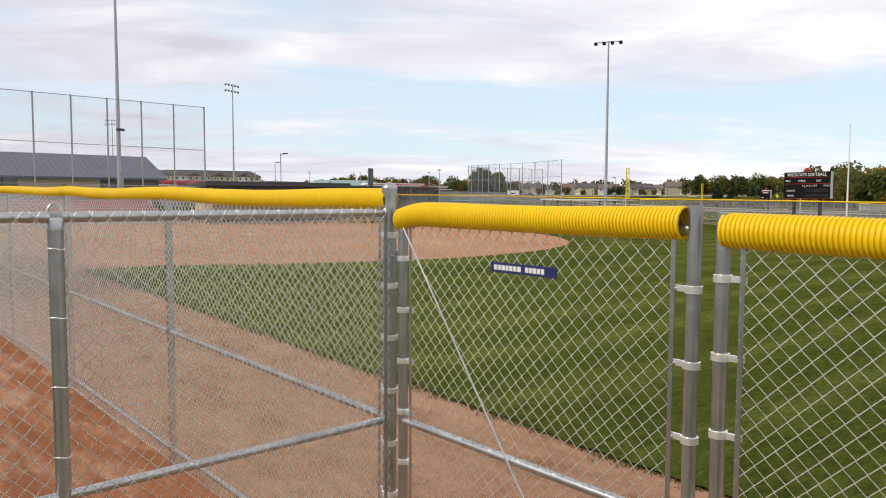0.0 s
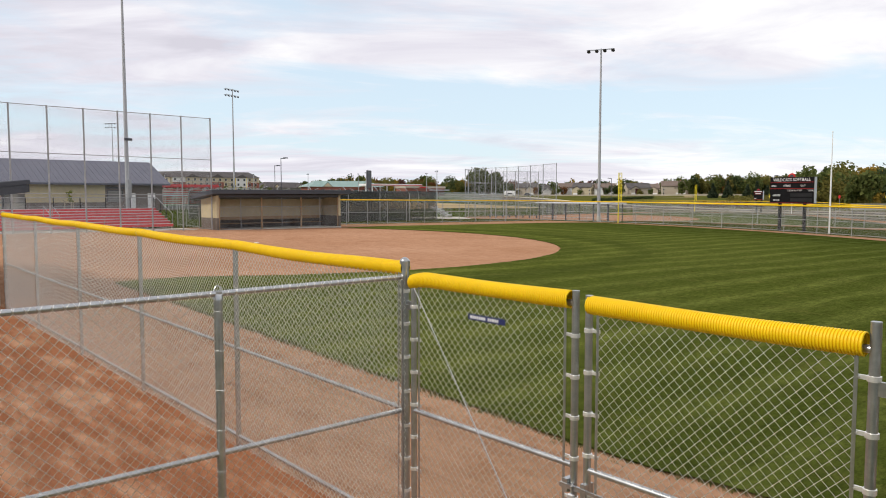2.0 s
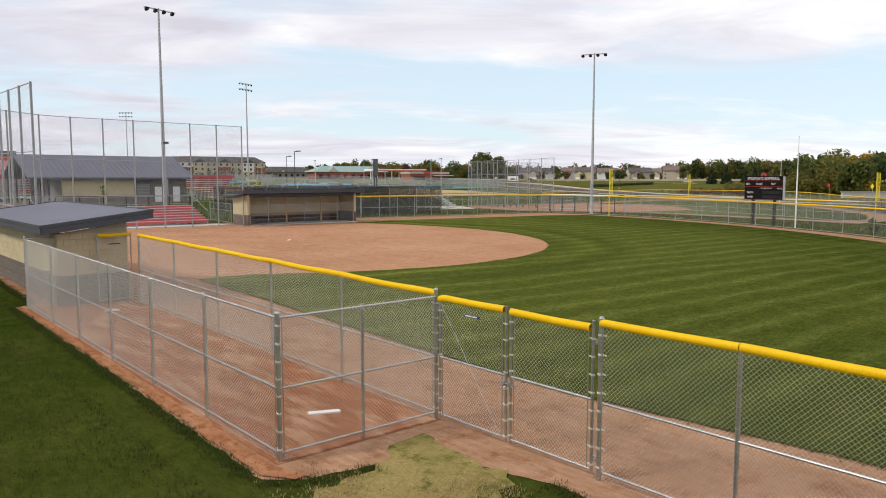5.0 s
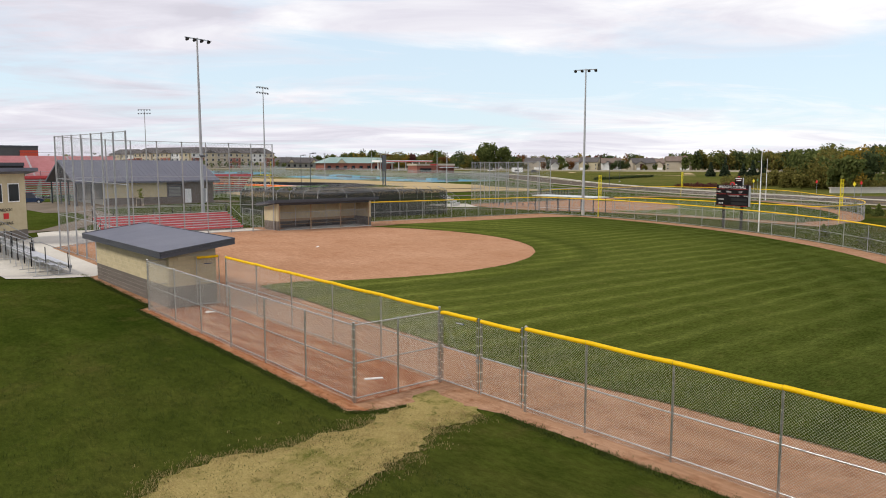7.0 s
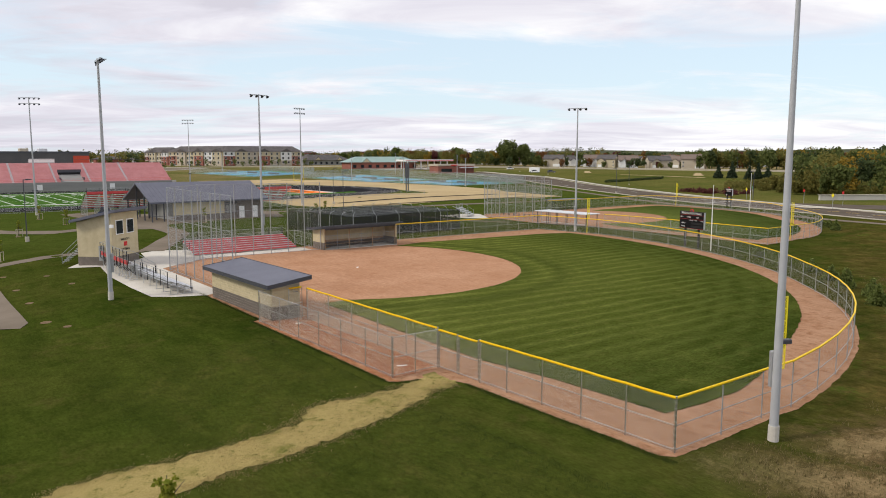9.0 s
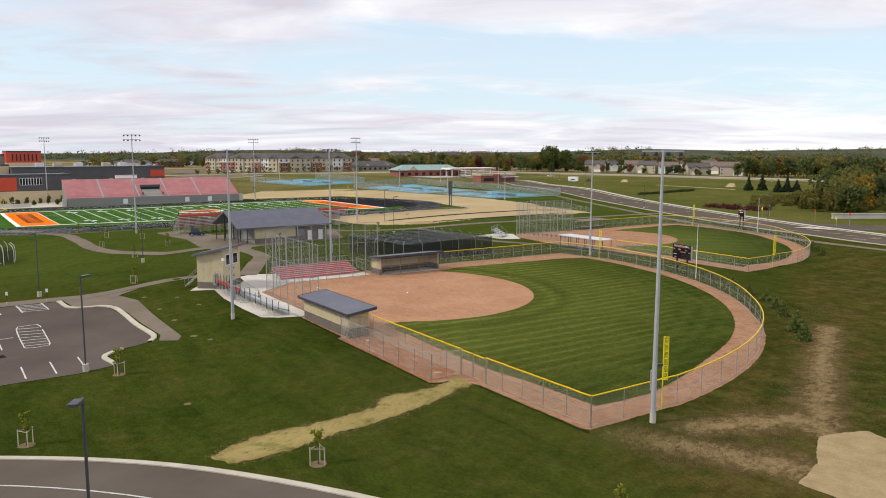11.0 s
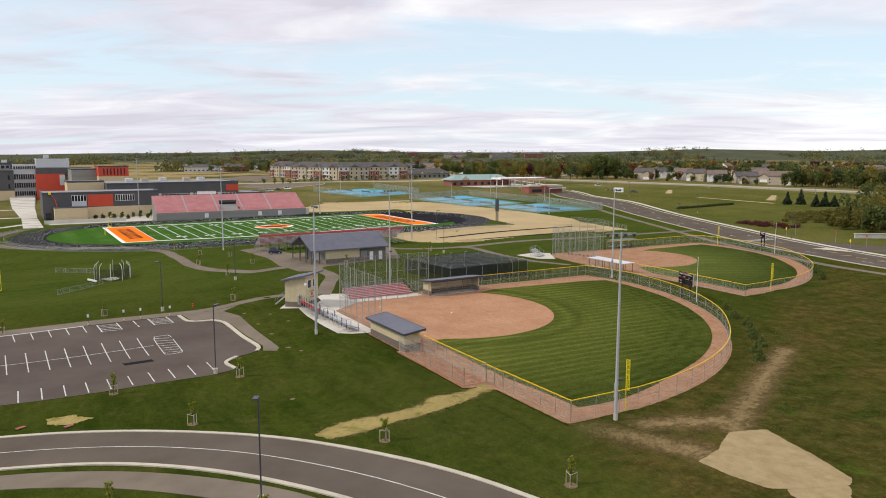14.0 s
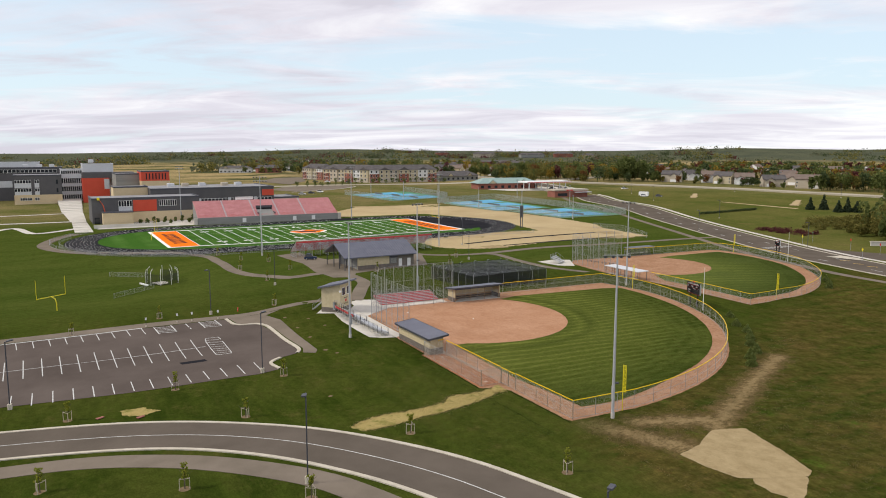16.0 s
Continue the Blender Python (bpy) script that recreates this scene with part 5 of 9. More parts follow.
# ---------------------------------------------------------------- bleachers
def bleacher(label, at, turn, length, rows, board, rail_h, tread=0.62, rise=0.2, base=0.25, group="bleachers", frames=None, posts_black=True, struts=False):
    """Rows of seat boards and foot boards on aluminium trestles. x along the rows, the highest row at the back, +y. Origin: front left, ground."""
    t = thing("bleacher", label, "bleacher", at, turn, group)
    for k in range(rows):
        y, z = k * tread, base + k * rise
        part("seat_board", Shape().slab(0, length, y, y + 0.26, z + 0.16, z + 0.20, 0.008), ALUMINIUM, t)
        if k:
            part("foot_board", Shape().slab(0, length, y - 0.34, y - 0.03, z - 0.19, z - 0.15, 0.008), ALUMINIUM, t)
        part("riser", Shape().box(0, length, y + 0.004, y + 0.014, z - 0.05, z + 0.155), board or ALUMINIUM, t, "red riser board" if board is RED_BOARD else "")
    n = frames or max(2, int(length / 1.8))
    top = base + (rows - 1) * rise
    for i in range(n + 1):
        x = 0.08 + (length - 0.16) * i / n
        tr = part("trestle", Shape().box(x - 0.03, x + 0.03, 0, (rows - 1) * tread + 0.3, 0.0, 0.05), ALUMINIUM, t)
        for k in range(rows):
            y, z = k * tread + 0.13, base + k * rise
            part("leg", Shape().box(x - 0.025, x + 0.025, y - 0.025, y + 0.025, 0.052, z + 0.16), ALUMINIUM, tr)
        part("brace", Shape().rod((x, 0.1, 0.08), (x, (rows - 1) * tread + 0.13, top), 0.02, 6), ALUMINIUM, tr)
    y = (rows - 1) * tread + 0.34
    part("back_rail", Shape().rod((0, y, top + rail_h), (length, y, top + rail_h), 0.022, 8), GALV_DULL, t)
    part("low_rail", Shape().rod((0, y, top + 0.35), (length, y, top + 0.35), 0.018, 8), GALV_DULL, t)
    for i in range(n + 1):
        x = 0.05 + (length - 0.1) * i / n
        part("rail_post", Shape().box(x - 0.03, x + 0.03, y - 0.03, y + 0.03, top - 0.4, top + rail_h), BLACK if posts_black else GALV_DULL, t, "black railing post" if posts_black else "")
        if struts:
            part("strut", Shape().rod((x, y, top - 0.38), (x, y - 0.62, top - 1.0), 0.035, 6), BLACK, t, "black steel strut")
            part("outrigger", Shape().rod((x, y - 0.1, 0.06), (x, y - 0.75, top - 0.75), 0.024, 6), ALUMINIUM, t)
    part("rail_mesh", lattice((0, y + 0.03, 0), (length, y + 0.03, 0), top + 0.1, top + rail_h), FAR_MESH, t, "chain-link infill")
    for x in (0, length):
        pts_ = [(x, y, top + rail_h), (x, y - 0.5, top + rail_h), (x, 0.1, base + 0.95), (x, 0.1, 0.1)]
        part("end_rail", Shape().pipe(pts_, 0.022, 8), GALV_DULL, t)
        for k in range(0, rows, 2):
            yy = k * tread + 0.2
            part("rail_post", Shape().box(x - 0.025, x + 0.025, yy - 0.025, yy + 0.025, base + k * rise, base + k * rise + 0.95), BLACK if posts_black else GALV_DULL, t)
    return t


rb = bleacher("red and aluminium bleacher with galvanised railings behind the backstop", (-54.4, 5.4, lz(-55, 12) - 0.05), 90, 13.6, 7, RED_BOARD, 1.05)
for k in range(7):
    part("aisle_step", Shape().slab(4.75, 5.85, k * 0.62 - 0.31, k * 0.62 - 0.02, 0.25 + k * 0.2 - 0.04, 0.25 + k * 0.2 + 0.06, 0.008), RED_BOARD, rb, "red aisle step")
for x in (4.7, 5.3):
    part("aisle_rail", Shape().pipe([(x, 0.2, 0.3), (x, 0.2, 1.25), (x, 1.0, 1.5), (x, 2.2, 1.9), (x, 2.2, 0.9)], 0.022, 8), GALV_DULL, rb)
part("front_rail", Shape().pipe([(8.3, -0.1, 0.3), (8.3, -0.1, 1.0), (8.5, -0.1, 1.1), (10.6, -0.1, 1.1), (10.8, -0.1, 1.0), (10.8, -0.1, 0.3)], 0.022, 8).rod((8.3, -0.1, 0.65), (10.8, -0.1, 0.65), 0.02, 8), GALV_DULL, rb)
bleacher("aluminium bleacher with a red top row and black railing posts", (-41.2, -3.1, lz(-46, -5)), 180, 9.8, 5, None, 1.25, rise=0.30, base=0.42, frames=8, struts=True)
bleacher("low aluminium bleacher with black railing posts", (-31.4, -3.1, lz(-36, -5)), 180, 9.6, 4, None, 1.05, rise=0.22, base=0.36)
part("red_panel", Shape().box(0.05, 9.75, 2.74, 2.77, 1.50, 1.95), RED_BOARD, bpy.data.objects["bleacher.001"], "red back panel")

sheet("bleacher_slab", [(-51.8, -5.8), (-45.5, -6.6), (-37.6, -6.75), (-31.9, -6.6), (-30.5, -5.0), (-29.6, -2.5), (-30.4, -0.9), (-46.8, -0.8), (-51.9, 6.0), (-52.0, 20.0), (-54.6, 20.0), (-62.0, 3.5), (-60.5, 1.0), (-56.5, 0.3), (-51.6, -4.0)], CONCRETE, "pale concrete apron behind the backstop and under the bleachers", "concrete apron", 0.03, 3.0)
sheet("tower_pad", [(-51.0, -4.6), (-54.2, -8.6), (-58.6, -5.2), (-56.0, -1.2)], CONCRETE, "concrete pad under the press box", "concrete pad", 0.035, 3.0)

# ---------------------------------------------------------------- backstop
def backstop(label, feet, h, rails):
    feet = [(x, y, lz(x, y)) for x, y in feet]
    t = thing("backstop", label, "backstop", feet[0], 0, "backstops")
    loc = [Vector(f) - Vector(feet[0]) for f in feet]
    for f in loc:
        part("post", Shape().rod((f.x, f.y, f.z - 0.3), (f.x, f.y, f.z + h), 0.057, 10), GALV_DULL, t, smooth=True)
    for a, b in zip(loc[:-1], loc[1:]):
        m, d = bay_frame(a, b)
        for z in rails:
            part("rail", Shape().rod((0, 0, z), (d, 0, z), 0.024, 6), GALV_DULL, t, smooth=True, at=m)
        part("net", lattice((0, 0.03, 0), (d, 0.03, 0), 0.02, h - 0.02), SCREEN_MESH, t, "chain-link backstop screen", at=m)
    return t


backstop("tall galvanised chain-link backstop behind home plate", even((-28.95, -0.35), (-45.3, -0.5), 7) + [(-48.3, 2.2), (-50.6, 4.7)] + even((-51.25, 7.0), (-51.2, 20.85), 6), 8.75, (0.12, 2.75, 5.5, 8.70))
# low fence between backstop and concession side
fence("low chain-link fence behind the red bleacher", [(-59.6, 21.4), (-57.2, 21.2), (-54.0, 21.0)], False, cap=False, h=1.9)

# ---------------------------------------------------------------- press box
pb = thing("press_box", "tan block press box tower with a slate-blue shed roof", "press box", (-51.7, -4.5, lz(-53, -3)), 131.5)
# x runs from the corner along the windowed face, y along the plain face
W1, W2 = 4.9, 4.2
ws = Shape()
ws.loft([[(0, 0, -0.4), (W1, 0, -0.4), (W1, W2, -0.4), (0, W2, -0.4)], [(0, 0, 5.75), (W1, 0, 5.75), (W1, W2, 4.75), (0, W2, 4.75)]])
wl_ = part("wall", ws, BLOCK_TAN, pb, "tan block walls")
part("grey_base", Shape().box(-0.015, W1 + 0.015, -0.015, W2 + 0.015, -0.4, 0.95), BLOCK_GREY, wl_, "dark grey block base")
rf = Shape().loft([[(-0.6, -0.9, 5.95), (W1 + 0.6, -0.9, 5.95), (W1 + 0.6, W2 + 0.5, 4.70), (-0.6, W2 + 0.5, 4.70)], [(-0.6, -0.9, 6.25), (W1 + 0.6, -0.9, 6.25), (W1 + 0.6, W2 + 0.5, 5.0), (-0.6, W2 + 0.5, 5.0)]])
part("roof", rf, ROOF_METAL, pb, "slate-blue metal shed roof")
for x0 in (0.75, 2.75):
    wd = part("window", Shape().box(x0, x0 + 1.35, -0.05, 0.03, 3.35, 4.95), WHITE, pb, "white-framed window")
    part("pane", Shape().box(x0 + 0.09, x0 + 1.26, -0.062, -0.052, 3.44, 4.86), GLASS, wd, "dark glass pane")
# lettering above and below a plain emblem
def lettering(text, parent, size, at, material, label, extrude=0.008, align="CENTER"):
    cu = bpy.data.curves.new("lettering", "FONT")
    cu.body, cu.size, cu.extrude, cu.align_x = text, size, extrude, align
    cu.resolution_u = 2
    tmp = bpy.data.objects.new("lettering", cu)
    scene.collection.objects.link(tmp)
    dg = bpy.context.evaluated_depsgraph_get()
    me = bpy.data.meshes.new_from_object(tmp.evaluated_get(dg))
    bpy.data.objects.remove(tmp)
    bpy.data.curves.remove(cu)
    me.materials.clear()
    me.materials.append(material)
    ob = new("lettering", me)
    ob.parent = parent
    ob.matrix_basis = at
    return tagged(ob, label)


FRONT = Matrix.Rotation(math.pi / 2, 4, "X")
lettering("WILDCAT", pb, 0.36, Matrix.Translation((2.4, -0.03, 2.62)) @ FRONT, BLACK, "dark wall lettering")
lettering("SOFTBALL", pb, 0.36, Matrix.Translation((2.4, -0.03, 1.50)) @ FRONT, BLACK, "dark wall lettering")
part("emblem", Shape().prism([(2.1, -0.03), (2.7, -0.03), (2.7, -0.012), (2.1, -0.012)], 1.98, 2.46), SIGN_RED, pb, "plain dark red emblem")
part("electric_box", Shape().slab(-0.28, -0.02, 1.0, 1.5, 0.6, 2.2, 0.02), GALV_DULL, pb, "grey electric cabinet")
stp = part("stair", Shape().pipe([(W1 * 0.1 + 0.05, W2 + 0.1, 1.96), (W1 * 0.1 + 0.05, W2 + 2.4, 0.02)], 0.04, 6), GALV_DULL, pb, "steel outside stair")
for k in range(9):
    part("tread", Shape().box(W1 * 0.1 + 0.0, W1 * 0.1 + 1.0, W2 + 0.1 + k * 0.26, W2 + 0.36 + k * 0.26, 2.0 - k * 0.22 - 0.04, 2.0 - k * 0.22), GALV_DULL, stp)
part("handrail", Shape().pipe([(0.5, W2 + 0.1, 3.0), (0.5, W2 + 2.4, 1.1), (0.5, W2 + 2.4, 0.1)], 0.025, 8).pipe([(1.5, W2 + 0.1, 3.0), (1.5, W2 + 2.4, 1.1), (1.5, W2 + 2.4, 0.1)], 0.025, 8), GALV_DULL, stp)
part("speaker", Shape().slab(-0.4, -0.05, -0.35, 0.05, 4.2, 4.55, 0.05), WHITE, pb, "small white loudspeaker")

# ---------------------------------------------------------------- light poles
def flood(n, r=0.0):
    """One floodlight: shallow drum, visor and glass, looking down and forward (-y)."""
    s = Shape()
    ax = Vector((0, -0.62, -0.78)).normalized()
    a = Vector((1, 0, 0))
    b = ax.cross(a)
    rings = []
    for dist, rad in ((-0.10, 0.06), (-0.06, 0.15), (0.03, 0.21), (0.09, 0.22)):
        c = ax * dist
        rings.append([tuple(c + (a * math.cos(2 * math.pi * i / 12) + b * math.sin(2 * math.pi * i / 12)) * rad) for i in range(12)])
    s.loft(rings)
    s.box(-0.21, 0.21, -0.34, -0.05, 0.085, 0.10)
    s.box(-0.03, 0.03, -0.03, 0.16, 0.02, 0.20)
    return s


FLOOD = flood(0).mesh("floodlight", FASCIA, False)


def light_pole(label, at, h, lamps, rows, turn, camera_arm=False, boxes=True):
    t = thing("light_pole", label, "light pole", at, turn, "sports light poles")
    part("pole", Shape().rod((0, 0, -0.3), (0, 0, h * 0.5), 0.20, 14, 0.15).rod((0, 0, h * 0.5), (0, 0, h), 0.15, 14, 0.09), POLE_GREY, t, smooth=True)
    part("footing", Shape().rod((0, 0, -0.3), (0, 0, 0.70), 0.235, 14), CONCRETE, t, "pale concrete footing")
    for k in range(rows):
        z = h - 0.12 - k * 1.15
        wd = 0.95 * (lamps - 1) + 0.3
        arm = part("crossarm", Shape().box(-wd / 2, wd / 2, -0.05, 0.05, z - 0.06, z + 0.06), GALV, t)
        for i in range(lamps):
            x = -wd / 2 + 0.15 + i * (wd - 0.3) / (lamps - 1)
            part("floodlight", FLOOD, None, arm, "dark grey floodlight", at=Matrix.Translation((x, -0.14, z - 0.16)))
    if boxes:
        part("control_cabinet", Shape().slab(-0.17, 0.17, -0.36, -0.14, 2.4, 4.0, 0.02), GALV_DULL, t, "grey control cabinet")
    if camera_arm:
        part("ballast_box", Shape().slab(-0.6, 0.6, -0.32, -0.10, 5.0, 5.25, 0.03), FASCIA, t)
    return t


def to_field(x, y, cx=-30, cy=28):
    """The turn that makes a pole's lamps look at the field's middle."""
    return math.degrees(math.atan2(cy - y, cx - x)) + 90


for x, y in ((18.0, 4.7), (-33.9, -9.4), (-63.25, 18.4), (-50.1, 68.7)):
    light_pole("tall galvanised sports light pole with rows of floodlights", (x, y, lz(x, y)), 20.4, 4, 1, to_field(x, y), False, True)
rp = bpy.data.objects["light_pole"]
part("camera_box", Shape().slab(-0.65, -0.1, -0.2, 0.05, 4.35, 4.55, 0.03).rod((-0.1, 0, 4.45), (0.0, 0, 4.45), 0.03, 8), FASCIA, rp, "grey ballast box on the pole")
ip = bpy.data.objects["light_pole.002"]
part("ballast_arm", Shape().slab(-0.33, 0.45, -0.30, -0.12, 7.45, 7.68, 0.05), FASCIA, ip, "dark ballast box on the pole")
for x, y in ((-136.9, 63.4), (-142.5, 4.0), (-237.0, 71.0), (-259.0, -1.0)):
    light_pole("tall galvanised stadium light pole with two rows of floodlights", (x, y, lz(x, y)), 24.5, 5, 2, to_field(x, y, -196, 35), True, True)

# ---------------------------------------------------------------- foul poles, flag pole, scoreboard
def foul_pole(label, at, h, turn):
    t = thing("foul_pole", label, "foul pole", at, turn, "foul poles")
    part("pole", Shape().rod((0, 0, -0.2), (0, 0, h), 0.05, 12), YELLOW_PAINT, t, smooth=True)
    wing = part("wing", Shape().box(0.34, 0.38, -0.02, 0.02, 2.4, h - 0.02), YELLOW_PAINT, t, "yellow mesh wing frame")
    for k in range(7):
        z = 2.45 + (h - 2.5) * k / 6
        part("wing_bar", Shape().box(0.04, 0.36, -0.02, 0.02, z - 0.025, z + 0.025), YELLOW_PAINT, wing)
    part("wing_mesh", lattice((0.05, 0, 0), (0.34, 0, 0), 2.45, h - 0.06), WING_MESH, wing, "yellow woven mesh")
    return t


foul_pole("yellow foul pole with a mesh wing at the right-field fence", (16.45, 7.65, lz(16.4, 7.6)), 5.95, 40)
foul_pole("yellow foul pole with a mesh wing at the left-field fence", (-46.0, 66.9, lz(-46, 67)), 5.75, 40)
foul_pole("yellow foul pole at the second field's near corner", (-23.4, 88.8, lz(-23.4, 88.8)), 5.9, 40)
foul_pole("yellow foul pole at the second field's far corner", (-80.3, 141.9, lz(-80.3, 141.9)), 5.9, 40)
fp = thing("flag_pole", "slim white flag pole behind the outfield fence", "flag pole", (-21.8, 63.9, lz(-21.8, 63.9)))
part("pole", Shape().rod((0, 0, -0.2), (0, 0, 5.6), 0.075, 12, 0.06).rod((0, 0, 5.6), (0, 0, 8.75), 0.045, 12, 0.03), WHITE, fp, smooth=True)
part("finial", Shape().turned((0, 0, 8.75), [(0.02, 0), (0.06, 0.04), (0.06, 0.09), (0.01, 0.13)], 10), WHITE, fp)
fp2 = copy_thing(fp, pose(-58.8, 140.0, lz(-58.8, 140)))
tagged(fp2, "slim white flag pole behind the second field")


def scoreboard(label, at, turn, w, h, leg, words):
    t = thing("scoreboard", label, "scoreboard", at, turn, "scoreboards")
    for x in (-w * 0.30, w * 0.26):
        part("leg", Shape().box(x - 0.11, x + 0.11, 0.06, 0.28, -0.3, leg + h * 0.9), BLACK, t, "black steel leg")
    part("cabinet", Shape().slab(-w / 2, w / 2, -0.12, 0.22, leg, leg + h, 0.02), SCREEN, t, "black scoreboard cabinet")
    for z in (leg + 0.02, leg + h * 0.56, leg + h * 0.80):
        part("trim", Shape().box(-w / 2 + 0.01, w / 2 - 0.01, -0.128, -0.122, z - 0.012, z + 0.012), SIGN_RED, t, "thin red trim line")
    part("side_cover", Shape().box(w / 2 + 0.002, w / 2 + 0.03, -0.10, 0.20, leg + 0.02, leg + h - 0.02), ALUMINIUM, t, "bare metal side cover")
    part("emblem", Shape().prism([(0.36 * math.cos(a) - 0.05, 0.36 * math.sin(a)) for a in (math.pi * i / 12 for i in range(13))], 0, 0.06), SIGN_RED, t, "plain round emblem on top", at=Matrix.Translation((0, 0.0, leg + h)) @ FRONT)
    part("emblem_face", Shape().prism([(0.22 * math.cos(a) - 0.05, 0.22 * math.sin(a) + 0.02) for a in (math.pi * i / 12 for i in range(13))], 0.062, 0.075), FASCIA, t, at=Matrix.Translation((0, 0.0, leg + h)) @ FRONT)
    if words:
        put = lambda s_, size, x, z, al="CENTER": lettering(s_, t, size, Matrix.Translation((x, -0.135, leg + z)) @ FRONT, WHITE, "white lettering", 0.004, al)
        put("WILDCATS SOFTBALL", 0.40, 0, h * 0.845)
        put("BALL", 0.25, -w * 0.40, h * 0.635)
        put("STRIKE", 0.25, -w * 0.10, h * 0.635)
        put("OUT", 0.25, w * 0.26, h * 0.635)
        put("1 2 3 4 5 6 7 8 9", 0.22, w * 0.07, h * 0.455)
        put("TOTAL", 0.20, w * 0.43, h * 0.455)
        put("GUESTS", 0.24, -w * 0.34, h * 0.27)
        put("HOME", 0.24, -w * 0.34, h * 0.08)
        for za in (0.25, 0.06):
            part("display_panel", Shape().box(-w * 0.02, w * 0.46, -0.127, -0.122, leg + h * za, leg + h * (za + 0.13)), BLACK, t, "dark digit panel")
    else:
        for xa, xb, za, zb in ((-0.42, 0.42, 0.85, 0.93), (-0.4, -0.2, 0.1, 0.18), (-0.3, 0.3, 0.62, 0.70)):
            part("bar", Shape().box(w * xa, w * xb, -0.14, -0.135, leg + h * za, leg + h * zb), WHITE, t, "white bar of lettering")
    return t


scoreboard("black and red softball scoreboard on two black legs", (-25.7, 65.25, lz(-25.7, 65.25)), -14, 4.65, 2.38, 2.62, True)
scoreboard("black scoreboard on two legs behind the second field", (-70.5, 150.5, lz(-70.5, 150.5)), -19, 2.5, 1.9, 2.7, False)


# ---------------------------------------------------------------- grass, straw and clods along the edges
def tufts(name, label, spots, material, seed, height, spread, blades, category="grass"):
    """Small clumps of bent blades; one mesh of stuff."""
    rng = random.Random(seed)
    s = Shape()
    z = land(np.array([p[0] for p in spots]), np.array([p[1] for p in spots]))
    for (x, y), z0 in zip(spots, z.tolist()):
        for _ in range(blades):
            a, b = rng.uniform(0, 6.283), rng.uniform(0, 6.283)
            q = spread * rng.random()
            bx, by = x + q * math.cos(b), y + q * math.sin(b)
            h, w = height * rng.uniform(0.5, 1.3), height * rng.uniform(0.07, 0.14)
            lean = h * rng.uniform(0.3, 1.3)
            cx, cy = math.cos(a), math.sin(a)
            k = len(s.v)
            s.v.extend(((bx - cy * w, by + cx * w, z0), (bx + cy * w, by - cx * w, z0), (bx + cx * lean * 0.4 + cy * w * 0.8, by + cy * lean * 0.4 - cx * w * 0.8, z0 + h * 0.75), (bx + cx * lean * 0.4 - cy * w * 0.8, by + cy * lean * 0.4 + cx * w * 0.8, z0 + h * 0.75), (bx + cx * lean, by + cy * lean, z0 + h)))
            s.f.extend(((k, k + 1, k + 2, k + 3), (k + 3, k + 2, k + 4)))
    return tagged(part(name, s, material), label, category, "", "stuff")


def along(line, n, width, seed, side=0.0):
    """Spots scattered about a line."""
    rng = random.Random(seed)
    seg = [(a, b, math.hypot(b[0] - a[0], b[1] - a[1])) for a, b in zip(line, line[1:])]
    tot = sum(q[2] for q in seg)
    out = []
    for a, b, d in seg:
        for _ in range(int(n * d / tot)):
            u, o = rng.random(), rng.gauss(side, width)
            out.append((a[0] + (b[0] - a[0]) * u - (b[1] - a[1]) / d * o, a[1] + (b[1] - a[1]) * u + (b[0] - a[0]) / d * o))
    return out


straw_left = [(1.3, -2.6), (1.7, -4.3), (1.75, -6.6), (1.2, -8.1), (1.5, -9.5), (2.7, -10.6), (3.1, -13.0), (2.9, -15.7), (2.3, -19.3), (3.1, -22.4), (4.6, -24.3)]
straw_right = [(3.0, -1.1), (3.0, -2.6), (3.9, -3.9), (4.9, -7.1), (5.6, -10.1), (5.9, -12.2), (5.9, -17.0), (6.6, -20.9), (6.3, -23.7)]
for side, line in enumerate((straw_left, straw_right)):
    k_ = 1 if side == 0 else -1
    tufts("straw_tufts", "dead straw-coloured grass fringing the worn strip", along(line, 1900, 0.30, 81 + side, 0.12 * k_), BLADE_STRAW, 83 + side, 0.05, 0.18, 7)
    tufts("straw_flecks", "scattered flecks of dead grass in the lawn", along(line, 420, 0.8, 85 + side, 0.7 * k_), BLADE_STRAW, 87 + side, 0.05, 0.12, 7)
    tufts("grass_tufts", "green grass growing into the worn strip", along(line, 700, 0.30, 89 + side, -0.10 * k_), BLADE_GREEN, 91 + side, 0.045, 0.20, 7)
clay_out = [(-31.0, -2.6), (-18.2, -2.85), (-17.75, -3.55), (-7.0, -3.65), (0.45, -3.80), (0.95, -3.3), (1.1, -2.2)]
clay_line = [(3.4, -0.66), (10.0, -0.72), (16.9, -0.80)]
tufts("grass_tufts", "green grass along the bullpen's clay edge", along(clay_out, 2300, 0.08, 93, -0.10), BLADE_GREEN, 94, 0.05, 0.14, 8)
tufts("grass_tufts", "green grass along the clay under the fence", along(clay_line, 1000, 0.10, 95, -0.08), BLADE_GREEN, 96, 0.05, 0.14, 8)
tufts("grass_tufts", "grass edge of the outfield along the warning track", along([(-20.3, 3.95), (-14.0, 3.75), (-6.0, 3.4), (0.0, 3.2), (6.0, 3.8), (13.0, 3.9)], 2400, 0.07, 97, 0.05), BLADE_TURF, 98, 0.05, 0.10, 7)
inner = random.Random(99)
tufts("lawn_blades", "longer blades standing in the mown lawn", [(inner.uniform(-12, 19), -4.6 - 12 * inner.random() ** 1.6) for _ in range(5500)], BLADE_GREEN, 100, 0.055, 0.20, 5)
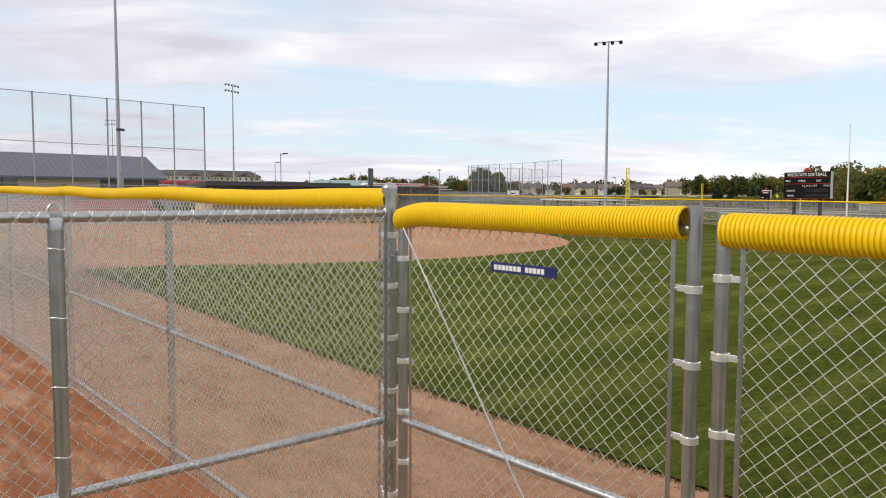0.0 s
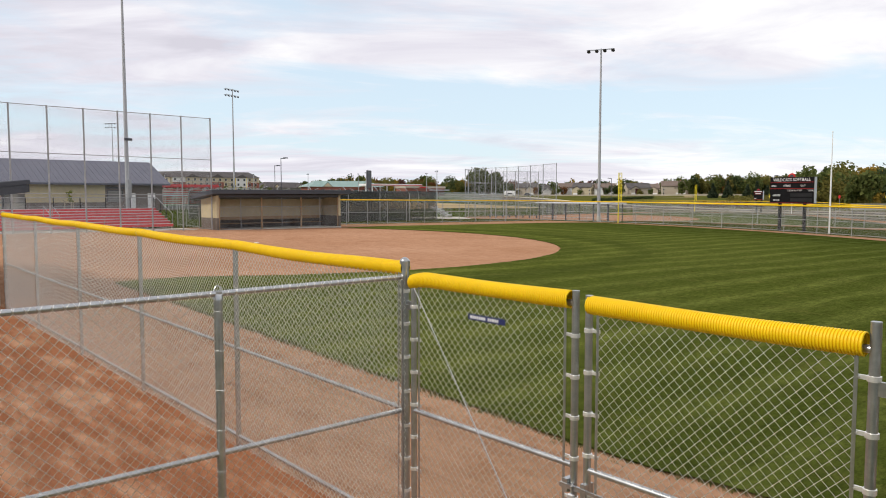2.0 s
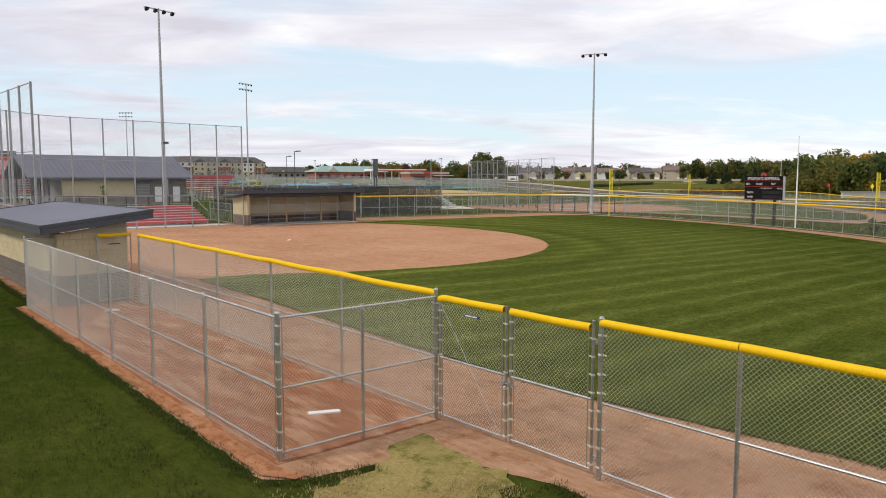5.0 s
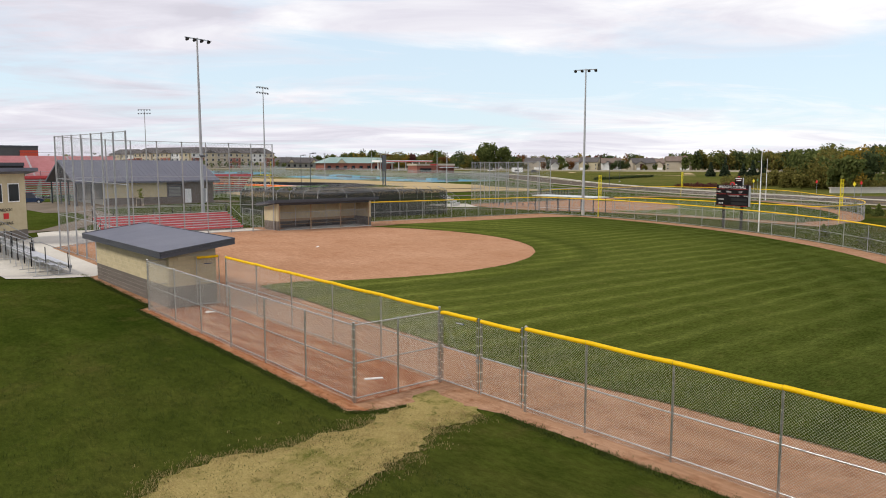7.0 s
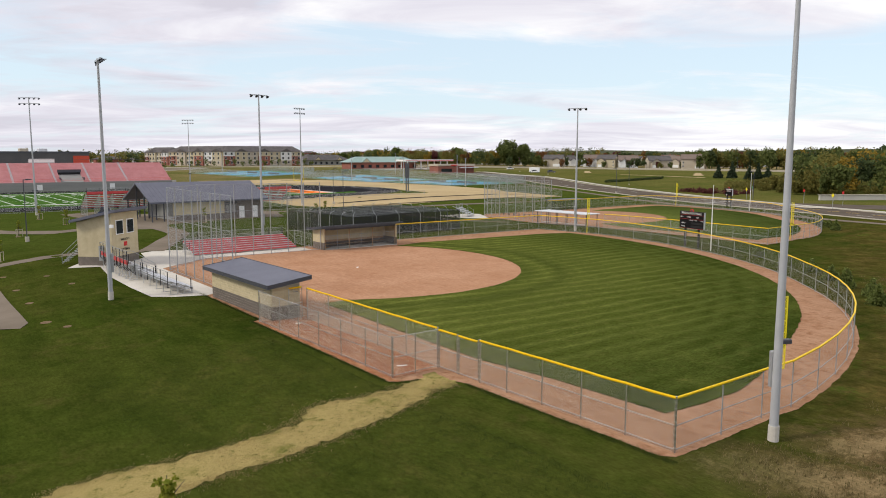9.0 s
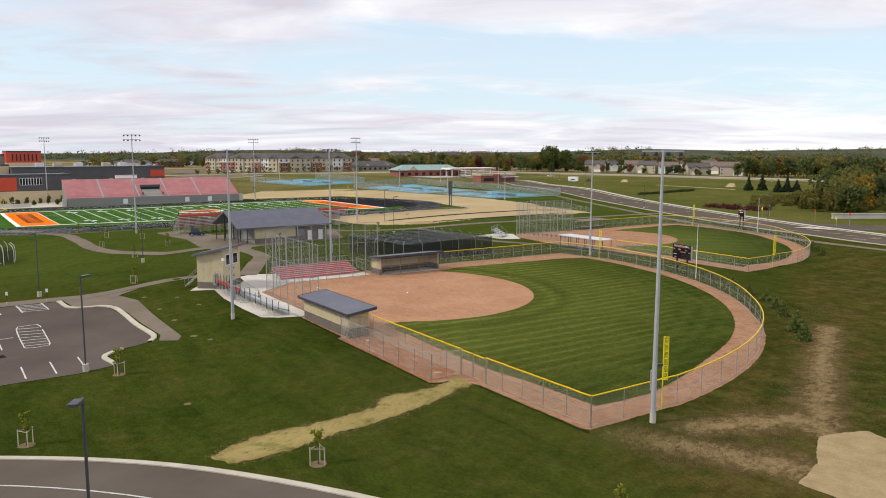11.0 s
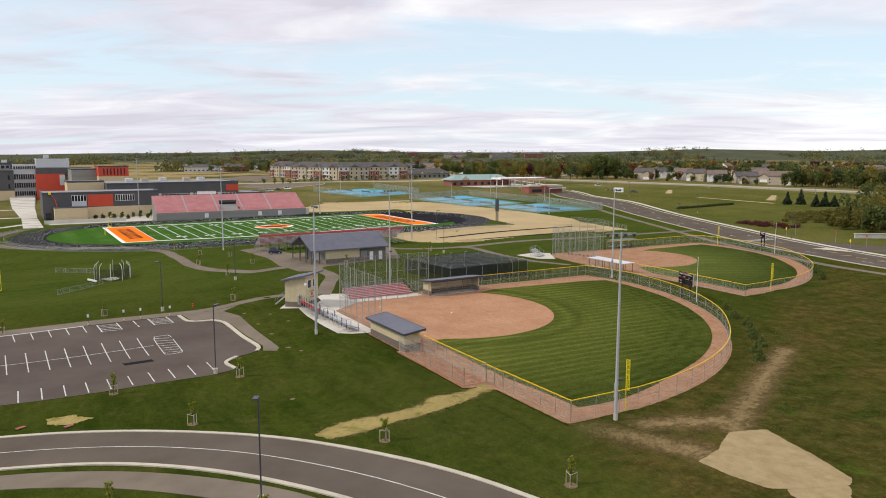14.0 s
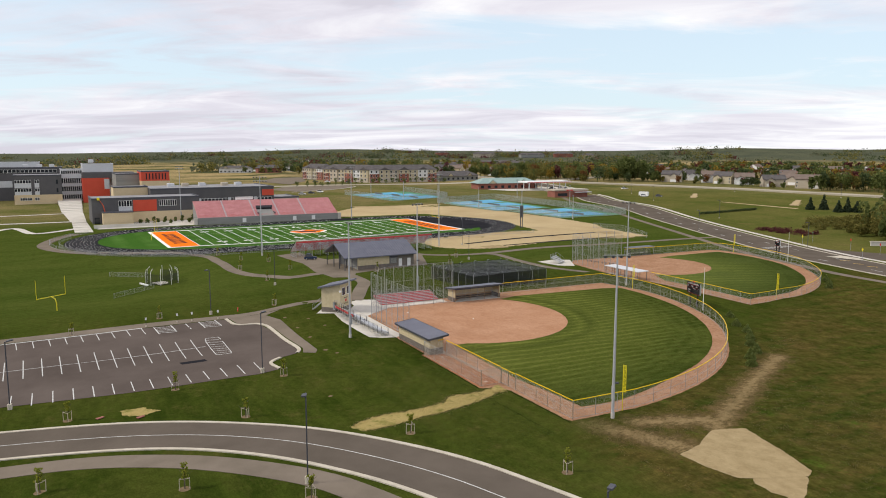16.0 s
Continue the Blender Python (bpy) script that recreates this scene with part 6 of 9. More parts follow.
tufts("straw_litter", "loose dead grass lying on the worn strip", [(1.9 + 1.6 * inner.random() + max(0, -y - 3) * 0.16, y) for y in [-1.2 - 14 * inner.random() for _ in range(2600)]], BLADE_STRAW, 101, 0.04, 0.16, 6)
meadow = along([(27.0, 12.0), (11.5, 40.0), (2.0, 60.0)], 700, 1.5, 102) + along([(18.5, 0.5), (27.0, 8.0)], 500, 2.0, 103) + [(18.8 + 26 * inner.random(), -1.5 + 40 * inner.random()) for _ in range(1800)]
meadow = [p for p in meadow if not (26.5 < p[0] < 43 and -0.5 < p[1] < 17) and math.hypot(p[0] + 46, p[1] - 7.6) > 63.6 and p[0] > -5]
tufts("meadow_stalks", "dry stalks and clumps in the meadow", meadow, BLADE_DRY, 104, 0.11, 0.45, 7)
tufts("clay_clods", "loose clods along the clay edge", along(clay_out, 260, 0.12, 105, 0.2) + along(clay_line, 200, 0.12, 106, 0.2), CLOD, 107, 0.03, 0.05, 3, "soil")

# ---------------------------------------------------------------- roads, paths, car park
road_line = spline([(-21.0, -110.0), (-17.5, -78.0), (-13.6, -61.7), (-10.2, -52.7), (-5.1, -43.9), (0.5, -37.0), (7.4, -30.4), (15.1, -24.9), (21.8, -21.3), (29.0, -18.6), (45.0, -13.5), (75.0, -5.0), (130.0, 10.0)], 2.0)
ribbon("road", road_line, -4.3, 4.3, ASPHALT, "brownish grey asphalt access road with a white centre line", "road", 0.05, 0.3, across=4)
ribbon("road_centre_line", road_line, -0.07, 0.07, LINE_WHITE, "white centre line", "road marking", 0.06, across=1)
ribbon("curb", road_line, 4.3, 4.85, CURB, "pale concrete curb and gutter", "curb", 0.13, 0.4, across=1)
ribbon("curb", road_line, -4.85, -4.3, CURB, "pale concrete curb and gutter", "curb", 0.13, 0.4, across=1)
walk_line = spline([(-11.0, -95.0), (-7.0, -75.0), (-4.4, -61.3), (-1.5, -53.2), (4.0, -45.2), (9.5, -38.9), (15.7, -33.3), (21.2, -30.2), (32.0, -26.2), (50.0, -21.0), (90.0, -12.0)], 2.0)
ribbon("footpath", walk_line, -1.75, 1.75, PATH_GREY, "grey asphalt footpath beside the road", "footpath", 0.05, 0.2, across=2)
for i_, (x, y) in enumerate(((-17.0, -50.6), (-14.2, -46.0))):
    g_ = thing("storm_drain", "rusty curb inlet in the gutter", "storm drain", (x, y, lz(x, y) + 0.13), -62)
    part("grate", Shape().slab(-0.5, 0.5, -0.25, 0.25, -0.05, 0.02, 0.01), BRICK_RED, g_, "rust-brown iron grate")

lot = [(-66.0, -110.0), (-64.9, -63.5), (-64.0, -40.0), (-63.2, -24.2), (-57.6, -23.7), (-56.7, -19.8), (-50.0, -18.7), (-34.5, -18.6), (-32.3, -19.6), (-31.2, -23.4), (-29.2, -24.8), (-25.3, -24.6), (-24.4, -28.0), (-26.6, -48.1), (-28.9, -62.2), (-33.0, -110.0)]
sheet("car_park", lot, ASPHALT_LOT, "empty dark grey asphalt car park with white bays", "car park", 0.04, 3.0)
lot_curb = spline([(-63.4, -24.4), (-58.2, -23.9), (-57.0, -22.0), (-56.6, -20.2), (-54.5, -18.9), (-50.0, -18.5), (-42.0, -18.5), (-34.6, -18.5), (-32.4, -19.5)], 0.8)
ribbon("curb", lot_curb, -0.30, 0.30, CURB, "pale concrete curb round the car park's corner", "curb", 0.16, 0.4, across=1)
ribbon("curb", spline([(-31.4, -22.6), (-30.4, -24.0), (-28.8, -24.9), (-25.4, -24.4)], 0.6), -0.28, 0.28, CURB, "short pale concrete curb at the car park's edge", "curb", 0.16, 0.4, across=1)
sheet("footpath", [(-70.0, -110.0), (-66.4, -110.0), (-65.3, -63.5), (-64.4, -40.0), (-63.7, -24.4), (-64.0, -17.2), (-63.6, -4.5), (-60.8, 0.4), (-63.0, 3.4), (-66.2, -4.0), (-66.6, -17.0), (-67.0, -24.5), (-68.0, -40.0), (-68.8, -63.5)], PATH_GREY, "grey footpath along the car park to the press box", "footpath", 0.03, 3.0)
sheet("footpath", [(-63.9, -23.8), (-58.3, -23.3), (-57.3, -20.8), (-55.6, -18.6), (-50.0, -17.9), (-34.5, -17.8), (-31.9, -18.6), (-30.2, -17.0), (-31.6, -16.2), (-55.8, -15.4), (-61.6, -16.8), (-63.6, -13.5)], PATH_GREY, "wide grey footpath round the car park's corner", "footpath", 0.035, 3.0)
marks = thing("bay_markings", "white painted parking bay lines", "bay markings", (0, 0, 0), 0, "", "structure")


def paint(x0, y0, x1, y1, w=0.10, parent=None, lift=0.05, name="line"):
    n = max(1, int(math.hypot(x1 - x0, y1 - y0) / 2.5))
    return ribbon(name, even((x0, y0), (x1, y1), n), -w, w, LINE_WHITE, "", "", lift, across=1, parent=parent or marks)


paint(-46.5, -100, -46.9, -31.6, 0.07)
for k in range(25):
    y = -33.25 - 2.65 * k
    paint(-52.2, y, -41.6, y + 0.1, 0.075)
    yn = -27.1 - 2.61 * k
    xe = -25.7 + (yn + 28.0) * 0.066
    paint(xe - 5.6, yn + 0.05, xe, yn - 0.05, 0.075)
for k in range(20):
    y = -40.2 - 2.61 * k
    paint(-64.1, y, -59.6, y + 0.25, 0.075)
paint(-64.2, -40.0, -65.4, -105.0, 0.2)
for y0, y1 in ((-38.0, -34.9), (-29.7, -26.6)):
    paint(-63.6, y0, -58.4, y0 + 0.3)
    paint(-63.6, y1, -58.4, y1 + 0.3)
    for j in range(5):
        x = -63.2 + j * 1.05
        paint(x, y0 + 0.1, x + 0.7, y1 + 0.1, 0.08)
paint(-63.5, -32.2, -58.6, -31.9)
oval = spline([(-41.0, -31.0), (-50.6, -30.9), (-51.5, -30.2), (-51.5, -29.0), (-50.6, -28.3), (-41.2, -28.4), (-40.4, -29.0), (-40.4, -30.3), (-41.0, -31.0)], 0.5)
ribbon("island_outline", oval, -0.07, 0.07, LINE_WHITE, "white outline of a painted island", "", 0.05, across=1, parent=marks)
for j in range(7):
    paint(-50.6 + j * 1.45, -30.9, -49.9 + j * 1.45, -28.4, 0.07)
sheet("tar_patch", [(-39.6, -37.2), (-38.2, -37.0), (-37.8, -33.0), (-39.2, -33.2)], TRACK, "dark square patch in the asphalt", "tar patch", 0.055, 3.0)


def lamp_post(label, at, turn, h=9.4, base=0.75):
    t = thing("street_lamp", label, "street lamp", at, turn, "car park lamps")
    part("footing", Shape().rod((0, 0, -0.3), (0, 0, base), 0.30, 16), CURB, t, "round pale concrete footing", True)
    part("pole", Shape().slab(-0.058, 0.058, -0.058, 0.058, base, h, 0.01), FASCIA, t, "dark square steel pole")
    part("arm", Shape().box(0.0, 0.7, -0.04, 0.04, h - 0.14, h - 0.04), FASCIA, t)
    part("head", Shape().slab(0.35, 1.15, -0.22, 0.22, h - 0.08, h + 0.08, 0.03), FASCIA, t, "flat dark lamp head")
    return t


for x, y, r in ((17.0, -33.9, -30), (-24.9, -27.3, 130), (-69.5, -26.1, -60), (-27.6, -61.0, 130), (47.6, -22.0, 120), (-93.0, -6.0, 60), (-105.7, 56.9, 60), (-135.7, 71.9, 60)):
    lamp_post("dark square lamp post on a round concrete footing", (x, y, lz(x, y)), r)
for x, y in ((-64.9, -39.2), (-65.4, -33.4), (-65.3, -30.6), (-64.6, -25.7)):
    t = thing("parking_sign", "small white parking sign on a dark post", "parking sign", (x, y, lz(x, y)), 90, "parking signs")
    part("post", Shape().rod((0, 0, -0.1), (0, 0, 1.5), 0.03, 8), BLACK, t)
    part("footing", Shape().rod((0, 0, -0.1), (0, 0, 0.35), 0.12, 12), CURB, t)
    part("panel", Shape().slab(-0.16, 0.16, -0.05, -0.035, 1.35, 1.85, 0.003), WHITE, t, "white sign panel")
hy = thing("fire_hydrant", "small red fire hydrant with a white cap", "fire hydrant", (-70.0, -20.5, lz(-70, -20.5)))
part("barrel", Shape().turned((0, 0, 0), [(0.16, 0), (0.16, 0.05), (0.11, 0.08), (0.11, 0.55), (0.15, 0.58), (0.13, 0.68), (0.03, 0.78)], 12), SIGN_RED, hy, smooth=True)
part("nozzle", Shape().rod((-0.2, 0, 0.42), (0.2, 0, 0.42), 0.05, 8), WHITE, hy)


# ---------------------------------------------------------------- trees
def crown_quads(rng, lobes, n, size):
    """Leaf clumps: small bent quads spread through lobes (centre, radius)."""
    s = Shape()
    tot = sum(r ** 2 for _, r in lobes)
    for c, r in lobes:
        for _ in range(max(3, int(n * r * r / tot))):
            d = Vector((rng.gauss(0, 1), rng.gauss(0, 1), rng.gauss(0, 0.85))).normalized()
            p = Vector(c) + d * r * (0.55 + 0.5 * rng.random() ** 0.6)
            a = d.orthogonal().normalized()
            q = Euler((rng.uniform(-.7, .7), rng.uniform(-.7, .7), rng.uniform(0, 6.28))).to_matrix()
            u, v = q @ a, q @ d.cross(a)
            k = size * rng.uniform(0.6, 1.3)
            w = d * k * 0.35
            i = len(s.v)
            s.v.extend((tuple(p - u * k - v * k * 0.6 - w), tuple(p + u * k * 0.5 - v * k), tuple(p + u * k + v * k * 0.6 - w), tuple(p - u * k * 0.6 + v * k), ))
            s.f.append((i, i + 1, i + 2, i + 3))
    return s


def limb_shape(rng, h, r, limbs):
    s = Shape()
    s.loft([[(rr * math.cos(6.283 * i / 8) + ox, rr * math.sin(6.283 * i / 8), z) for i in range(8)] for rr, z, ox in ((r * 1.5, -0.2, 0), (r, h * 0.08, 0), (r * 0.8, h * 0.35, r * 0.4), (r * 0.5, h * 0.6, r * 0.2), (r * 0.2, h * 0.85, r * 0.5))])
    for k in range(limbs):
        a = k * 2.4 + rng.random()
        z = h * (0.3 + 0.4 * k / limbs)
        l = h * 0.28 * (1.1 - 0.5 * k / limbs)
        s.rod((0, 0, z), (l * math.cos(a), l * math.sin(a), z + l * 0.8), r * 0.4, 6, r * 0.12)
    return s


TREES = {}


def tree(name, label, at, h, spread, leaf, seed, n=420, size=0.34, kind="round", group="trees"):
    """A trunk with limbs and a crown of many leaf clumps."""
    key = (round(h, 1), round(spread, 1), leaf.name, seed, kind)
    t = thing(name, label, "tree", at, seed * 47 % 360, group)
    if key not in TREES:
        rng = random.Random(seed)
        if kind == "spruce":
            lobes = []
            for k in range(16):
                z = h * (0.08 + 0.9 * k / 16)
                rr = spread * (1 - k / 16.5)
                for j in range(max(2, int(9 * (1 - k / 17)))):
                    a = j * 6.283 / max(2, int(9 * (1 - k / 17))) + k
                    lobes.append(((rr * 0.62 * math.cos(a), rr * 0.62 * math.sin(a), z), rr * 0.36 + 0.12))
        else:
            lobes = [((rng.uniform(-.55, .55) * spread, rng.uniform(-.55, .55) * spread, h * rng.uniform(0.42, 0.88)), spread * rng.uniform(0.28, 0.5)) for _ in range(11)]
            lobes.append(((0, 0, h * 0.62), spread * 0.6))
        TREES[key] = (limb_shape(rng, h, max(0.03, h * 0.018), 5).mesh("trunk", BARK, True), crown_quads(rng, lobes, n, size).mesh("crown", leaf))
    tr, cr = TREES[key]
    part("trunk", tr, None, t, "brown bark trunk")
    part("crown", cr, None, t)
    return t


def staked_tree(at, seed, leaf=None, h=2.9):
    t = tree("young_tree", "thin young tree held by three wooden stakes", at, h, 0.46, leaf or LEAF_LIME, seed, 170, 0.085, group="young trees")
    ring = Shape().turned((0, 0, 0), [(0.02, 0.02), (0.55, 0.03), (0.60, 0.0)], 18)
    part("mulch_ring", ring, MULCH_BROWN, t, "brown mulch ring")
    for k in range(3):
        a = k * 2.09 + 0.4
        x, y = 0.55 * math.cos(a), 0.55 * math.sin(a)
        part("stake", Shape().box(x - 0.03, x + 0.03, y - 0.03, y + 0.03, -0.1, 1.25), SIDING_BEIGE, t, "pale timber stake")
        b = a + 2.09
        part("crossbar", Shape().rod((x, y, 1.15), (0.55 * math.cos(b), 0.55 * math.sin(b), 1.15), 0.025, 6), SIDING_BEIGE, t)


for i_, (x, y) in enumerate(((-6.7, -34.3), (12.2, -44.9), (4.4, -57.5), (9.9, -19.0), (27.7, -9.8), (-18.6, -54.3), (-24.0, -40.2), (-21.8, -24.9), (20.2, -34.6), (-100.0, -6.0), (-118.0, -8.5), (-110.0, 3.0), (-128.0, 2.0), (-136.0, -4.0), (-150.0, -8.0), (-92.0, 21.0), (-98.0, 46.0), (-112.0, 56.0), (-66.0, -52.0), (-71.0, -36.0), (-68.5, -13.0))):
    staked_tree((x, y, lz(x, y)), 20 + i_ % 5, LEAF_LIME)
for i_, (x, y, h_) in enumerate(((-159.4, 291.5, 6.6), (-155.3, 296.4, 8.0), (-144.8, 292.7, 6.2), (-142.6, 296.6, 7.6), (-139.5, 299.4, 5.6))):
    tree("spruce_tree", "dark green spruce standing in the meadow", (x, y, lz(x, y)), h_, 2.3, NEEDLE, 40 + i_ % 3, 520, 0.42, "spruce", "spruce trees")
for i_, (x, y, h_) in enumerate(((-15.0, 64.0, 1.3), (-9.1, 58.9, 1.5), (-4.9, 56.7, 1.5), (-1.0, 52.8, 1.6), (2.0, 49.2, 2.1), (5.6, 46.2, 1.7), (7.6, 42.3, 1.9), (10.4, 39.2, 2.0), (-34.0, 121.9, 1.7), (-27.3, 113.5, 2.0), (-30.5, 118.0, 1.5))):
    tree("spruce_shrub", "small dark spruce shrub in the meadow by the fence", (x, y, lz(x, y)), h_, 0.88, SHRUB, 50 + i_ % 3, 900, 0.11, "spruce", "young spruces")


def woods(name, label, spots, leaf, per, size, seed):
    """Far trees: one mesh of stuff, each tree a trunk and lobes of leaf clumps."""
    rng = random.Random(seed)
    s = Shape()
    for x, y, h, r in spots:
        z = lz(x, y)
        lobes = [((x + rng.uniform(-.6, .6) * r, y + rng.uniform(-.6, .6) * r, z + h * rng.uniform(0.22, 0.86)), r * rng.uniform(0.3, 0.55)) for _ in range(9)]
        lobes.append(((x, y, z + h * 0.55), r * 0.7))
        c = crown_quads(rng, lobes, per, size * (0.7 + h / 30))
        s.add(c.v, c.f)
        s.rod((x, y, z - 0.5), (x, y, z + h * 0.5), h * 0.02, 5, h * 0.01)
    return tagged(part(name, s, leaf), label, "trees", "", "stuff")


rng = random.Random(5)


def scatter(n, box, hs, keep=lambda x, y: True):
    out = []
    tries = 0
    while len(out) < n and tries < n * 30:
        tries += 1
        x, y = rng.uniform(box[0], box[1]), rng.uniform(box[2], box[3])
        if keep(x, y):
            h = rng.uniform(*hs)
            out.append((x, y, h, h * rng.uniform(0.32, 0.48)))
    return out


ROAD_FAR = spline([(-900, 250), (-640, 300), (-450, 352), (-330, 398), (-235, 404), (-150, 407), (0, 420), (200, 450)], 12)
off_road = lambda x, y, d=17: all((x - a) ** 2 + (y - b) ** 2 > d * d for a, b in ROAD_FAR)
right_wood = lambda x, y: x > -142 and y > 206 + max(0, -80 - x) * 2.1 + max(0, x + 75) * 0.55 and off_road(x, y, 20)
beyond = lambda x, y: y > 440 + (x + 330) * 0.03 and off_road(x, y, 20) and not (-455 < x < -272 and y < 492)
mid_line = lambda x, y: (y > 190 or noise.noise((x * 0.006, y * 0.006, 5)) > 0.30) and off_road(x, y, 24) and not (-540 < x < -440 and 100 < y < 262) and not (-420 < x < -340 and 190 < y < 330)
mixes = ((LEAF_GREEN, 0.36, "green"), (LEAF_DARK, 0.18, "dark green"), (LEAF_OLIVE, 0.25, "olive"), (LEAF_RUST, 0.08, "rust-coloured"), (LEAF_MAROON, 0.06, "maroon"), (LEAF_GOLD, 0.07, "yellowing"))
for leaf, share, word in mixes:
    k_ = LEAF_GOLD if leaf is LEAF_GOLD else LEAF_OLIVE if leaf in (LEAF_MAROON, LEAF_RUST) else LEAF_DARK if leaf is LEAF_DARK else LEAF_GREEN
    woods("near_woodland", f"{word} broad-leaved trees of the wood by the road junction", scatter(int(300 * share), (-142, 130, 205, 470), (8.5, 14.5), right_wood), k_, 430, 0.45, 61)
    woods("village_trees", f"{word} autumn trees among the houses", scatter(int(1050 * share), (-760, 160, 440, 1000), (8, 15), beyond), leaf, 130, 0.95, 62)
    woods("roadside_trees", f"{word} trees along the far side of the highway", scatter(int(190 * share), (-660, 60, 430, 520), (9, 16), beyond), leaf, 360, 0.50, 71)
    woods("roadside_wood", f"{word} tall trees of the dense wood beyond the highway", scatter(int(170 * share), (-268, 130, 430, 530), (9.5, 15.5), beyond), LEAF_GREEN if leaf is LEAF_MAROON else LEAF_OLIVE if leaf is LEAF_GOLD else leaf, 430, 0.53, 74)
    woods("shop_trees", f"{word} trees behind the shops and the lodge", scatter(int(110 * share), (-700, -430, 300, 420), (9, 16), lambda x, y: y > 0.55 * (-x) + 40 and off_road(x, y, 22)), leaf, 420, 0.42, 72)
    woods("tree_belt", f"{word} trees of the far belt behind the flats", scatter(int(320 * share), (-1150, -560, -320, 640), (8, 16), mid_line), leaf if leaf is not LEAF_RUST else LEAF_OLIVE, 190, 0.6, 63)
    # LEAF_FAR brings the painted haze to most of these hill trees
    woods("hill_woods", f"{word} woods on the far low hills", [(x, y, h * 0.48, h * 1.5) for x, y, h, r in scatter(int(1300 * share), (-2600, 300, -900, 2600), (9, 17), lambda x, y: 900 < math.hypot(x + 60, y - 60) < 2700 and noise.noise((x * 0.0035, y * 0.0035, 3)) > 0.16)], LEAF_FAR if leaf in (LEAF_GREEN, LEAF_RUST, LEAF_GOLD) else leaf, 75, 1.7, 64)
woods("tree_row", "tall trees standing behind the tennis courts", [(-445, 425, 25, 11), (-434, 436, 22, 9), (-457, 438, 22, 9), (-520, 360, 17, 7), (-530, 345, 15, 6), (-480, 400, 16, 7), (-560, 330, 11, 5), (-575, 352, 12, 6), (-420, 438, 10, 4), (-590, 300, 10, 5)], LEAF_GREEN, 1500, 0.5, 65)
for leaf, n_, word in ((LEAF_GREEN, 9, "green"), (LEAF_OLIVE, 8, "olive"), (LEAF_DARK, 7, "dark green"), (LEAF_RUST, 3, "rust-coloured"), (LEAF_MAROON, 2, "maroon")):
    woods("garden_trees", f"{word} garden trees before the village houses", scatter(n_, (-460, -285, 436, 486), (5.0, 9.5), lambda x, y: y < 455 + (-300 - x) * 0.25 and off_road(x, y, 20)), leaf, 420, 0.36, 73)
woods("yellowing_thicket", "yellow-green thicket at the wood's edge", [(-112, 246, 3.6, 2.8), (-106, 243, 5.0, 3.4), (-100, 240, 7.0, 4.4), (-85, 232, 12, 7), (-92, 236, 9.5, 5.4), (-118, 252, 3.0, 2.4), (-84, 228, 8.5, 5), (-78, 222, 7, 4.5), (-96, 230, 5, 3.4), (-88, 222, 4.6, 3.2)], LEAF_OLIVE, 1100, 0.32, 66)
woods("low_scrub", "rust-red scrub in the meadow hollow", [(x, y, h * 0.12, h * 0.24) for x, y, h, r in scatter(26, (-120, -100, 203, 213), (6, 10))], LEAF_MAROON, 160, 0.22, 67)
woods("low_scrub", "green scrub in front of the wood", [(x, y, h * 0.22, h * 0.26) for x, y, h, r in scatter(60, (-128, -70, 228, 262), (6, 12), lambda x, y: y > 205 + abs(x + 75) * 0.45)], LEAF_OLIVE, 220, 0.28, 69)
woods("hedge_row", "dark low hedge in the meadow", [(-175 + i * 0.05, 230 + i * 1.25, 1.1, 1.0) for i in range(31)], LEAF_DARK, 120, 0.2, 70)
woods("school_planting", "young trees and shrubs beside the school terrace", [(-258 + 2.5 * (i % 3), -18 + i * 2.4, 2.0 + (i * 37 % 5) * 0.4, 0.9) for i in range(10)] + [(-470 + (i * 17 % 9), 118 + i * 6, 4.5 + i % 3, 1.8) for i in range(22)], LEAF_GREEN, 60, 0.45, 68)

# ---------------------------------------------------------------- second softball field
H2, M2 = (-78.4, 87.0), (-73.7, 100.0)
arc2 = [(-21.0, 77.4), (-21.6, 84.0)] + arc(H2[0], H2[1], 55.2, 4, 92, 30) + [(-86.0, 142.0), (-88.5, 139.0)]
sheet("warning_track", arc2 + [(-90.8, 105.0), (-92.5, 86.0), (-88.0, 81.5), (-66.0, 78.6), (-50.0, 77.9)], CLAY_EDGE, "reddish clay of the second field", "warning track", 0.03, 4.0, edge=0.1, seed=11)
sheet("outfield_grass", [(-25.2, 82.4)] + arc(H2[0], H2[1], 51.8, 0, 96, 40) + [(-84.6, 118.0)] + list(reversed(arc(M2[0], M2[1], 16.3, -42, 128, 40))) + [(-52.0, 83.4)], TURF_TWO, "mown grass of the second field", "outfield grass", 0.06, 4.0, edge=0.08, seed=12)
fence("chain-link fence with yellow tube along the second field", even((-21.0, 77.4), (-52.0, 78.5), 11), False)
keep2 = [arc2[0]]
for p in spline(arc2, 2.5):
    if math.hypot(p[0] - keep2[-1][0], p[1] - keep2[-1][1]) >= 2.7:
        keep2.append(p)
fence("curving chain-link fence with yellow tube round the second field", keep2, False)
fence("chain-link fence with yellow tube on the second field's far side", even((-88.5, 139.0), (-90.8, 105.0), 12), False)
backstop("tall galvanised chain-link backstop of the second field", even((-66.0, 79.6), (-89.6, 83.4), 8) + [(-92.2, 86.6)] + even((-92.2, 89.2), (-91.2, 104.0), 5), 8.4, (0.12, 3.05, 6.0, 8.3))


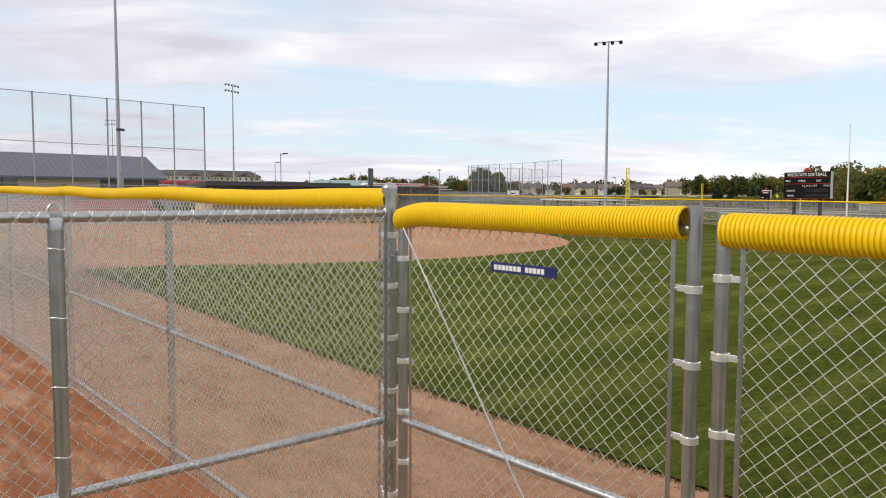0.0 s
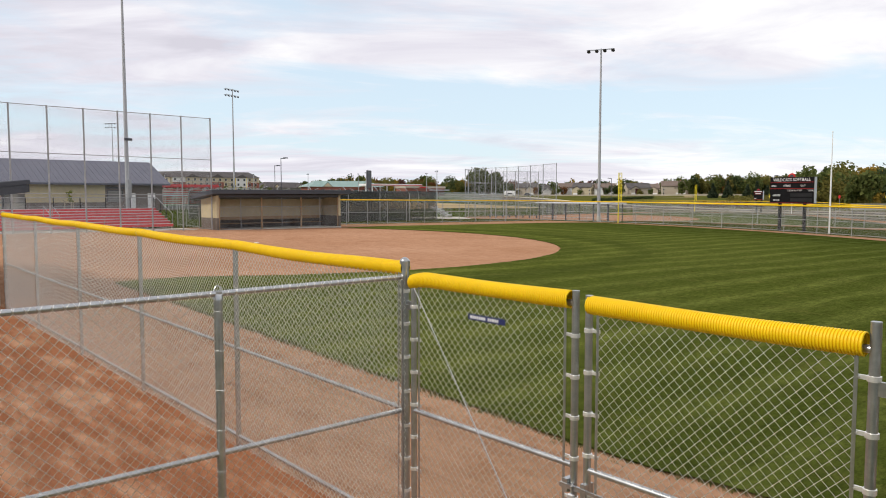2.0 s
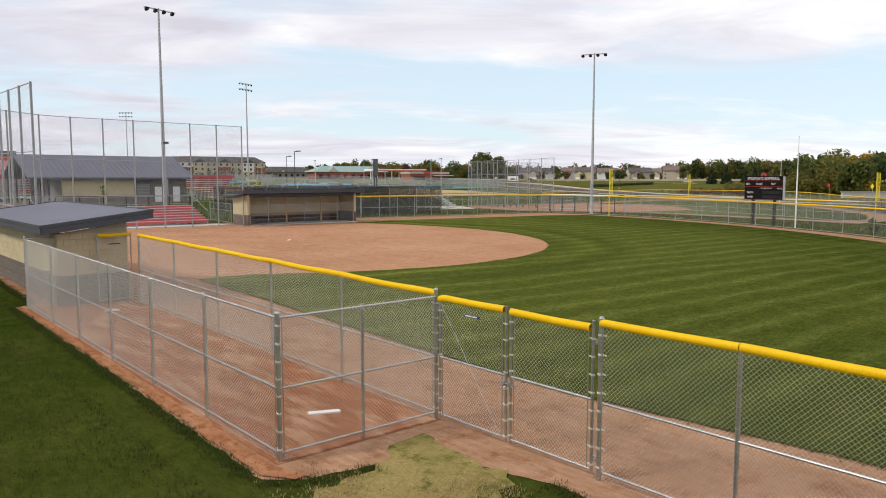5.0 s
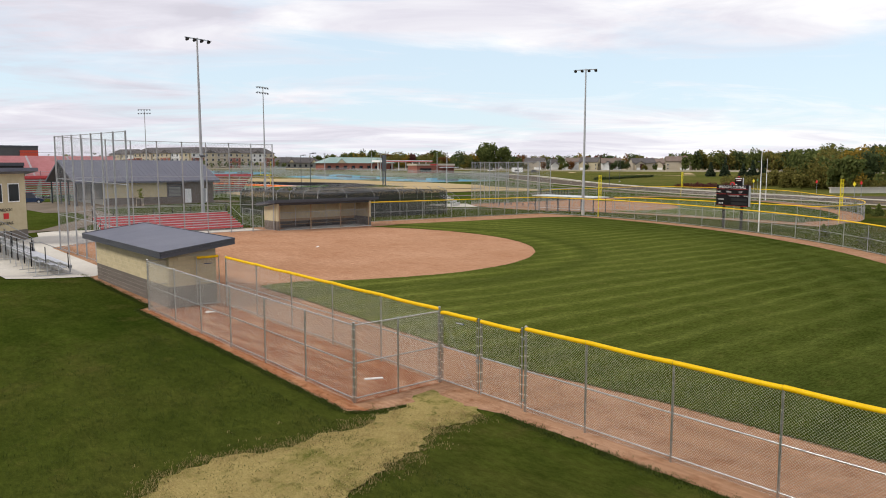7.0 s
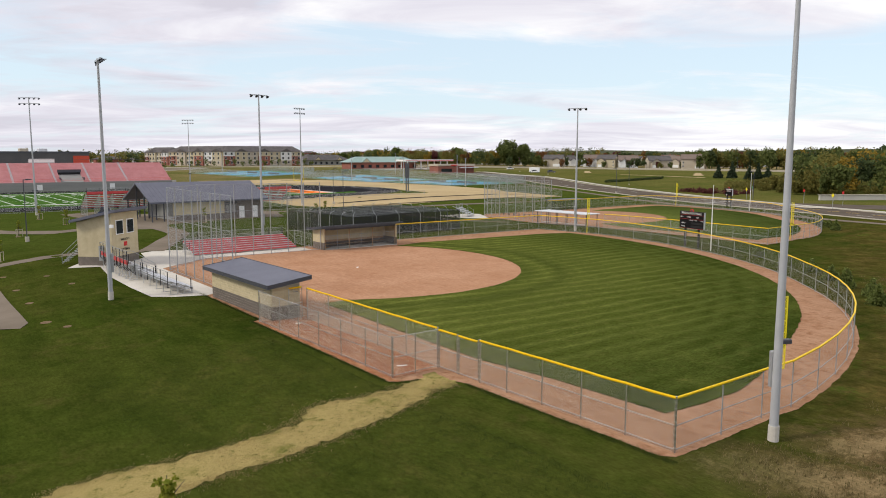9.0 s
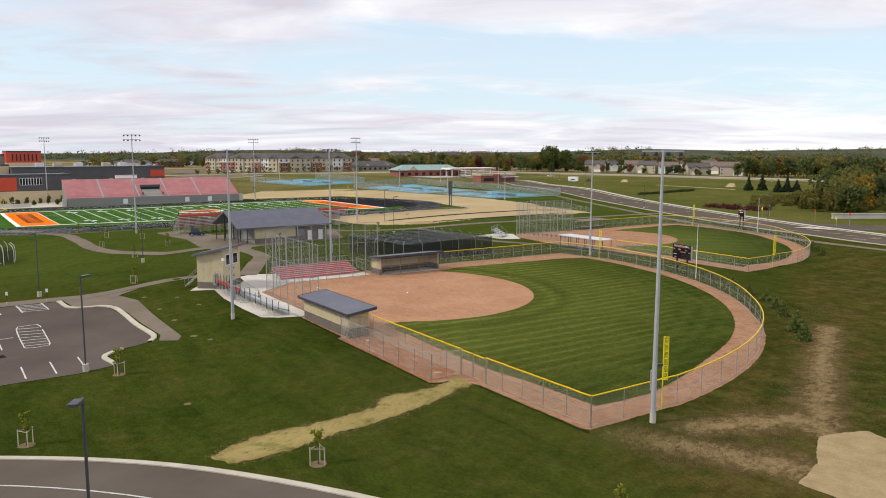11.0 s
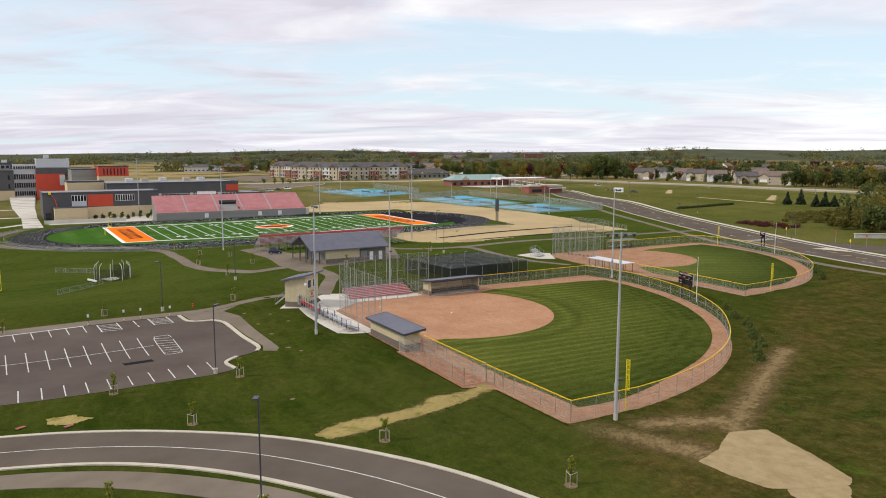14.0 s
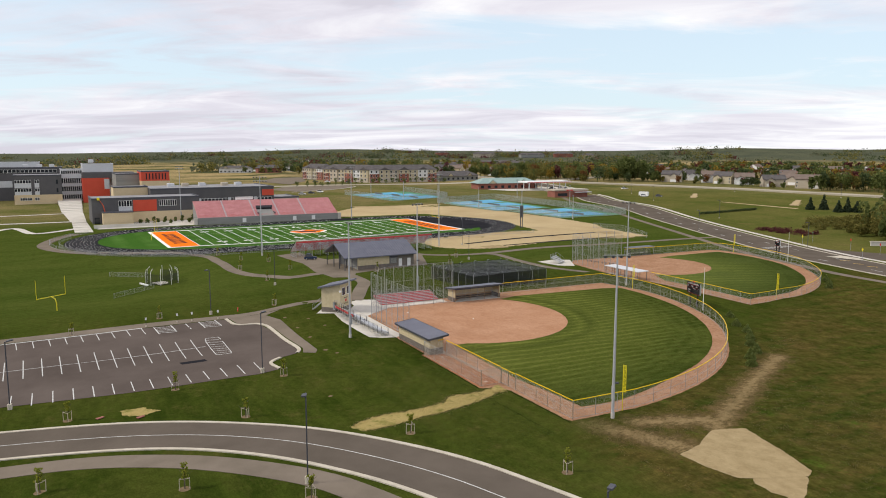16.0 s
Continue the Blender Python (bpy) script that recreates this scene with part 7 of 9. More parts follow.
def shelter(label, at, turn, length, depth, roofmat):
    """Open dugout: steel posts under a flat pale roof."""
    t = thing("dugout_shelter", label, "dugout", at, turn, "dugouts")
    part("roof", Shape().slab(-0.4, length + 0.4, -0.4, depth + 0.4, 2.35, 2.50, 0.04), roofmat, t, "flat pale metal roof")
    for i in range(6):
        for y in (0.0, depth):
            x = length * i / 5
            part("post", Shape().box(x - 0.05, x + 0.05, y - 0.05, y + 0.05, -0.2, 2.36), FASCIA, t, "dark steel post")
    part("bench", Shape().slab(0.4, length - 0.4, 0.4, 0.75, 0.42, 0.47, 0.01), ALUMINIUM, t)
    part("back_mesh", lattice((0, 0, 0), (length, 0, 0), 0.1, 2.3), FAR_MESH, t, "chain-link back")
    return t


shelter("open dugout with a flat pale roof on dark posts", (-66.2, 76.2, lz(-60, 78)), 0, 12.0, 3.0, SCHOOL_WHITE)
shelter("open dugout with a dark flat roof on dark posts", (-93.6, 117.5, lz(-93, 110)), -90, 10.0, 2.6, FASCIA)
for k in range(4):
    b_ = thing("player_bench", "short dark bench by the second field's backstop", "bench", (-88.0 + k * 2.6, 88.6 + k * 0.6, lz(-86, 89)), 12, "player benches")
    part("seat", Shape().slab(-0.9, 0.9, -0.2, 0.2, 0.42, 0.48, 0.02), FASCIA, b_)
    for x in (-0.7, 0.7):
        part("leg", Shape().box(x - 0.04, x + 0.04, -0.16, 0.16, 0, 0.42), FASCIA, b_)
bleacher("small aluminium bleacher beside the second field", (-88.0, 77.4, lz(-90, 78)), 124, 4.6, 5, None, 1.0, rise=0.34, base=0.4, posts_black=False)
sheet("concrete_apron", [(-95.0, 74.5), (-86.5, 75.6), (-83.5, 79.5), (-88.6, 82.6), (-93.6, 85.6), (-96.5, 82.0)], CONCRETE, "pale concrete apron by the second field", "concrete apron", 0.04, 3.0)

# batting cages
bc = thing("batting_cages", "batting cages hung with black netting on bent steel posts", "batting cage", (-79.5, 30.5, lz(-72, 42)), 4)
for k in range(6):
    y = k * 4.4
    for j in range(7):
        x = j * 3.1
        if k in (0, 5) or j in (0, 6):
            part("post", Shape().pipe([(x, y, -0.2), (x, y, 3.0), (x + (0.25 if j == 0 else -0.25 if j == 6 else 0), y + (0.25 if k == 0 else -0.25), 3.5), (x + (0.9 if j == 0 else -0.9 if j == 6 else 0), y + (0.9 if k == 0 else -0.9 if k == 5 else 0), 3.75)], 0.038, 8), GALV_DULL, bc, smooth=True)
    part("lane_net", lattice((0, y, 0), (18.6, y, 0), 0.05, 3.3, 3), NET_BLACK, bc, "black side net")
for j in (0, 6):
    part("end_net", lattice((j * 3.1, 0, 0), (j * 3.1, 22.0, 0), 0.05, 3.3, 3), NET_BLACK, bc, "black end net")
top = Shape()
top.uv = []
for j in range(7):
    for k in range(6):
        top.v.append((j * 3.1, k * 4.4, 3.32 - 0.25 * math.sin(j * 1.7 + k) ** 2))
        top.uv.append((j * 3.1, k * 4.4))
top.f = [(j * 6 + k, (j + 1) * 6 + k, (j + 1) * 6 + k + 1, j * 6 + k + 1) for j in range(6) for k in range(5)]
part("roof_net", top, NET_BLACK, bc, "sagging black roof net")
for k in range(5):
    part("turf_mat", Shape().box(0.3, 18.3, k * 4.4 + 0.5, k * 4.4 + 4.4, 0.0, 0.03), LANE_MAT, bc, "dark green lane mat")

# ---------------------------------------------------------------- concession building
cb = thing("concession_building", "long tan block building with a slate-blue gable roof and open porch", "building", (-95.9, 17.1, lz(-101, 25) - 0.1), 91)
# x runs along the front away from the porch, y towards the back
L_, D_ = 16.6, 13.2
part("front_wall", Shape().box(0, L_, 0, 0.3, -0.4, 3.3), BLOCK_TAN, cb, "tan block wall")
part("back_wall", Shape().box(0, L_, D_ - 0.3, D_, -0.4, 3.3), BLOCK_TAN, cb)
for x in (0, L_ - 0.3):
    part("gable_wall", Shape().loft([[(x, 0.3, -0.4), (x, D_ - 0.3, -0.4), (x, D_ - 0.3, 3.4), (x, D_ / 2, 6.1), (x, 0.3, 3.4)], [(x + 0.3, 0.3, -0.4), (x + 0.3, D_ - 0.3, -0.4), (x + 0.3, D_ - 0.3, 3.4), (x + 0.3, D_ / 2, 6.1), (x + 0.3, 0.3, 3.4)]]), SIDING_GREY, cb, "grey gable wall")
part("grey_base", Shape().box(-0.02, L_ + 0.02, -0.02, 0.0, -0.3, 1.0), BLOCK_GREY, cb, "dark grey block base")
part("grey_bay", Shape().box(L_ - 7.4, L_, -0.035, -0.022, 0.0, 3.3), BLOCK_GREY, cb, "dark grey block bay with the doors")
for x in (L_ - 4.6, L_ - 2.0):
    d_ = part("door", Shape().box(x, x + 1.0, -0.09, -0.036, 0.0, 2.15), WHITE, cb, "white steel door")
    part("door_handle", Shape().box(x + 0.85, x + 0.92, -0.14, -0.09, 1.0, 1.1), GALV, d_)
w_ = part("serving_window", Shape().box(L_ - 7.2, L_ - 5.2, -0.10, -0.036, 1.0, 2.6), FASCIA, cb, "closed grey serving shutter")
for k in range(7):
    part("slat", Shape().box(L_ - 7.1, L_ - 5.3, -0.125, -0.10, 1.06 + k * 0.21, 1.22 + k * 0.21), SIDING_GREY, w_)
rf = Shape()
for sgn in (0, 1):
    ye, yr = (-0.9, D_ / 2) if sgn == 0 else (D_ + 0.9, D_ / 2)
    a, b = [(-4.2, ye, 3.2), (L_ + 0.8, ye, 3.2), (L_ + 0.8, yr, 6.3), (-4.2, yr, 6.3)], [(-4.2, ye, 3.45), (L_ + 0.8, ye, 3.45), (L_ + 0.8, yr, 6.55), (-4.2, yr, 6.55)]
    rf.loft([a, b])
rp_ = part("roof", rf, ROOF_METAL, cb, "slate-blue standing-seam gable roof")
for k in range(31):
    x = -4.1 + k * 0.70
    part("roof_seam", Shape().loft([[(x, -0.9, 3.45), (x + 0.05, -0.9, 3.45), (x + 0.05, -0.9, 3.49), (x, -0.9, 3.49)], [(x, D_ / 2, 6.55), (x + 0.05, D_ / 2, 6.55), (x + 0.05, D_ / 2, 6.59), (x, D_ / 2, 6.59)]]), ROOF_METAL, rp_)
for x in (-1.6, -3.6):
    for y in (0.1, 4.0, 8.0, D_ - 0.1):
        part("porch_post", Shape().box(x - 0.09, x + 0.09, y - 0.09, y + 0.09, -0.3, 3.3 + 0.5 * min(y, D_ - y)), FASCIA, cb, "dark porch post")
part("porch_rail", Shape().box(-3.6, -0.1, -0.02, 0.04, 0.95, 1.02), FASCIA, cb)
part("wall_sign", Shape().box(L_ - 7.3, L_ - 4.9, -0.06, -0.037, 2.72, 3.0), FASCIA, cb, "dark sign band")
sheet("plaza", [(-100.8, 40.0), (-96.0, 38.0), (-92.0, 15.0), (-88.0, 12.5), (-90.0, 8.0), (-100.0, 6.5), (-118.0, 9.0), (-140.0, 8.0), (-143.0, 16.0), (-119.0, 17.0), (-118.0, 42.0), (-126.0, 47.0), (-124.0, 50.0), (-112.0, 45.0)], PATH_GREY, "grey paved court round the concession building", "paving", 0.03, 4.0)
ribbon("footpath", spline([(-61.5, 2.5), (-66.0, 5.0), (-74.0, 9.0), (-82.0, 13.0), (-90.0, 12.5)], 2), -1.6, 1.6, PATH_GREY, "grey footpath from the press box to the concession building", "footpath", 0.045)
ribbon("footpath", spline([(-160.0, -20.0), (-149.0, -11.3), (-138.0, -10.6), (-128.3, -10.6), (-119.0, -10.5), (-111.1, -8.3), (-104.0, -4.0), (-98.2, -0.6), (-97.0, 5.0), (-96.5, 10.0)], 2), -1.5, 1.5, PATH_GREY, "winding grey footpath across the lawn", "footpath", 0.04)
ribbon("footpath", spline([(-115.0, 66.0), (-112.0, 70.2), (-100.0, 70.4), (-87.0, 70.8), (-80.0, 72.6), (-72.7, 75.3)], 2), -1.4, 1.4, PATH_GREY, "grey footpath to the second field", "footpath", 0.04)
ribbon("footpath", spline([(-126.0, 46.0), (-119.0, 52.0), (-115.5, 60.0), (-115.0, 70.4), (-119.0, 94.0), (-115.6, 125.0), (-114.3, 152.0), (-112.5, 170.0)], 2), -1.4, 1.4, PATH_GREY, "grey footpath past the bare ground", "footpath", 0.042)
ribbon("footpath", spline([(-160.0, -20.0), (-166.0, -34.0), (-178.0, -48.0), (-196.0, -55.5), (-214.0, -52.0), (-230.0, -44.0)], 2), -2.0, 2.0, PATH_GREY, "pale path round the running track", "footpath", 0.042)

# ---------------------------------------------------------------- football field and track
CX, CY, HALF = -196.0, 33.0, 40.0
oval = lambda r, n=24: [(CX + r * math.sin(math.pi / 2 - math.pi * i / n) * 1.0, CY + HALF + 10.5 + r * math.cos(math.pi / 2 - math.pi * i / n)) for i in range(n + 1)] + [(CX - r * math.sin(math.pi / 2 - math.pi * i / n), CY - HALF - r * math.cos(math.pi / 2 - math.pi * i / n)) for i in range(n + 1)]
sheet("running_track", oval(42.6), TRACK, "black running track with white lanes round the football field", "running track", 0.05, 6.0)
ground_in = [(CX + 32.0, CY - HALF), (CX + 32.0, 93.0), (CX - 32.0, 93.0), (CX - 32.0, CY - HALF)] + [(CX - 32.0 * math.cos(math.pi * i / 20), CY - HALF - 32.0 * math.sin(math.pi * i / 20)) for i in range(1, 20)]
sheet("football_turf", ground_in, FIELD_TURF, "striped green synthetic football turf", "football field", 0.09, 6.0)
sheet("football_turf", [(CX + 32.0, 93.0), (CX + 30.0, 98.0), (CX + 22.0, 102.0), (CX + 24.5, 93.0)], FIELD_TURF, "green turf corner beyond the end zone", "football field", 0.09, 6.0)
lanes = thing("lane_lines", "white lane lines of the running track", "lane lines", (0, 0, 0), 0, "", "structure")
for k in range(9):
    r = 33.2 + k * 1.1
    line = oval(r, 28)
    line.append(line[0])
    ribbon("lane_line", line, -0.028, 0.028, TURF_WHITE, "", "", 0.075, across=1, parent=lanes)
rim = [p for p in oval(44.0, 24) if p[1] < CY + HALF]
rim = [p for p in spline(rim, 3.0)]
near_rim = [p for p in rim if p[0] > CX - 20 and not (p[0] > CX + 40 and p[1] > 62)]
line_ = [near_rim[0]]
for p in near_rim:
    if math.hypot(p[0] - line_[-1][0], p[1] - line_[-1][1]) >= 3.0:
        line_.append(p)
fence("low fence round the running track of galvanised chain-link", line_, False, mid=False, cap=False, h=1.25)
fb = thing("field_lines", "white football yard lines, orange end zones and emblem", "field markings", (0, 0, 0), 0, "", "structure")
X0, X1, Y0, Y1 = -221.0, -171.6, -18.4, 92.0
YD = (Y1 - Y0) / 120


def fbox(name, x0, x1, y0, y1, mat, lift, label=""):
    return sheet(name, [(x0, y0), (x1, y0), (x1, y1), (x0, y1)], mat, label, "", lift, 8.0, parent=fb)


for y in (Y0, Y1 - 10 * YD):
    fbox("end_zone", X0, X1, y, y + 10 * YD, ORANGE_TURF, 0.11, "orange end zone")
    for k in range(8):
        xa = X0 + 9 + k * 4.0
        fbox("end_zone_letter", xa, xa + 2.9, y + 2.4, y + 6.8, TURF_DARK, 0.125, "dark block of lettering")
        fbox("end_zone_letter", xa + 0.9, xa + 2.0, y + 3.6, y + 5.4, ORANGE_TURF, 0.14, "gap of the lettering")
for x in (X0 - 1.2, X1):
    fbox("sideline", x, x + 1.2, Y0 - 1.2, Y1 + 1.2, TURF_WHITE, 0.12, "white sideline")
for y in (Y0 - 1.2, Y1):
    fbox("end_line", X0, X1, y, y + 1.2, TURF_WHITE, 0.12, "white end line")
for k in range(21):
    y = Y0 + (10 + 5 * k) * YD
    fbox("yard_line", X0, X1, y - 0.12, y + 0.12, TURF_WHITE, 0.13)
    if k % 2 == 0 and 0 < k < 20:
        for x in (X0 + 7.5, X1 - 9.3):
            for dy in (-1.7, 0.5):
                fbox("yard_number", x, x + 1.8, y + dy, y + dy + 1.2, TURF_WHITE, 0.13)
for k in range(100):
    y = Y0 + (10 + k) * YD
    if k % 5:
        for x in (X0 + 16.3, X1 - 16.9):
            fbox("hash_mark", x, x + 0.6, y - 0.07, y + 0.07, TURF_WHITE, 0.13)
cyl = (Y0 + Y1) / 2
fbx = (X0 + X1) / 2
sheet("emblem", [(fbx + 5.6 * math.cos(a), cyl + 7.4 * math.sin(a)) for a in (6.283 * i / 28 for i in range(28))], TURF_WHITE, "white edge of the emblem", "", 0.135, 8, parent=fb)
sheet("emblem", [(fbx + 4.7 * math.cos(a) * (1 + 0.16 * math.sin(5 * a)), cyl + 6.5 * math.sin(a) * (1 + 0.12 * math.cos(3 * a))) for a in (6.283 * i / 40 for i in range(40))], ORANGE_TURF, "plain orange emblem", "", 0.15, 8, parent=fb)
sheet("emblem", [(fbx + 2.4 * math.cos(a) * (1 + 0.4 * math.sin(4 * a)), cyl + 4.4 * math.sin(a) * (1 + 0.3 * math.cos(3 * a))) for a in (6.283 * i / 40 for i in range(40))], TURF_DARK, "dark middle of the emblem", "", 0.165, 8, parent=fb)


def goal_post(label, at, turn):
    t = thing("goal_post", label, "goal post", at, turn, "goal posts")
    part("stem", Shape().pipe([(0, -1.6, -0.3), (0, -1.6, 1.8), (0, -1.2, 2.7), (0, 0, 3.05)], 0.09, 10), YELLOW_PAINT, t, smooth=True)
    part("crossbar", Shape().rod((-3.55, 0, 3.05), (3.55, 0, 3.05), 0.08, 10), YELLOW_PAINT, t, smooth=True)
    for x in (-3.55, 3.55):
        part("upright", Shape().rod((x, 0, 3.05), (x, 0, 7.2), 0.05, 10), YELLOW_PAINT, t, smooth=True)
    return t


goal_post("yellow football goal post", (CX, Y0 - 1.5, lz(CX, Y0)), 0)
goal_post("yellow football goal post", (CX, Y1 + 1.5, lz(CX, Y1)), 180)
goal_post("yellow practice goal post on the lawn", (-97.5, -54.8, lz(-97.5, -54.8)), 126)
ft_line = spline([(CX + 46.5, 112.0), (CX + 46.5, 60.0), (CX + 46.5, 0.0), (CX + 44.0, -18.0), (CX + 32.0, -39.0), (CX + 12.0, -51.0), (CX - 12.0, -53.0), (CX - 34.0, -40.0)], 3.0)
keep3 = [ft_line[0]]
for p in ft_line:
    if math.hypot(p[0] - keep3[-1][0], p[1] - keep3[-1][1]) >= 3.6:
        keep3.append(p)
fence("low galvanised chain-link fence round the running track", keep3, False, mid=False, cap=False, h=1.25)

# grandstand
gs = thing("grandstand", "large grandstand with pink seat boards on a grey base", "grandstand", (-240.5, 61.5, lz(-245, 30)), -90)
GL, GR = 62.0, 20
# local: x runs along the stand, y rises away from the field
gs.matrix_world = pose(-241.0, 3.0, lz(-245, 30), 0, 0, 88)
part("base_wall", Shape().box(0, GL, 0.0, 0.25, -0.5, 2.9), SIDING_GREY, gs, "grey front wall")
part("underside", Shape().loft([[(0, 0.3, -0.4), (GL, 0.3, -0.4), (GL, 14.4, -0.4), (0, 14.4, -0.4)], [(0, 0.3, 2.6), (GL, 0.3, 2.6), (GL, 14.4, 8.8), (0, 14.4, 8.8)]]), SIDING_GREY, gs, "grey understructure")
for k in range(GR):
    y, z = 0.4 + k * 0.70, 2.75 + k * 0.325
    for xa, xb in ((0.0, 26.0), (33.0, GL)) if k < 9 else ((0.0, GL),):
        part("seat_board", Shape().box(xa, xb, y, y + 0.66, z - 0.12, z + 0.25), PINK_BOARD, gs)
for x in (12.0, 24.5, 35.0, 47.0):
    ai = Shape()
    for k in range(GR):
        ai.box(x - 0.3, x + 0.3, 0.38 + k * 0.70, 1.02 + k * 0.70, 2.75 + k * 0.325, 3.02 + k * 0.325)
    part("aisle", ai, ALUMINIUM, gs, "pale stepped aisle")
part("tunnel_wall", Shape().box(26.0, 33.0, 6.4, 6.7, 0.0, 6.0), BLACK, gs, "dark tunnel mouth")
part("tunnel_rail", Shape().box(25.8, 33.2, 6.2, 6.35, 6.0, 7.0).box(25.8, 26.0, 0.3, 6.3, 3.6, 4.4).box(33.0, 33.2, 0.3, 6.3, 3.6, 4.4), FASCIA, gs, "dark tunnel parapet")
part("front_rail", Shape().rod((0, 0.1, 3.9), (GL, 0.1, 3.9), 0.03, 6).rod((0, 0.1, 3.4), (GL, 0.1, 3.4), 0.03, 6), RED_BOARD, gs)
part("back_rail", Shape().rod((0, 14.4, 10.3), (GL, 14.4, 10.3), 0.04, 6), FASCIA, gs)
part("name_board", Shape().box(18.5, 26.5, 14.4, 14.5, 9.3, 10.6), WHITE, gs, "white board with its writing left off")
for x, d in ((-1.6, -1), (GL + 1.6, 1)):
    for k in range(9):
        part("side_step", Shape().box(min(x, x - d * 1.4), max(x, x - d * 1.4), 0.2 + k * 0.4, 0.6 + k * 0.4, 0.0, 2.9 - k * 0.3), CONCRETE, gs, "concrete side step")
for x in (GL * 0.30, GL * 0.66, GL * 0.80):
    part("wall_panel", Shape().box(x, x + 1.6, -0.05, -0.005, 0.4, 2.2), WHITE, gs, "white panel on the base")
bleacher("long red visitors' bleacher on aluminium trestles", (-136.8, 57.6, lz(-134, 35)), -90, 46.2, 9, RED_BOARD, 1.0, tread=0.66, rise=0.42, base=1.35, frames=18)
part("red_panel", Shape().box(0.1, 46.1, 5.70, 5.74, 4.45, 4.95), RED_BOARD, bpy.data.objects["bleacher.004"], "red back panel")
ss = thing("score_sign", "tall dark score sign on a post by the track", "score sign", (-165.5, 117.0, lz(-165, 117)), -60)
part("panel", Shape().slab(-1.3, 1.3, -0.2, 0.2, 4.4, 9.2, 0.05), FASCIA, ss, "dark panel")
part("panel_face", Shape().box(-1.1, 1.1, -0.22, -0.205, 5.4, 8.2), BRICK_RED, ss)
for x in (-0.8, 0.8):
    part("leg", Shape().box(x - 0.15, x + 0.15, -0.15, 0.15, -0.3, 4.4), FASCIA, ss)

# bare ground, runways, courts
sheet("bare_ground", [(-158.0, 60.0), (-155.0, 118.0), (-175.0, 121.0), (-215.0, 121.0), (-242.0, 112.0), (-246.0, 66.0), (-262.0, 66.0), (-300.0, 100.0), (-292.0, 146.0), (-244.0, 155.0), (-196.0, 158.0), (-165.0, 156.0), (-154.0, 150.0), (-126.5, 149.5), (-129.5, 112.0), (-124.2, 76.0), (-128.0, 66.0), (-134.0, 62.0)], BARE, "bare tan soil round the running track", "bare soil", 0.03, 6.0, edge=0.6, seed=15)
for a, b, wd in (((-137.2, 74.0), (-142.3, 136.0), 0.9), ((-128.2, 84.0), (-129.3, 134.0), 0.7)):
    ribbon("runway", even(a, b, 12), -wd, wd, TRACK, "black rubber jumping runway", "runway", 0.06)
for x, y in ((-127.0, 79.5), (-139.5, 141.0), (-128.5, 137.0), (-299.0, 101.0)):
    sheet("sand_pit", [(x - 3.2, y - 4), (x + 3.2, y - 4), (x + 3.2, y + 4), (x - 3.2, y + 4)], SAND, "pale sand landing pit", "sand pit", 0.05, 4.0)
sheet("tennis_pad", [(-298.0, 151.0), (-241.0, 153.0), (-241.0, 188.0), (-298.0, 187.0)], COURT_GREEN, "green tennis court surround", "tennis courts", 0.06, 8.0)
sheet("tennis_pad", [(-236.0, 158.0), (-195.0, 160.0), (-195.0, 198.0), (-236.0, 196.0)], COURT_GREEN, "green tennis court surround", "tennis courts", 0.06, 8.0)
sheet("tennis_pad", [(-380.0, 124.0), (-324.0, 132.0), (-324.0, 168.0), (-380.0, 166.0)], COURT_GREEN, "green tennis court surround", "tennis courts", 0.06, 8.0)
for x0, y0 in ((-296.0, 155.0), (-277.0, 155.0), (-258.0, 155.0), (-233.0, 162.0), (-214.0, 163.0), (-377.0, 128.0), (-359.0, 132.0), (-341.0, 136.0)):
    ct = thing("tennis_court", "blue tennis court with white lines", "tennis court", (x0, y0, lz(x0, y0) + 0.06), 0, "tennis courts")
    zz = lambda x, y: lz(x0 + x, y0 + y) - lz(x0, y0)
    part("surface", Shape().add([(0, 0, 0.04), (15.0, 0, zz(15, 0) + 0.04), (15.0, 29, zz(15, 29) + 0.04), (0, 29, zz(0, 29) + 0.04)], [(0, 1, 2, 3)]), COURT_BLUE, ct)
    ls = Shape()
    for xa, ya, xb, yb in ((2.0, 2.6, 2.1, 26.4), (12.9, 2.6, 13.0, 26.4), (2.0, 2.6, 13.0, 2.75), (2.0, 26.25, 13.0, 26.4), (3.4, 2.6, 3.5, 26.4), (11.5, 2.6, 11.6, 26.4)):
        z = zz((xa + xb) / 2, (ya + yb) / 2) + 0.08
        ls.box(xa, xb, ya, yb, z - 0.02, z)
    part("lines", ls, TURF_WHITE, ct)
    part("net", Shape().box(1.2, 13.8, 14.48, 14.52, zz(9, 15) + 0.05, zz(9, 15) + 0.95), NET_GREY, ct)
for feet in (even((-299.0, 150.0), (-240.0, 152.0), 18), even((-240.0, 152.0), (-237.0, 157.0), 2), even((-237.0, 157.0), (-194.0, 159.0), 13), even((-194.0, 159.0), (-194.0, 199.0), 12), even((-194.0, 199.0), (-299.0, 189.0), 30), even((-299.0, 189.0), (-299.0, 150.0), 12), even((-381.0, 123.0), (-323.0, 131.0), 18), even((-323.0, 131.0), (-323.0, 169.0), 12), even((-323.0, 169.0), (-381.0, 167.0), 18)):
    fence("tall galvanised chain-link fence round the tennis courts", feet, False, mid=True, cap=False, h=3.3, weave_mat=COURT_MESH)
for x, y in ((-300, 150), (-262, 155), (-225, 158), (-189, 162), (-330, 142), (-360, 133), (-300, 206), (-245, 204)):
    t = light_pole("slim light pole beside the tennis courts", (x, y, lz(x, y)), 11.0, 2, 1, 0, False, False)

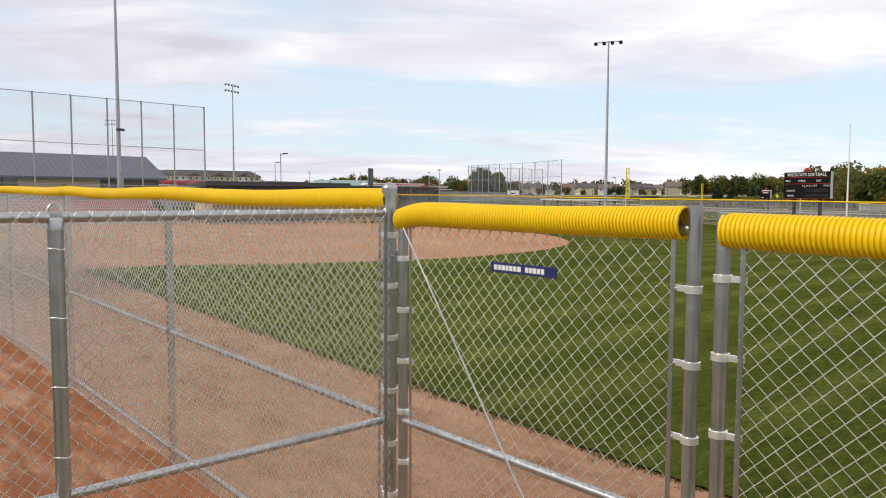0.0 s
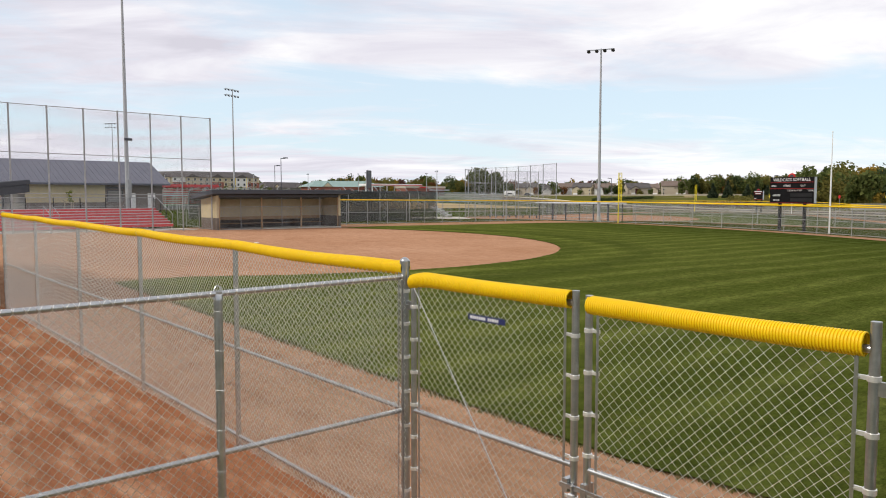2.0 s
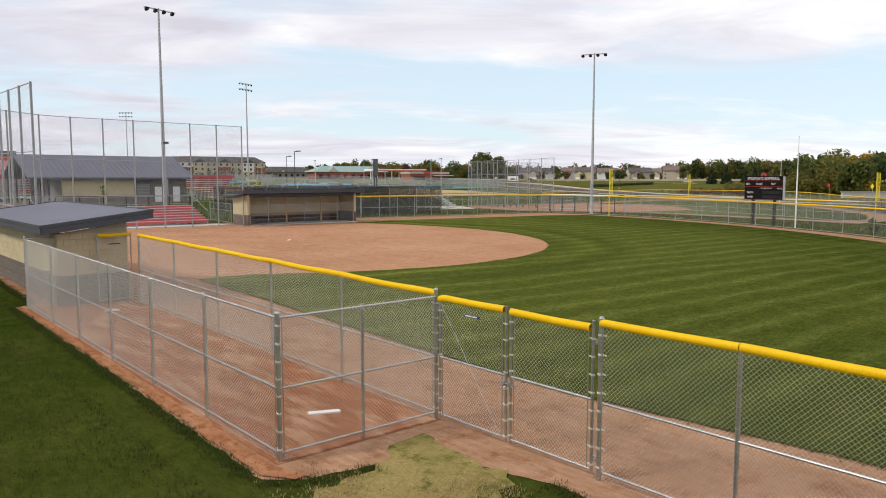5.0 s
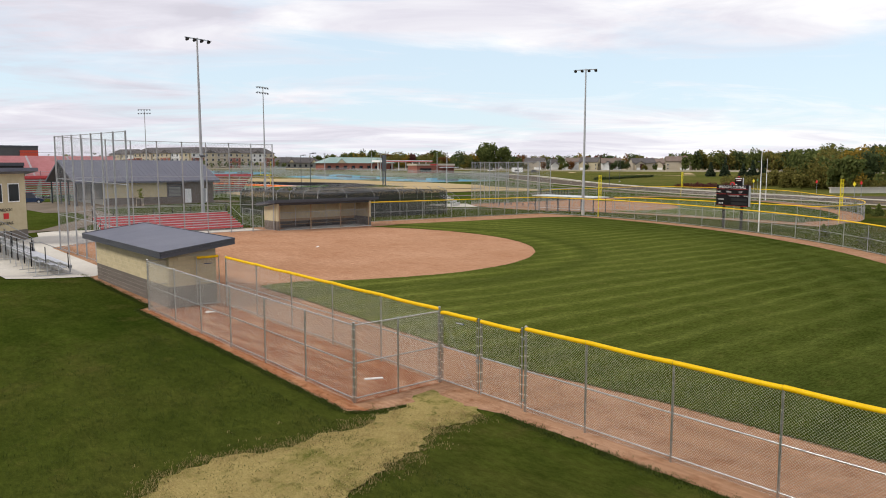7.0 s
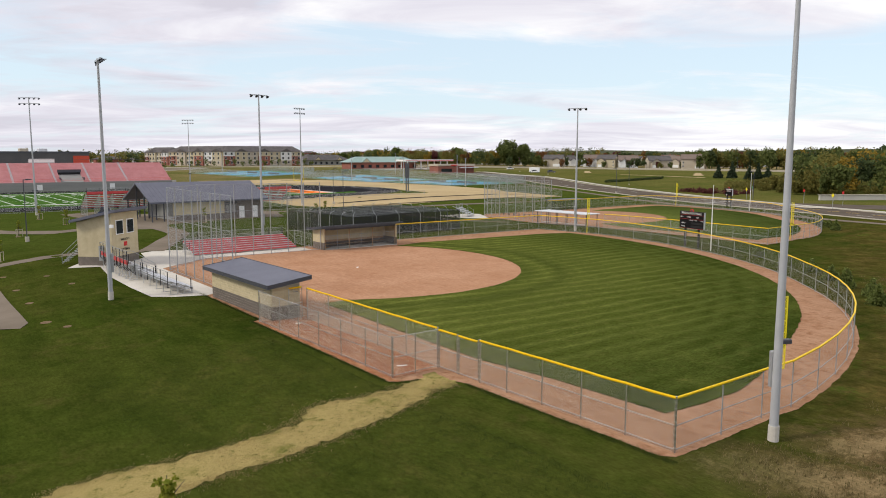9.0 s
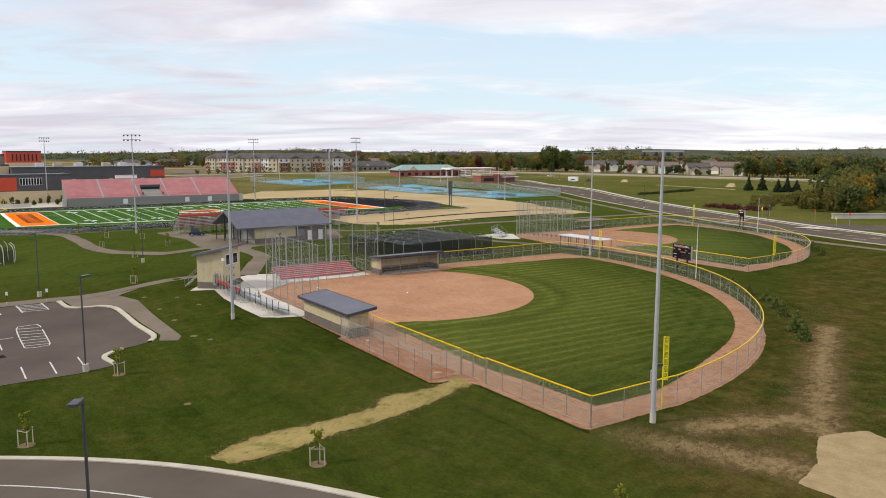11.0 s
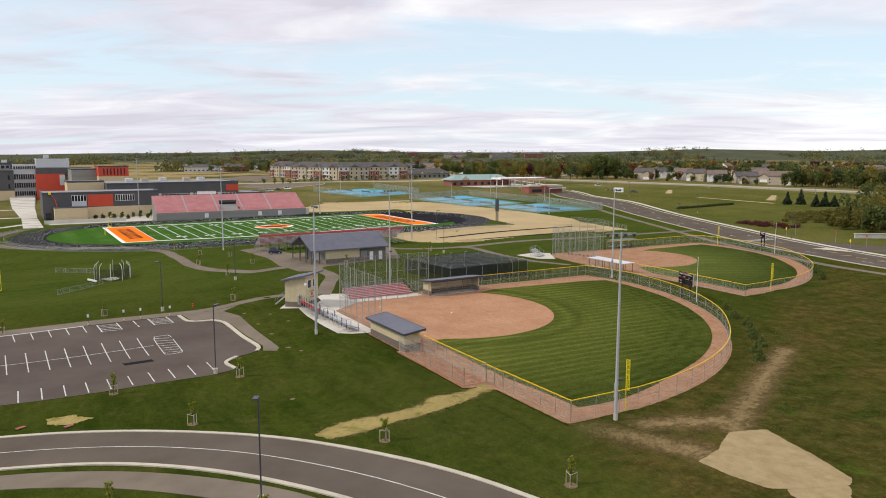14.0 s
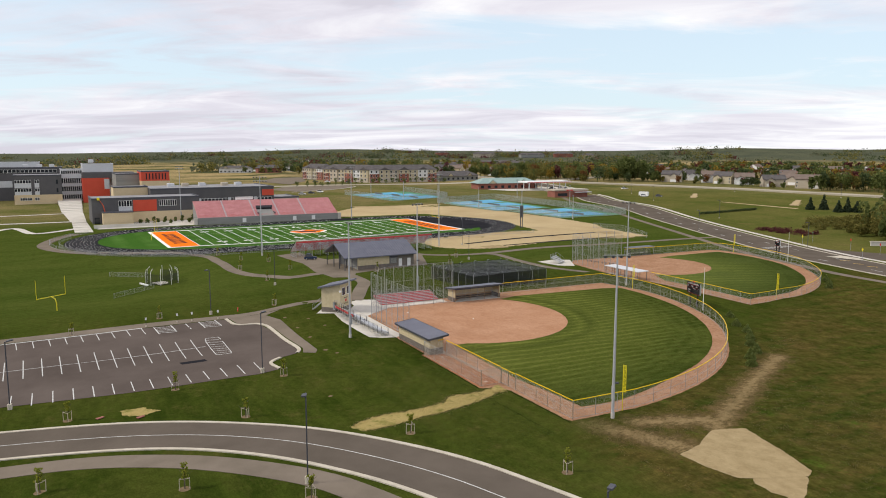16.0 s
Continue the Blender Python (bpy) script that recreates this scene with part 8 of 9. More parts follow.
fence("galvanised chain-link barrier at the end of the runways", even((-155.0, 146.0), (-144.0, 151.5), 4) + even((-140.5, 150.4), (-123.0, 145.0), 5), False, mid=False, cap=False, h=2.2)

# discus cage on the lawn
dc = thing("throwing_cage", "discus cage of slim bent white posts with dark netting", "throwing cage", (-119.6, -28.6, lz(-119.6, -28.6)), 20)
for k in range(9):
    a = radians(-150 + 37 * k)
    x, y = 4.9 * math.cos(a), 3.9 * math.sin(a)
    part("post", Shape().pipe([(x, y, -0.2), (x, y, 2.9), (x * 0.95, y * 0.95, 3.6), (x * 0.8, y * 0.8, 4.2)], 0.05, 8), WHITE, dc, smooth=True)
    if k < 8:
        b = radians(-150 + 37 * (k + 1))
        part("net", lattice((x, y, 0), (4.9 * math.cos(b), 3.9 * math.sin(b), 0), 0.1, 2.9), NET_BLACK, dc, "dark hanging net")
part("circle_slab", Shape().slab(-2.0, 2.0, -2.0, 1.4, -0.2, 0.10, 0.02), CONCRETE, dc, "concrete throwing slab")
part("gate_panel", Shape().slab(-2.2, 2.0, -5.2, -4.9, 0.1, 0.5, 0.02), WHITE, dc, "white low panel")
fence("long low chain-link barrier on the lawn", even((-137.0, -40.0), (-131.0, -31.0), 4), False, mid=False, cap=False, h=1.3)
fence("long low chain-link barrier on the lawn", even((-106.0, -41.5), (-113.5, -31.5), 4), False, mid=False, cap=False, h=1.3)


# ---------------------------------------------------------------- vehicles
def vehicle(label, at, turn, body, l=4.6, w=1.8, h=1.5):
    t = thing("car", label, "car", at, turn, "parked cars")
    b = Shape().loft([[(-l / 2, y, z) for y, z in ((-w / 2, .35), (w / 2, .35), (w / 2, .75), (-w / 2, .75))], [(-l * .46, y, z) for y, z in ((-w / 2, .28), (w / 2, .28), (w / 2, .92), (-w / 2, .92))], [(l * .30, y, z) for y, z in ((-w / 2, .28), (w / 2, .28), (w / 2, .92), (-w / 2, .92))], [(l / 2, y, z) for y, z in ((-w / 2 + .1, .35), (w / 2 - .1, .35), (w / 2 - .1, .70), (-w / 2 + .1, .70))]])
    part("body", b, body, t)
    part("cabin", Shape().loft([[(-l * .40, -w / 2 + .06, .92), (l * .22, -w / 2 + .06, .92), (l * .22, w / 2 - .06, .92), (-l * .40, w / 2 - .06, .92)], [(-l * .32, -w / 2 + .22, h), (l * .05, -w / 2 + .22, h), (l * .05, w / 2 - .22, h), (-l * .32, w / 2 - .22, h)]]), GLASS, t, "dark glass cabin")
    part("roof", Shape().slab(-l * .31, l * .04, -w / 2 + .2, w / 2 - .2, h, h + .04, .02), body, t)
    for x in (-l * .31, l * .31):
        for y in (-w / 2 + .04, w / 2 - .04):
            wh = part("wheel", Shape().rod((x, y - .1, .32), (x, y + .1, .32), .32, 14), RUBBER, t)
            part("rim", Shape().rod((x, y - .105, .32), (x, y + .105, .32), .19, 10), ALUMINIUM, wh)
    return t


vehicle("dark blue utility vehicle parked on the court", (-124.0, 13.5, lz(-124, 13.5) + 0.03), 70, BLUE_CAR, 3.6, 1.7, 1.8)
for i_, (x, y, m_) in enumerate(((-270, 283, WHITE), (-264, 290, SCHOOL_GREY), (-520, 150, FASCIA), (-512, 158, WHITE), (-500, 172, FASCIA), (-352, 272, FASCIA), (-346, 280, FASCIA), (-358, 284, WHITE), (-405, 108, FASCIA), (-410, 116, WHITE), (-400, 100, SCHOOL_WHITE), (-340, 330, WHITE))):
    vehicle("parked car near the shops and flats", (x, y, lz(x, y) + 0.05), 30 + 20 * (i_ % 3), m_, 4.8, 1.9, 1.6)
van = thing("van", "white delivery van on the side road", "van", (-273.5, 286.0, lz(-273, 286)), 30)
part("body", Shape().slab(-3.0, 3.0, -1.1, 1.1, 0.5, 2.9, 0.15), WHITE, van)
for x in (-2.0, 2.0):
    for y in (-1.0, 1.0):
        part("wheel", Shape().rod((x, y - .12, .4), (x, y + .12, .4), .4, 12), RUBBER, van)

# ---------------------------------------------------------------- far roads
r2 = spline([(-700, 360), (-520, 330), (-400, 300), (-300, 258), (-255, 234), (-215, 224), (-165, 202), (-112, 179), (-74, 161.5), (-48, 153), (-20, 151), (40, 158), (140, 180)], 4)
ribbon("road", r2, -8.0, 8.6, ASPHALT, "wide grey road with white markings past the second field", "road", 0.06, 0.3, across=4)
ribbon("curb", r2, 8.6, 9.1, CURB, "pale concrete curb of the wide road", "curb", 0.18, 0.4, across=1)
ribbon("curb", r2, -8.5, -8.0, CURB, "pale concrete curb of the wide road", "curb", 0.16, 0.4, across=1)
ribbon("footpath", side_of(r2, 12.6), -0.9, 0.9, CONCRETE, "pale concrete footpath beyond the wide road", "footpath", 0.10, 0.2, across=1)
ribbon("footpath", side_of(r2, -17.0), -1.3, 1.3, PATH_GREY, "grey footpath beside the wide road", "footpath", 0.06, 0.2, across=1)
rm_ = thing("road_markings", "white and yellow lane markings of the wide road", "road markings", (0, 0, 0), 0, "", "structure")
for o_ in (-3.2, 3.2):
    for k in range(30, len(r2) - 6, 5):
        ribbon("lane_dash", r2[k:k + 2], o_ - 0.12, o_ + 0.12, LINE_WHITE, "", "", 0.075, across=1, parent=rm_)
ribbon("road", spline([(-84, 164), (-62, 170), (-40, 184), (0, 220), (60, 290)], 4), -8.5, 8.5, ASPHALT, "grey side road at the junction", "road", 0.065, 0.3, across=3)
sheet("traffic_island", [(-59.0, 158.0), (-58.0, 165.0), (-52.6, 164.5), (-47.5, 161.5)], CURB, "pale concrete traffic island", "traffic island", 0.2, 4.0)
for k in range(8):
    y = 159.5 + 1.6 * k
    ribbon("crosswalk_bar", [(-83.4, y), (-80.2, y + 0.2)], -0.3, 0.3, LINE_WHITE, "", "", 0.085, across=1, parent=rm_)
for x, y in ((-57.6, 160.1), (-51.6, 156.5), (-45.8, 154.0), (-41.0, 153.0), (-35.0, 152.4)):
    ribbon("turn_dash", [(x - 1.2, y - 0.6), (x + 1.2, y + 0.6)], -0.22, 0.22, YELLOW_LINE, "", "", 0.085, across=1, parent=rm_)
ribbon("highway", ROAD_FAR, -7.0, 7.0, HIGHWAY, "pale concrete highway on a low embankment", "highway", 0.9, 1.6, across=3)
ribbon("village_road", spline([(-455, 330), (-490, 400), (-560, 520), (-640, 700), (-700, 900)], 8), -6, 6, HIGHWAY, "pale road climbing into the village", "road", 0.8, 1.2, across=2)
bw = thing("bridge_parapet", "long pale concrete parapet at the junction", "parapet", (-69.6, 198.2, lz(-69.6, 198)), 58)
part("wall", Shape().slab(0, 60.0, -0.3, 0.3, -0.5, 1.5, 0.08), CONCRETE, bw, "pale concrete wall")
part("coping", Shape().slab(-0.2, 60.2, -0.45, 0.45, 1.504, 1.65, 0.04), CURB, bw)
for x, y, kind in ((-80.0, 176.0, "diamond"), (-66.1, 181.6, "stop"), (-54.3, 178.6, "stop"), (-49.3, 161.4, "diamond"), (-86.0, 190.0, "plain")):
    t = thing("road_sign", {"diamond": "fluorescent yellow diamond road sign", "stop": "red road sign at the junction", "plain": "small green road sign"}[kind], "road sign", (x, y, lz(x, y)), -35, "road signs")
    part("post", Shape().rod((0, 0, -0.2), (0, 0, 3.6), 0.05, 8), GALV_DULL, t)
    n_ = {"diamond": 4, "stop": 8, "plain": 4}[kind]
    rad = 0.6 if kind == "diamond" else 0.45
    part("panel", Shape().prism([(rad * math.cos(6.283 * i / n_ + (0 if kind == "diamond" else .39)), rad * math.sin(6.283 * i / n_ + (0 if kind == "diamond" else .39))) for i in range(n_)], 0, 0.03), {"diamond": YELLOW_PAINT, "stop": SIGN_RED, "plain": COURT_GREEN}[kind], t, at=Matrix.Translation((0, -0.07, 3.4)) @ FRONT)
for x, y in ((-78.0, 176.0), (-160.0, 226.0), (-240.0, 262.0), (-130.0, 180.0), (-300.0, 300.0), (-200.0, 378.0), (-280.0, 378.0)):
    lamp_post("pale street lamp beside the wide road", (x, y, lz(x, y)), 240, 8.5, 0.4)


# ---------------------------------------------------------------- buildings far off
def house(label, at, turn, w, d, h, wall, roof, seed):
    t = thing("house", label, "house", at, turn, "village houses")
    r_ = random.Random(seed)
    part("wall", Shape().loft([[(0, 0, -1), (w, 0, -1), (w, d, -1), (0, d, -1)], [(0, 0, h), (w, 0, h), (w, d, h), (0, d, h)]]), wall, t)
    rh = d * 0.36
    part("gable", Shape().loft([[(0, 0, h), (0, d, h), (0, d / 2, h + rh)], [(w, 0, h), (w, d, h), (w, d / 2, h + rh)]]), wall, t)
    o = 0.5
    rs = Shape()
    for a, b in ((-o, d / 2), (d + o, d / 2)):
        za = h - 0.36 * o * 2 * 0.36
        rs.loft([[(-o, a, za), (w + o, a, za), (w + o, b, h + rh + 0.02), (-o, b, h + rh + 0.02)], [(-o, a, za + 0.3), (w + o, a, za + 0.3), (w + o, b, h + rh + 0.32), (-o, b, h + rh + 0.32)]])
    part("roof", rs, roof, t, "shingled gable roof")
    # front wing with its own gable
    fw = w * 0.42
    fx = w * r_.choice((0.08, 0.5))
    part("wing", Shape().loft([[(fx, -2.4, -1), (fx + fw, -2.4, -1), (fx + fw, 0, -1), (fx, 0, -1)], [(fx, -2.4, h * 0.8), (fx + fw, -2.4, h * 0.8), (fx + fw, 0, h * 0.8), (fx, 0, h * 0.8)]]).loft([[(fx, -2.4, h * 0.8), (fx + fw, -2.4, h * 0.8), (fx + fw / 2, -2.4, h * 0.8 + fw * 0.34)], [(fx, d * 0.4, h * 0.8), (fx + fw, d * 0.4, h * 0.8), (fx + fw / 2, d * 0.4, h * 0.8 + fw * 0.34)]]), wall, t)
    wr = Shape()
    for a in (fx - 0.4, fx + fw + 0.4):
        wr.loft([[(a, -2.9, h * 0.8 - 0.2), (a, d * 0.45, h * 0.8 - 0.2), (fx + fw / 2, d * 0.45, h * 0.8 + fw * 0.34 + 0.05), (fx + fw / 2, -2.9, h * 0.8 + fw * 0.34 + 0.05)], [(a, -2.9, h * 0.8 + 0.05), (a, d * 0.45, h * 0.8 + 0.05), (fx + fw / 2, d * 0.45, h * 0.8 + fw * 0.34 + 0.3), (fx + fw / 2, -2.9, h * 0.8 + fw * 0.34 + 0.3)]])
    part("wing_roof", wr, roof, t)
    n_ = 3
    for k in range(n_):
        for z in (0.9, 3.6):
            if z + 1.5 < h:
                x = 0.8 + (w - 2.6) * k / (n_ - 1)
                if not (fx - 1.2 < x < fx + fw):
                    wi = part("window", Shape().box(x, x + 1.1, -0.06, 0.0, z, z + 1.4), WHITE, t, "white-framed window")
                    part("pane", Shape().box(x + 0.1, x + 1.0, -0.08, -0.065, z + 0.1, z + 1.3), GLASS, wi)
    part("garage_door", Shape().box(fx + 0.5, fx + fw - 0.5, -2.46, -2.4, 0.0, 2.2), WHITE, t, "white garage door")
    for k in (0, 1):
        part("window", Shape().box(w, w + 0.06, d * (0.2 + 0.45 * k), d * (0.2 + 0.45 * k) + 1.1, 3.4, 4.7), GLASS, t)
    part("chimney", Shape().box(w * 0.7, w * 0.7 + 0.8, d * 0.55, d * 0.55 + 0.8, h, h + rh + 1.0), BRICK_RED, t)
    return t


walls = (SIDING_BEIGE, SIDING_WHITE, SIDING_CREAM, SIDING_WHITE, SIDING_BEIGE)
roofs = (SHINGLE, SHINGLE_BROWN, SHINGLE, SHINGLE_BROWN)
words_w = ("beige", "white", "cream", "white", "tan")
hr = random.Random(9)
spots = [(-424, 450), (-398, 474), (-378, 466), (-358, 470), (-318, 456), (-291, 458), (-512, 553), (-458, 522), (-440, 500), (-338, 500)]
spots += [(hr.uniform(-680, -180), hr.uniform(500, 860)) for _ in range(44)]
spots += [(hr.uniform(-820, -560), hr.uniform(330, 480)) for _ in range(8)]
for i_, (x, y) in enumerate(spots):
    k = i_ % 5
    house(f"two-storey {words_w[k]} sided house with a shingled gable roof", (x, y, lz(x, y) + 0.3), hr.choice((15, 30, 60, 100, 40)) if i_ > 5 else (30, 48, 20, 42, 55, 35)[i_], hr.uniform(14, 18), hr.uniform(9, 11), hr.uniform(5.6, 6.8), walls[k], roofs[i_ % 4], i_)


def flats(label, at, turn, length, depth, floors, seed):
    """Three-storey block of flats: stepped bays in two or three claddings, hipped roof, balconies and windows."""
    t = thing("apartment_building", label, "apartment building", at, turn, "apartment buildings")
    r_ = random.Random(seed)
    h = floors * 3.2
    part("core", Shape().box(0, length, 1.2, depth, -1.5, h), SIDING_CREAM, t, "cream siding core")
    n = int(length / 8)
    win = Shape().box(0, 1.3, -0.07, 0.0, 0, 1.6).mesh("window", GLASS)
    frm = Shape().box(-0.12, 1.42, -0.04, 0.0, -0.12, 1.72).mesh("window_frame", WHITE)
    for i in range(n):
        x0, x1 = length * i / n, length * (i + 1) / n
        m_ = (SIDING_CREAM, SIDING_WHITE, SIDING_CREAM, SIDING_BEIGE, SIDING_CREAM)[(i + seed) % 5]
        dpt = 0.0 if i % 2 else 0.9
        bay = part("bay", Shape().box(x0 + 0.05, x1 - 0.05, dpt, 1.19, 3.2, h), m_, t)
        part("brick_base", Shape().box(x0 + 0.05, x1 - 0.05, dpt - 0.04, 1.19, -1.5, 3.196 if i % 3 else 6.4), BRICK_RED if i % 3 == 0 else SIDING_BEIGE, t, "brick-clad base")
        for f in range(floors):
            for u in (0.12, 0.62):
                ob = part("window", frm, None, bay, at=Matrix.Translation((x0 + (x1 - x0) * u, dpt - 0.05, f * 3.2 + 0.9)))
                part("pane", win, None, bay, at=Matrix.Translation((x0 + (x1 - x0) * u, dpt - 0.10, f * 3.2 + 0.9)))
            if i % 2 == 0:
                b_ = part("balcony", Shape().box(x0 + 2.6, x1 - 2.6, dpt - 1.3, dpt, f * 3.2 - 0.1, f * 3.2 + 0.08), WHITE, t, "white balcony")
                part("balcony_rail", Shape().box(x0 + 2.6, x1 - 2.6, dpt - 1.3, dpt - 1.25, f * 3.2 + 0.95, f * 3.2 + 1.05), FASCIA, b_)
        if i % 2:
            part("gable_roof", Shape().loft([[(x0 - 0.3, -0.6, h), (x1 + 0.3, -0.6, h), ((x0 + x1) / 2, -0.6, h + 2.4)], [(x0 - 0.3, depth / 2, h), (x1 + 0.3, depth / 2, h), ((x0 + x1) / 2, depth / 2, h + 2.4)]]), SHINGLE, t)
    o = 0.8
    part("roof", Shape().loft([[(-o, 0.2, h), (length + o, 0.2, h), (length + o, depth + o, h), (-o, depth + o, h)], [(5, depth * 0.45, h + 4.2), (length - 5, depth * 0.45, h + 4.2), (length - 5, depth * 0.55, h + 4.2), (5, depth * 0.55, h + 4.2)]]), SHINGLE, t, "grey hipped shingle roof")
    return t


flats("three-storey cream and brick block of flats with grey roof", (-487.0, 186.0, lz(-480, 200) + 0.8), 84, 60.0, 18.0, 3, 1)
flats("three-storey cream and brick block of flats with grey roof", (-541.0, 164.0, lz(-500, 170) + 0.8), 23, 55.0, 18.0, 3, 2)
flats("far grey and cream block of flats", (-597.0, 163.0, lz(-590, 165) + 0.5), 14, 34.0, 16.0, 3, 3)


def low_hall(name, label, at, turn, w, d, h, rh, wall, roof, cat="building", group="shops"):
    t = thing(name, label, cat, at, turn, group)
    part("wall", Shape().box(0, w, 0, d, -1.0, h), wall, t)
    o = 1.4
    part("roof", Shape().loft([[(-o, -o, h), (w + o, -o, h), (w + o, d + o, h), (-o, d + o, h)], [(d * 0.4, d * 0.42, h + rh), (w - d * 0.4, d * 0.42, h + rh), (w - d * 0.4, d * 0.58, h + rh), (d * 0.4, d * 0.58, h + rh)]]), roof, t, "hipped roof")
    for k in range(max(3, int(w / 5))):
        x = 1.5 + (w - 4) * k / max(2, int(w / 5) - 1)
        part("window", Shape().box(x, x + 2.2, -0.08, 0.0, 0.8, 2.6), GLASS, t)
    for x in (w * 0.22, w * 0.74):
        part("dormer", Shape().loft([[(x - 3.4, -1.6, h), (x + 3.4, -1.6, h), (x, -1.6, h + 2.9)], [(x - 3.4, d * 0.4, h), (x + 3.4, d * 0.4, h), (x, d * 0.4, h + 2.9)]]), roof, t)
        part("dormer_face", Shape().loft([[(x - 2.6, -1.68, h + 0.1), (x + 2.6, -1.68, h + 0.1), (x, -1.68, h + 2.3)], [(x - 2.6, -1.62, h + 0.1), (x + 2.6, -1.62, h + 0.1), (x, -1.62, h + 2.3)]]), SIDING_CREAM, t)
    return t


low_hall("shop_building", "low brick building with a teal hipped roof", (-372.0, 222.0, lz(-375, 240)), 80, 46.0, 16.0, 4.2, 3.6, BRICK_RED, TEAL_ROOF)
low_hall("lodge", "low grey lodge with brown-grey hipped roofs", (-492.0, 256.0, lz(-490, 265)), 102, 44.0, 16.0, 4.0, 4.2, SIDING_GREY, SHINGLE)
bb = thing("brick_kiosk", "small flat-roofed red brick building", "building", (-289.0, 227.0, lz(-290, 238)), 85, "shops")
part("wall", Shape().box(0, 24, 0, 9, -1, 4.0), BRICK_RED, bb, "red brick walls")
part("cornice", Shape().slab(-0.4, 24.4, -0.4, 9.4, 4.0, 5.0, 0.05), SIDING_BEIGE, bb, "pale cornice")
part("canopy", Shape().slab(14, 25.5, -2.5, 9, 2.9, 3.3, 0.05), SCHOOL_WHITE, bb)
part("window", Shape().box(2, 9, -0.08, 0, 0.8, 2.6), GLASS, bb)
part("wall_sign", Shape().box(8, 13, -0.46, -0.42, 4.1, 4.8), SIGN_RED, bb, "plain red sign panel")
gc = thing("fuel_canopy", "flat white fuel canopy edged in red on slim posts", "canopy", (-349.0, 248.0, lz(-350, 262)), 84, "shops")
part("deck", Shape().slab(0, 36, 0, 14, 5.0, 6.0, 0.08), WHITE, gc, "white canopy deck")
part("edge_band", Shape().box(-0.05, 36.05, -0.06, -0.01, 5.1, 5.5), SIGN_RED, gc, "red edge band")
for x in (3, 13, 23, 33):
    for y in (3, 11):
        part("column", Shape().box(x - 0.25, x + 0.25, y - 0.25, y + 0.25, -0.5, 5.0), WHITE, gc)
sheet("forecourt", [(-345, 232), (-338, 290), (-372, 300), (-382, 262), (-366, 225)], CONCRETE, "pale concrete forecourt of the shops", "forecourt", 0.12, 8.0)
sheet("flats_car_park", [(-428, 104), (-455, 92), (-476, 110), (-474, 140), (-461, 157), (-449, 157), (-440, 149), (-428, 128)], PATH_GREY, "pale grey car park before the flats", "car park", 0.12, 8.0)
sheet("flats_car_park", [(-500, 122), (-545, 150), (-640, 176), (-640, 150), (-560, 112)], PATH_GREY, "pale grey car park beside the flats", "car park", 0.12, 8.0)
ribbon("curb", spline([(-424, 100), (-427, 127), (-439, 149), (-449, 158)], 4), -0.5, 0.5, CURB, "pale curb of the flats' car park", "curb", 0.25, 0.4, across=1)
ribbon("flats_road", spline([(-505, 60), (-480, 123), (-468, 165), (-457, 208), (-454, 238), (-458, 274), (-440, 330)], 6), -5.5, 5.5, HIGHWAY, "pale grey road before the flats", "road", 0.14, 0.4, across=2)

# ---------------------------------------------------------------- school
sc = thing("school", "large charcoal school with vermilion and cream blocks and flat roofs", "school", (0, 0, 1.0), 0)


def wing(name, x0, x1, y0, y1, z1, mat, label="", z0=-1.5, roof=True):
    ob = part(name, Shape().box(x0, x1, y0, y1, z0, z1), mat, sc, label)
    if roof:
        part("roof", Shape().box(x0 + 0.3, x1 - 0.3, y0 + 0.3, y1 - 0.3, z1, z1 + 0.15), FLAT_ROOF, ob, "flat grey roof")
        part("parapet", Shape().box(x0 - 0.1, x1 + 0.1, y0 - 0.1, y0 + 0.3, z1 - 0.2, z1 + 0.5).box(x0 - 0.1, x1 + 0.1, y1 - 0.3, y1 + 0.1, z1 - 0.2, z1 + 0.5).box(x1 - 0.3, x1 + 0.1, y0 + 0.3, y1 - 0.3, z1 - 0.2, z1 + 0.5), SCHOOL_WHITE if mat is SCHOOL_WHITE else FASCIA, ob)
    return ob


def strip_window(x, y0, y1, z0, z1, n, owner):
    """A band of windows on a wall that faces +x: panes between slim mullions."""
    band = part("window", Shape().box(x, x + 0.12, y0, y1, z0, z1), WHITE, owner, "pale-framed window band")
    for k in range(n):
        a, b = y0 + (y1 - y0) * k / n, y0 + (y1 - y0) * (k + 1) / n
        part("pane", Shape().box(x + 0.13, x + 0.17, a + 0.12, b - 0.12, z0 + 0.12, z1 - 0.12), GLASS, band)


a1 = wing("annex", -286, -264, -36.4, 8.0, 10.4, SCHOOL_GREY, "charcoal brick annex")
part("cream_base", Shape().box(-264, -263.85, -20.2, 7.9, -1.0, 4.6), SCHOOL_TAN, a1, "cream masonry base")
part("red_panel", Shape().box(-264, -263.7, -20.0, -10.3, 4.8, 9.7), SCHOOL_RED, a1, "vermilion wall panel")
part("sill_band", Shape().box(-264, -263.9, -25.9, -20.4, 4.9, 7.0), SCHOOL_WHITE, a1)
strip_window(-264, -25.9, -20.4, 7.0, 9.6, 5, a1)
strip_window(-264, -9.3, -1.9, 6.8, 9.5, 8, a1)
cbx = part("cream_block", Shape().box(-263.8, -257, -32.7, -20.8, -1.5, 4.9), SCHOOL_TAN, sc, "cream masonry block")
part("coping", Shape().box(-263.8, -256.9, -32.8, -20.7, 4.904, 5.2), FASCIA, cbx)
part("doorway", Shape().box(-263.9, -263.8, -35.6, -33.6, -0.5, 2.6), GLASS, a1)
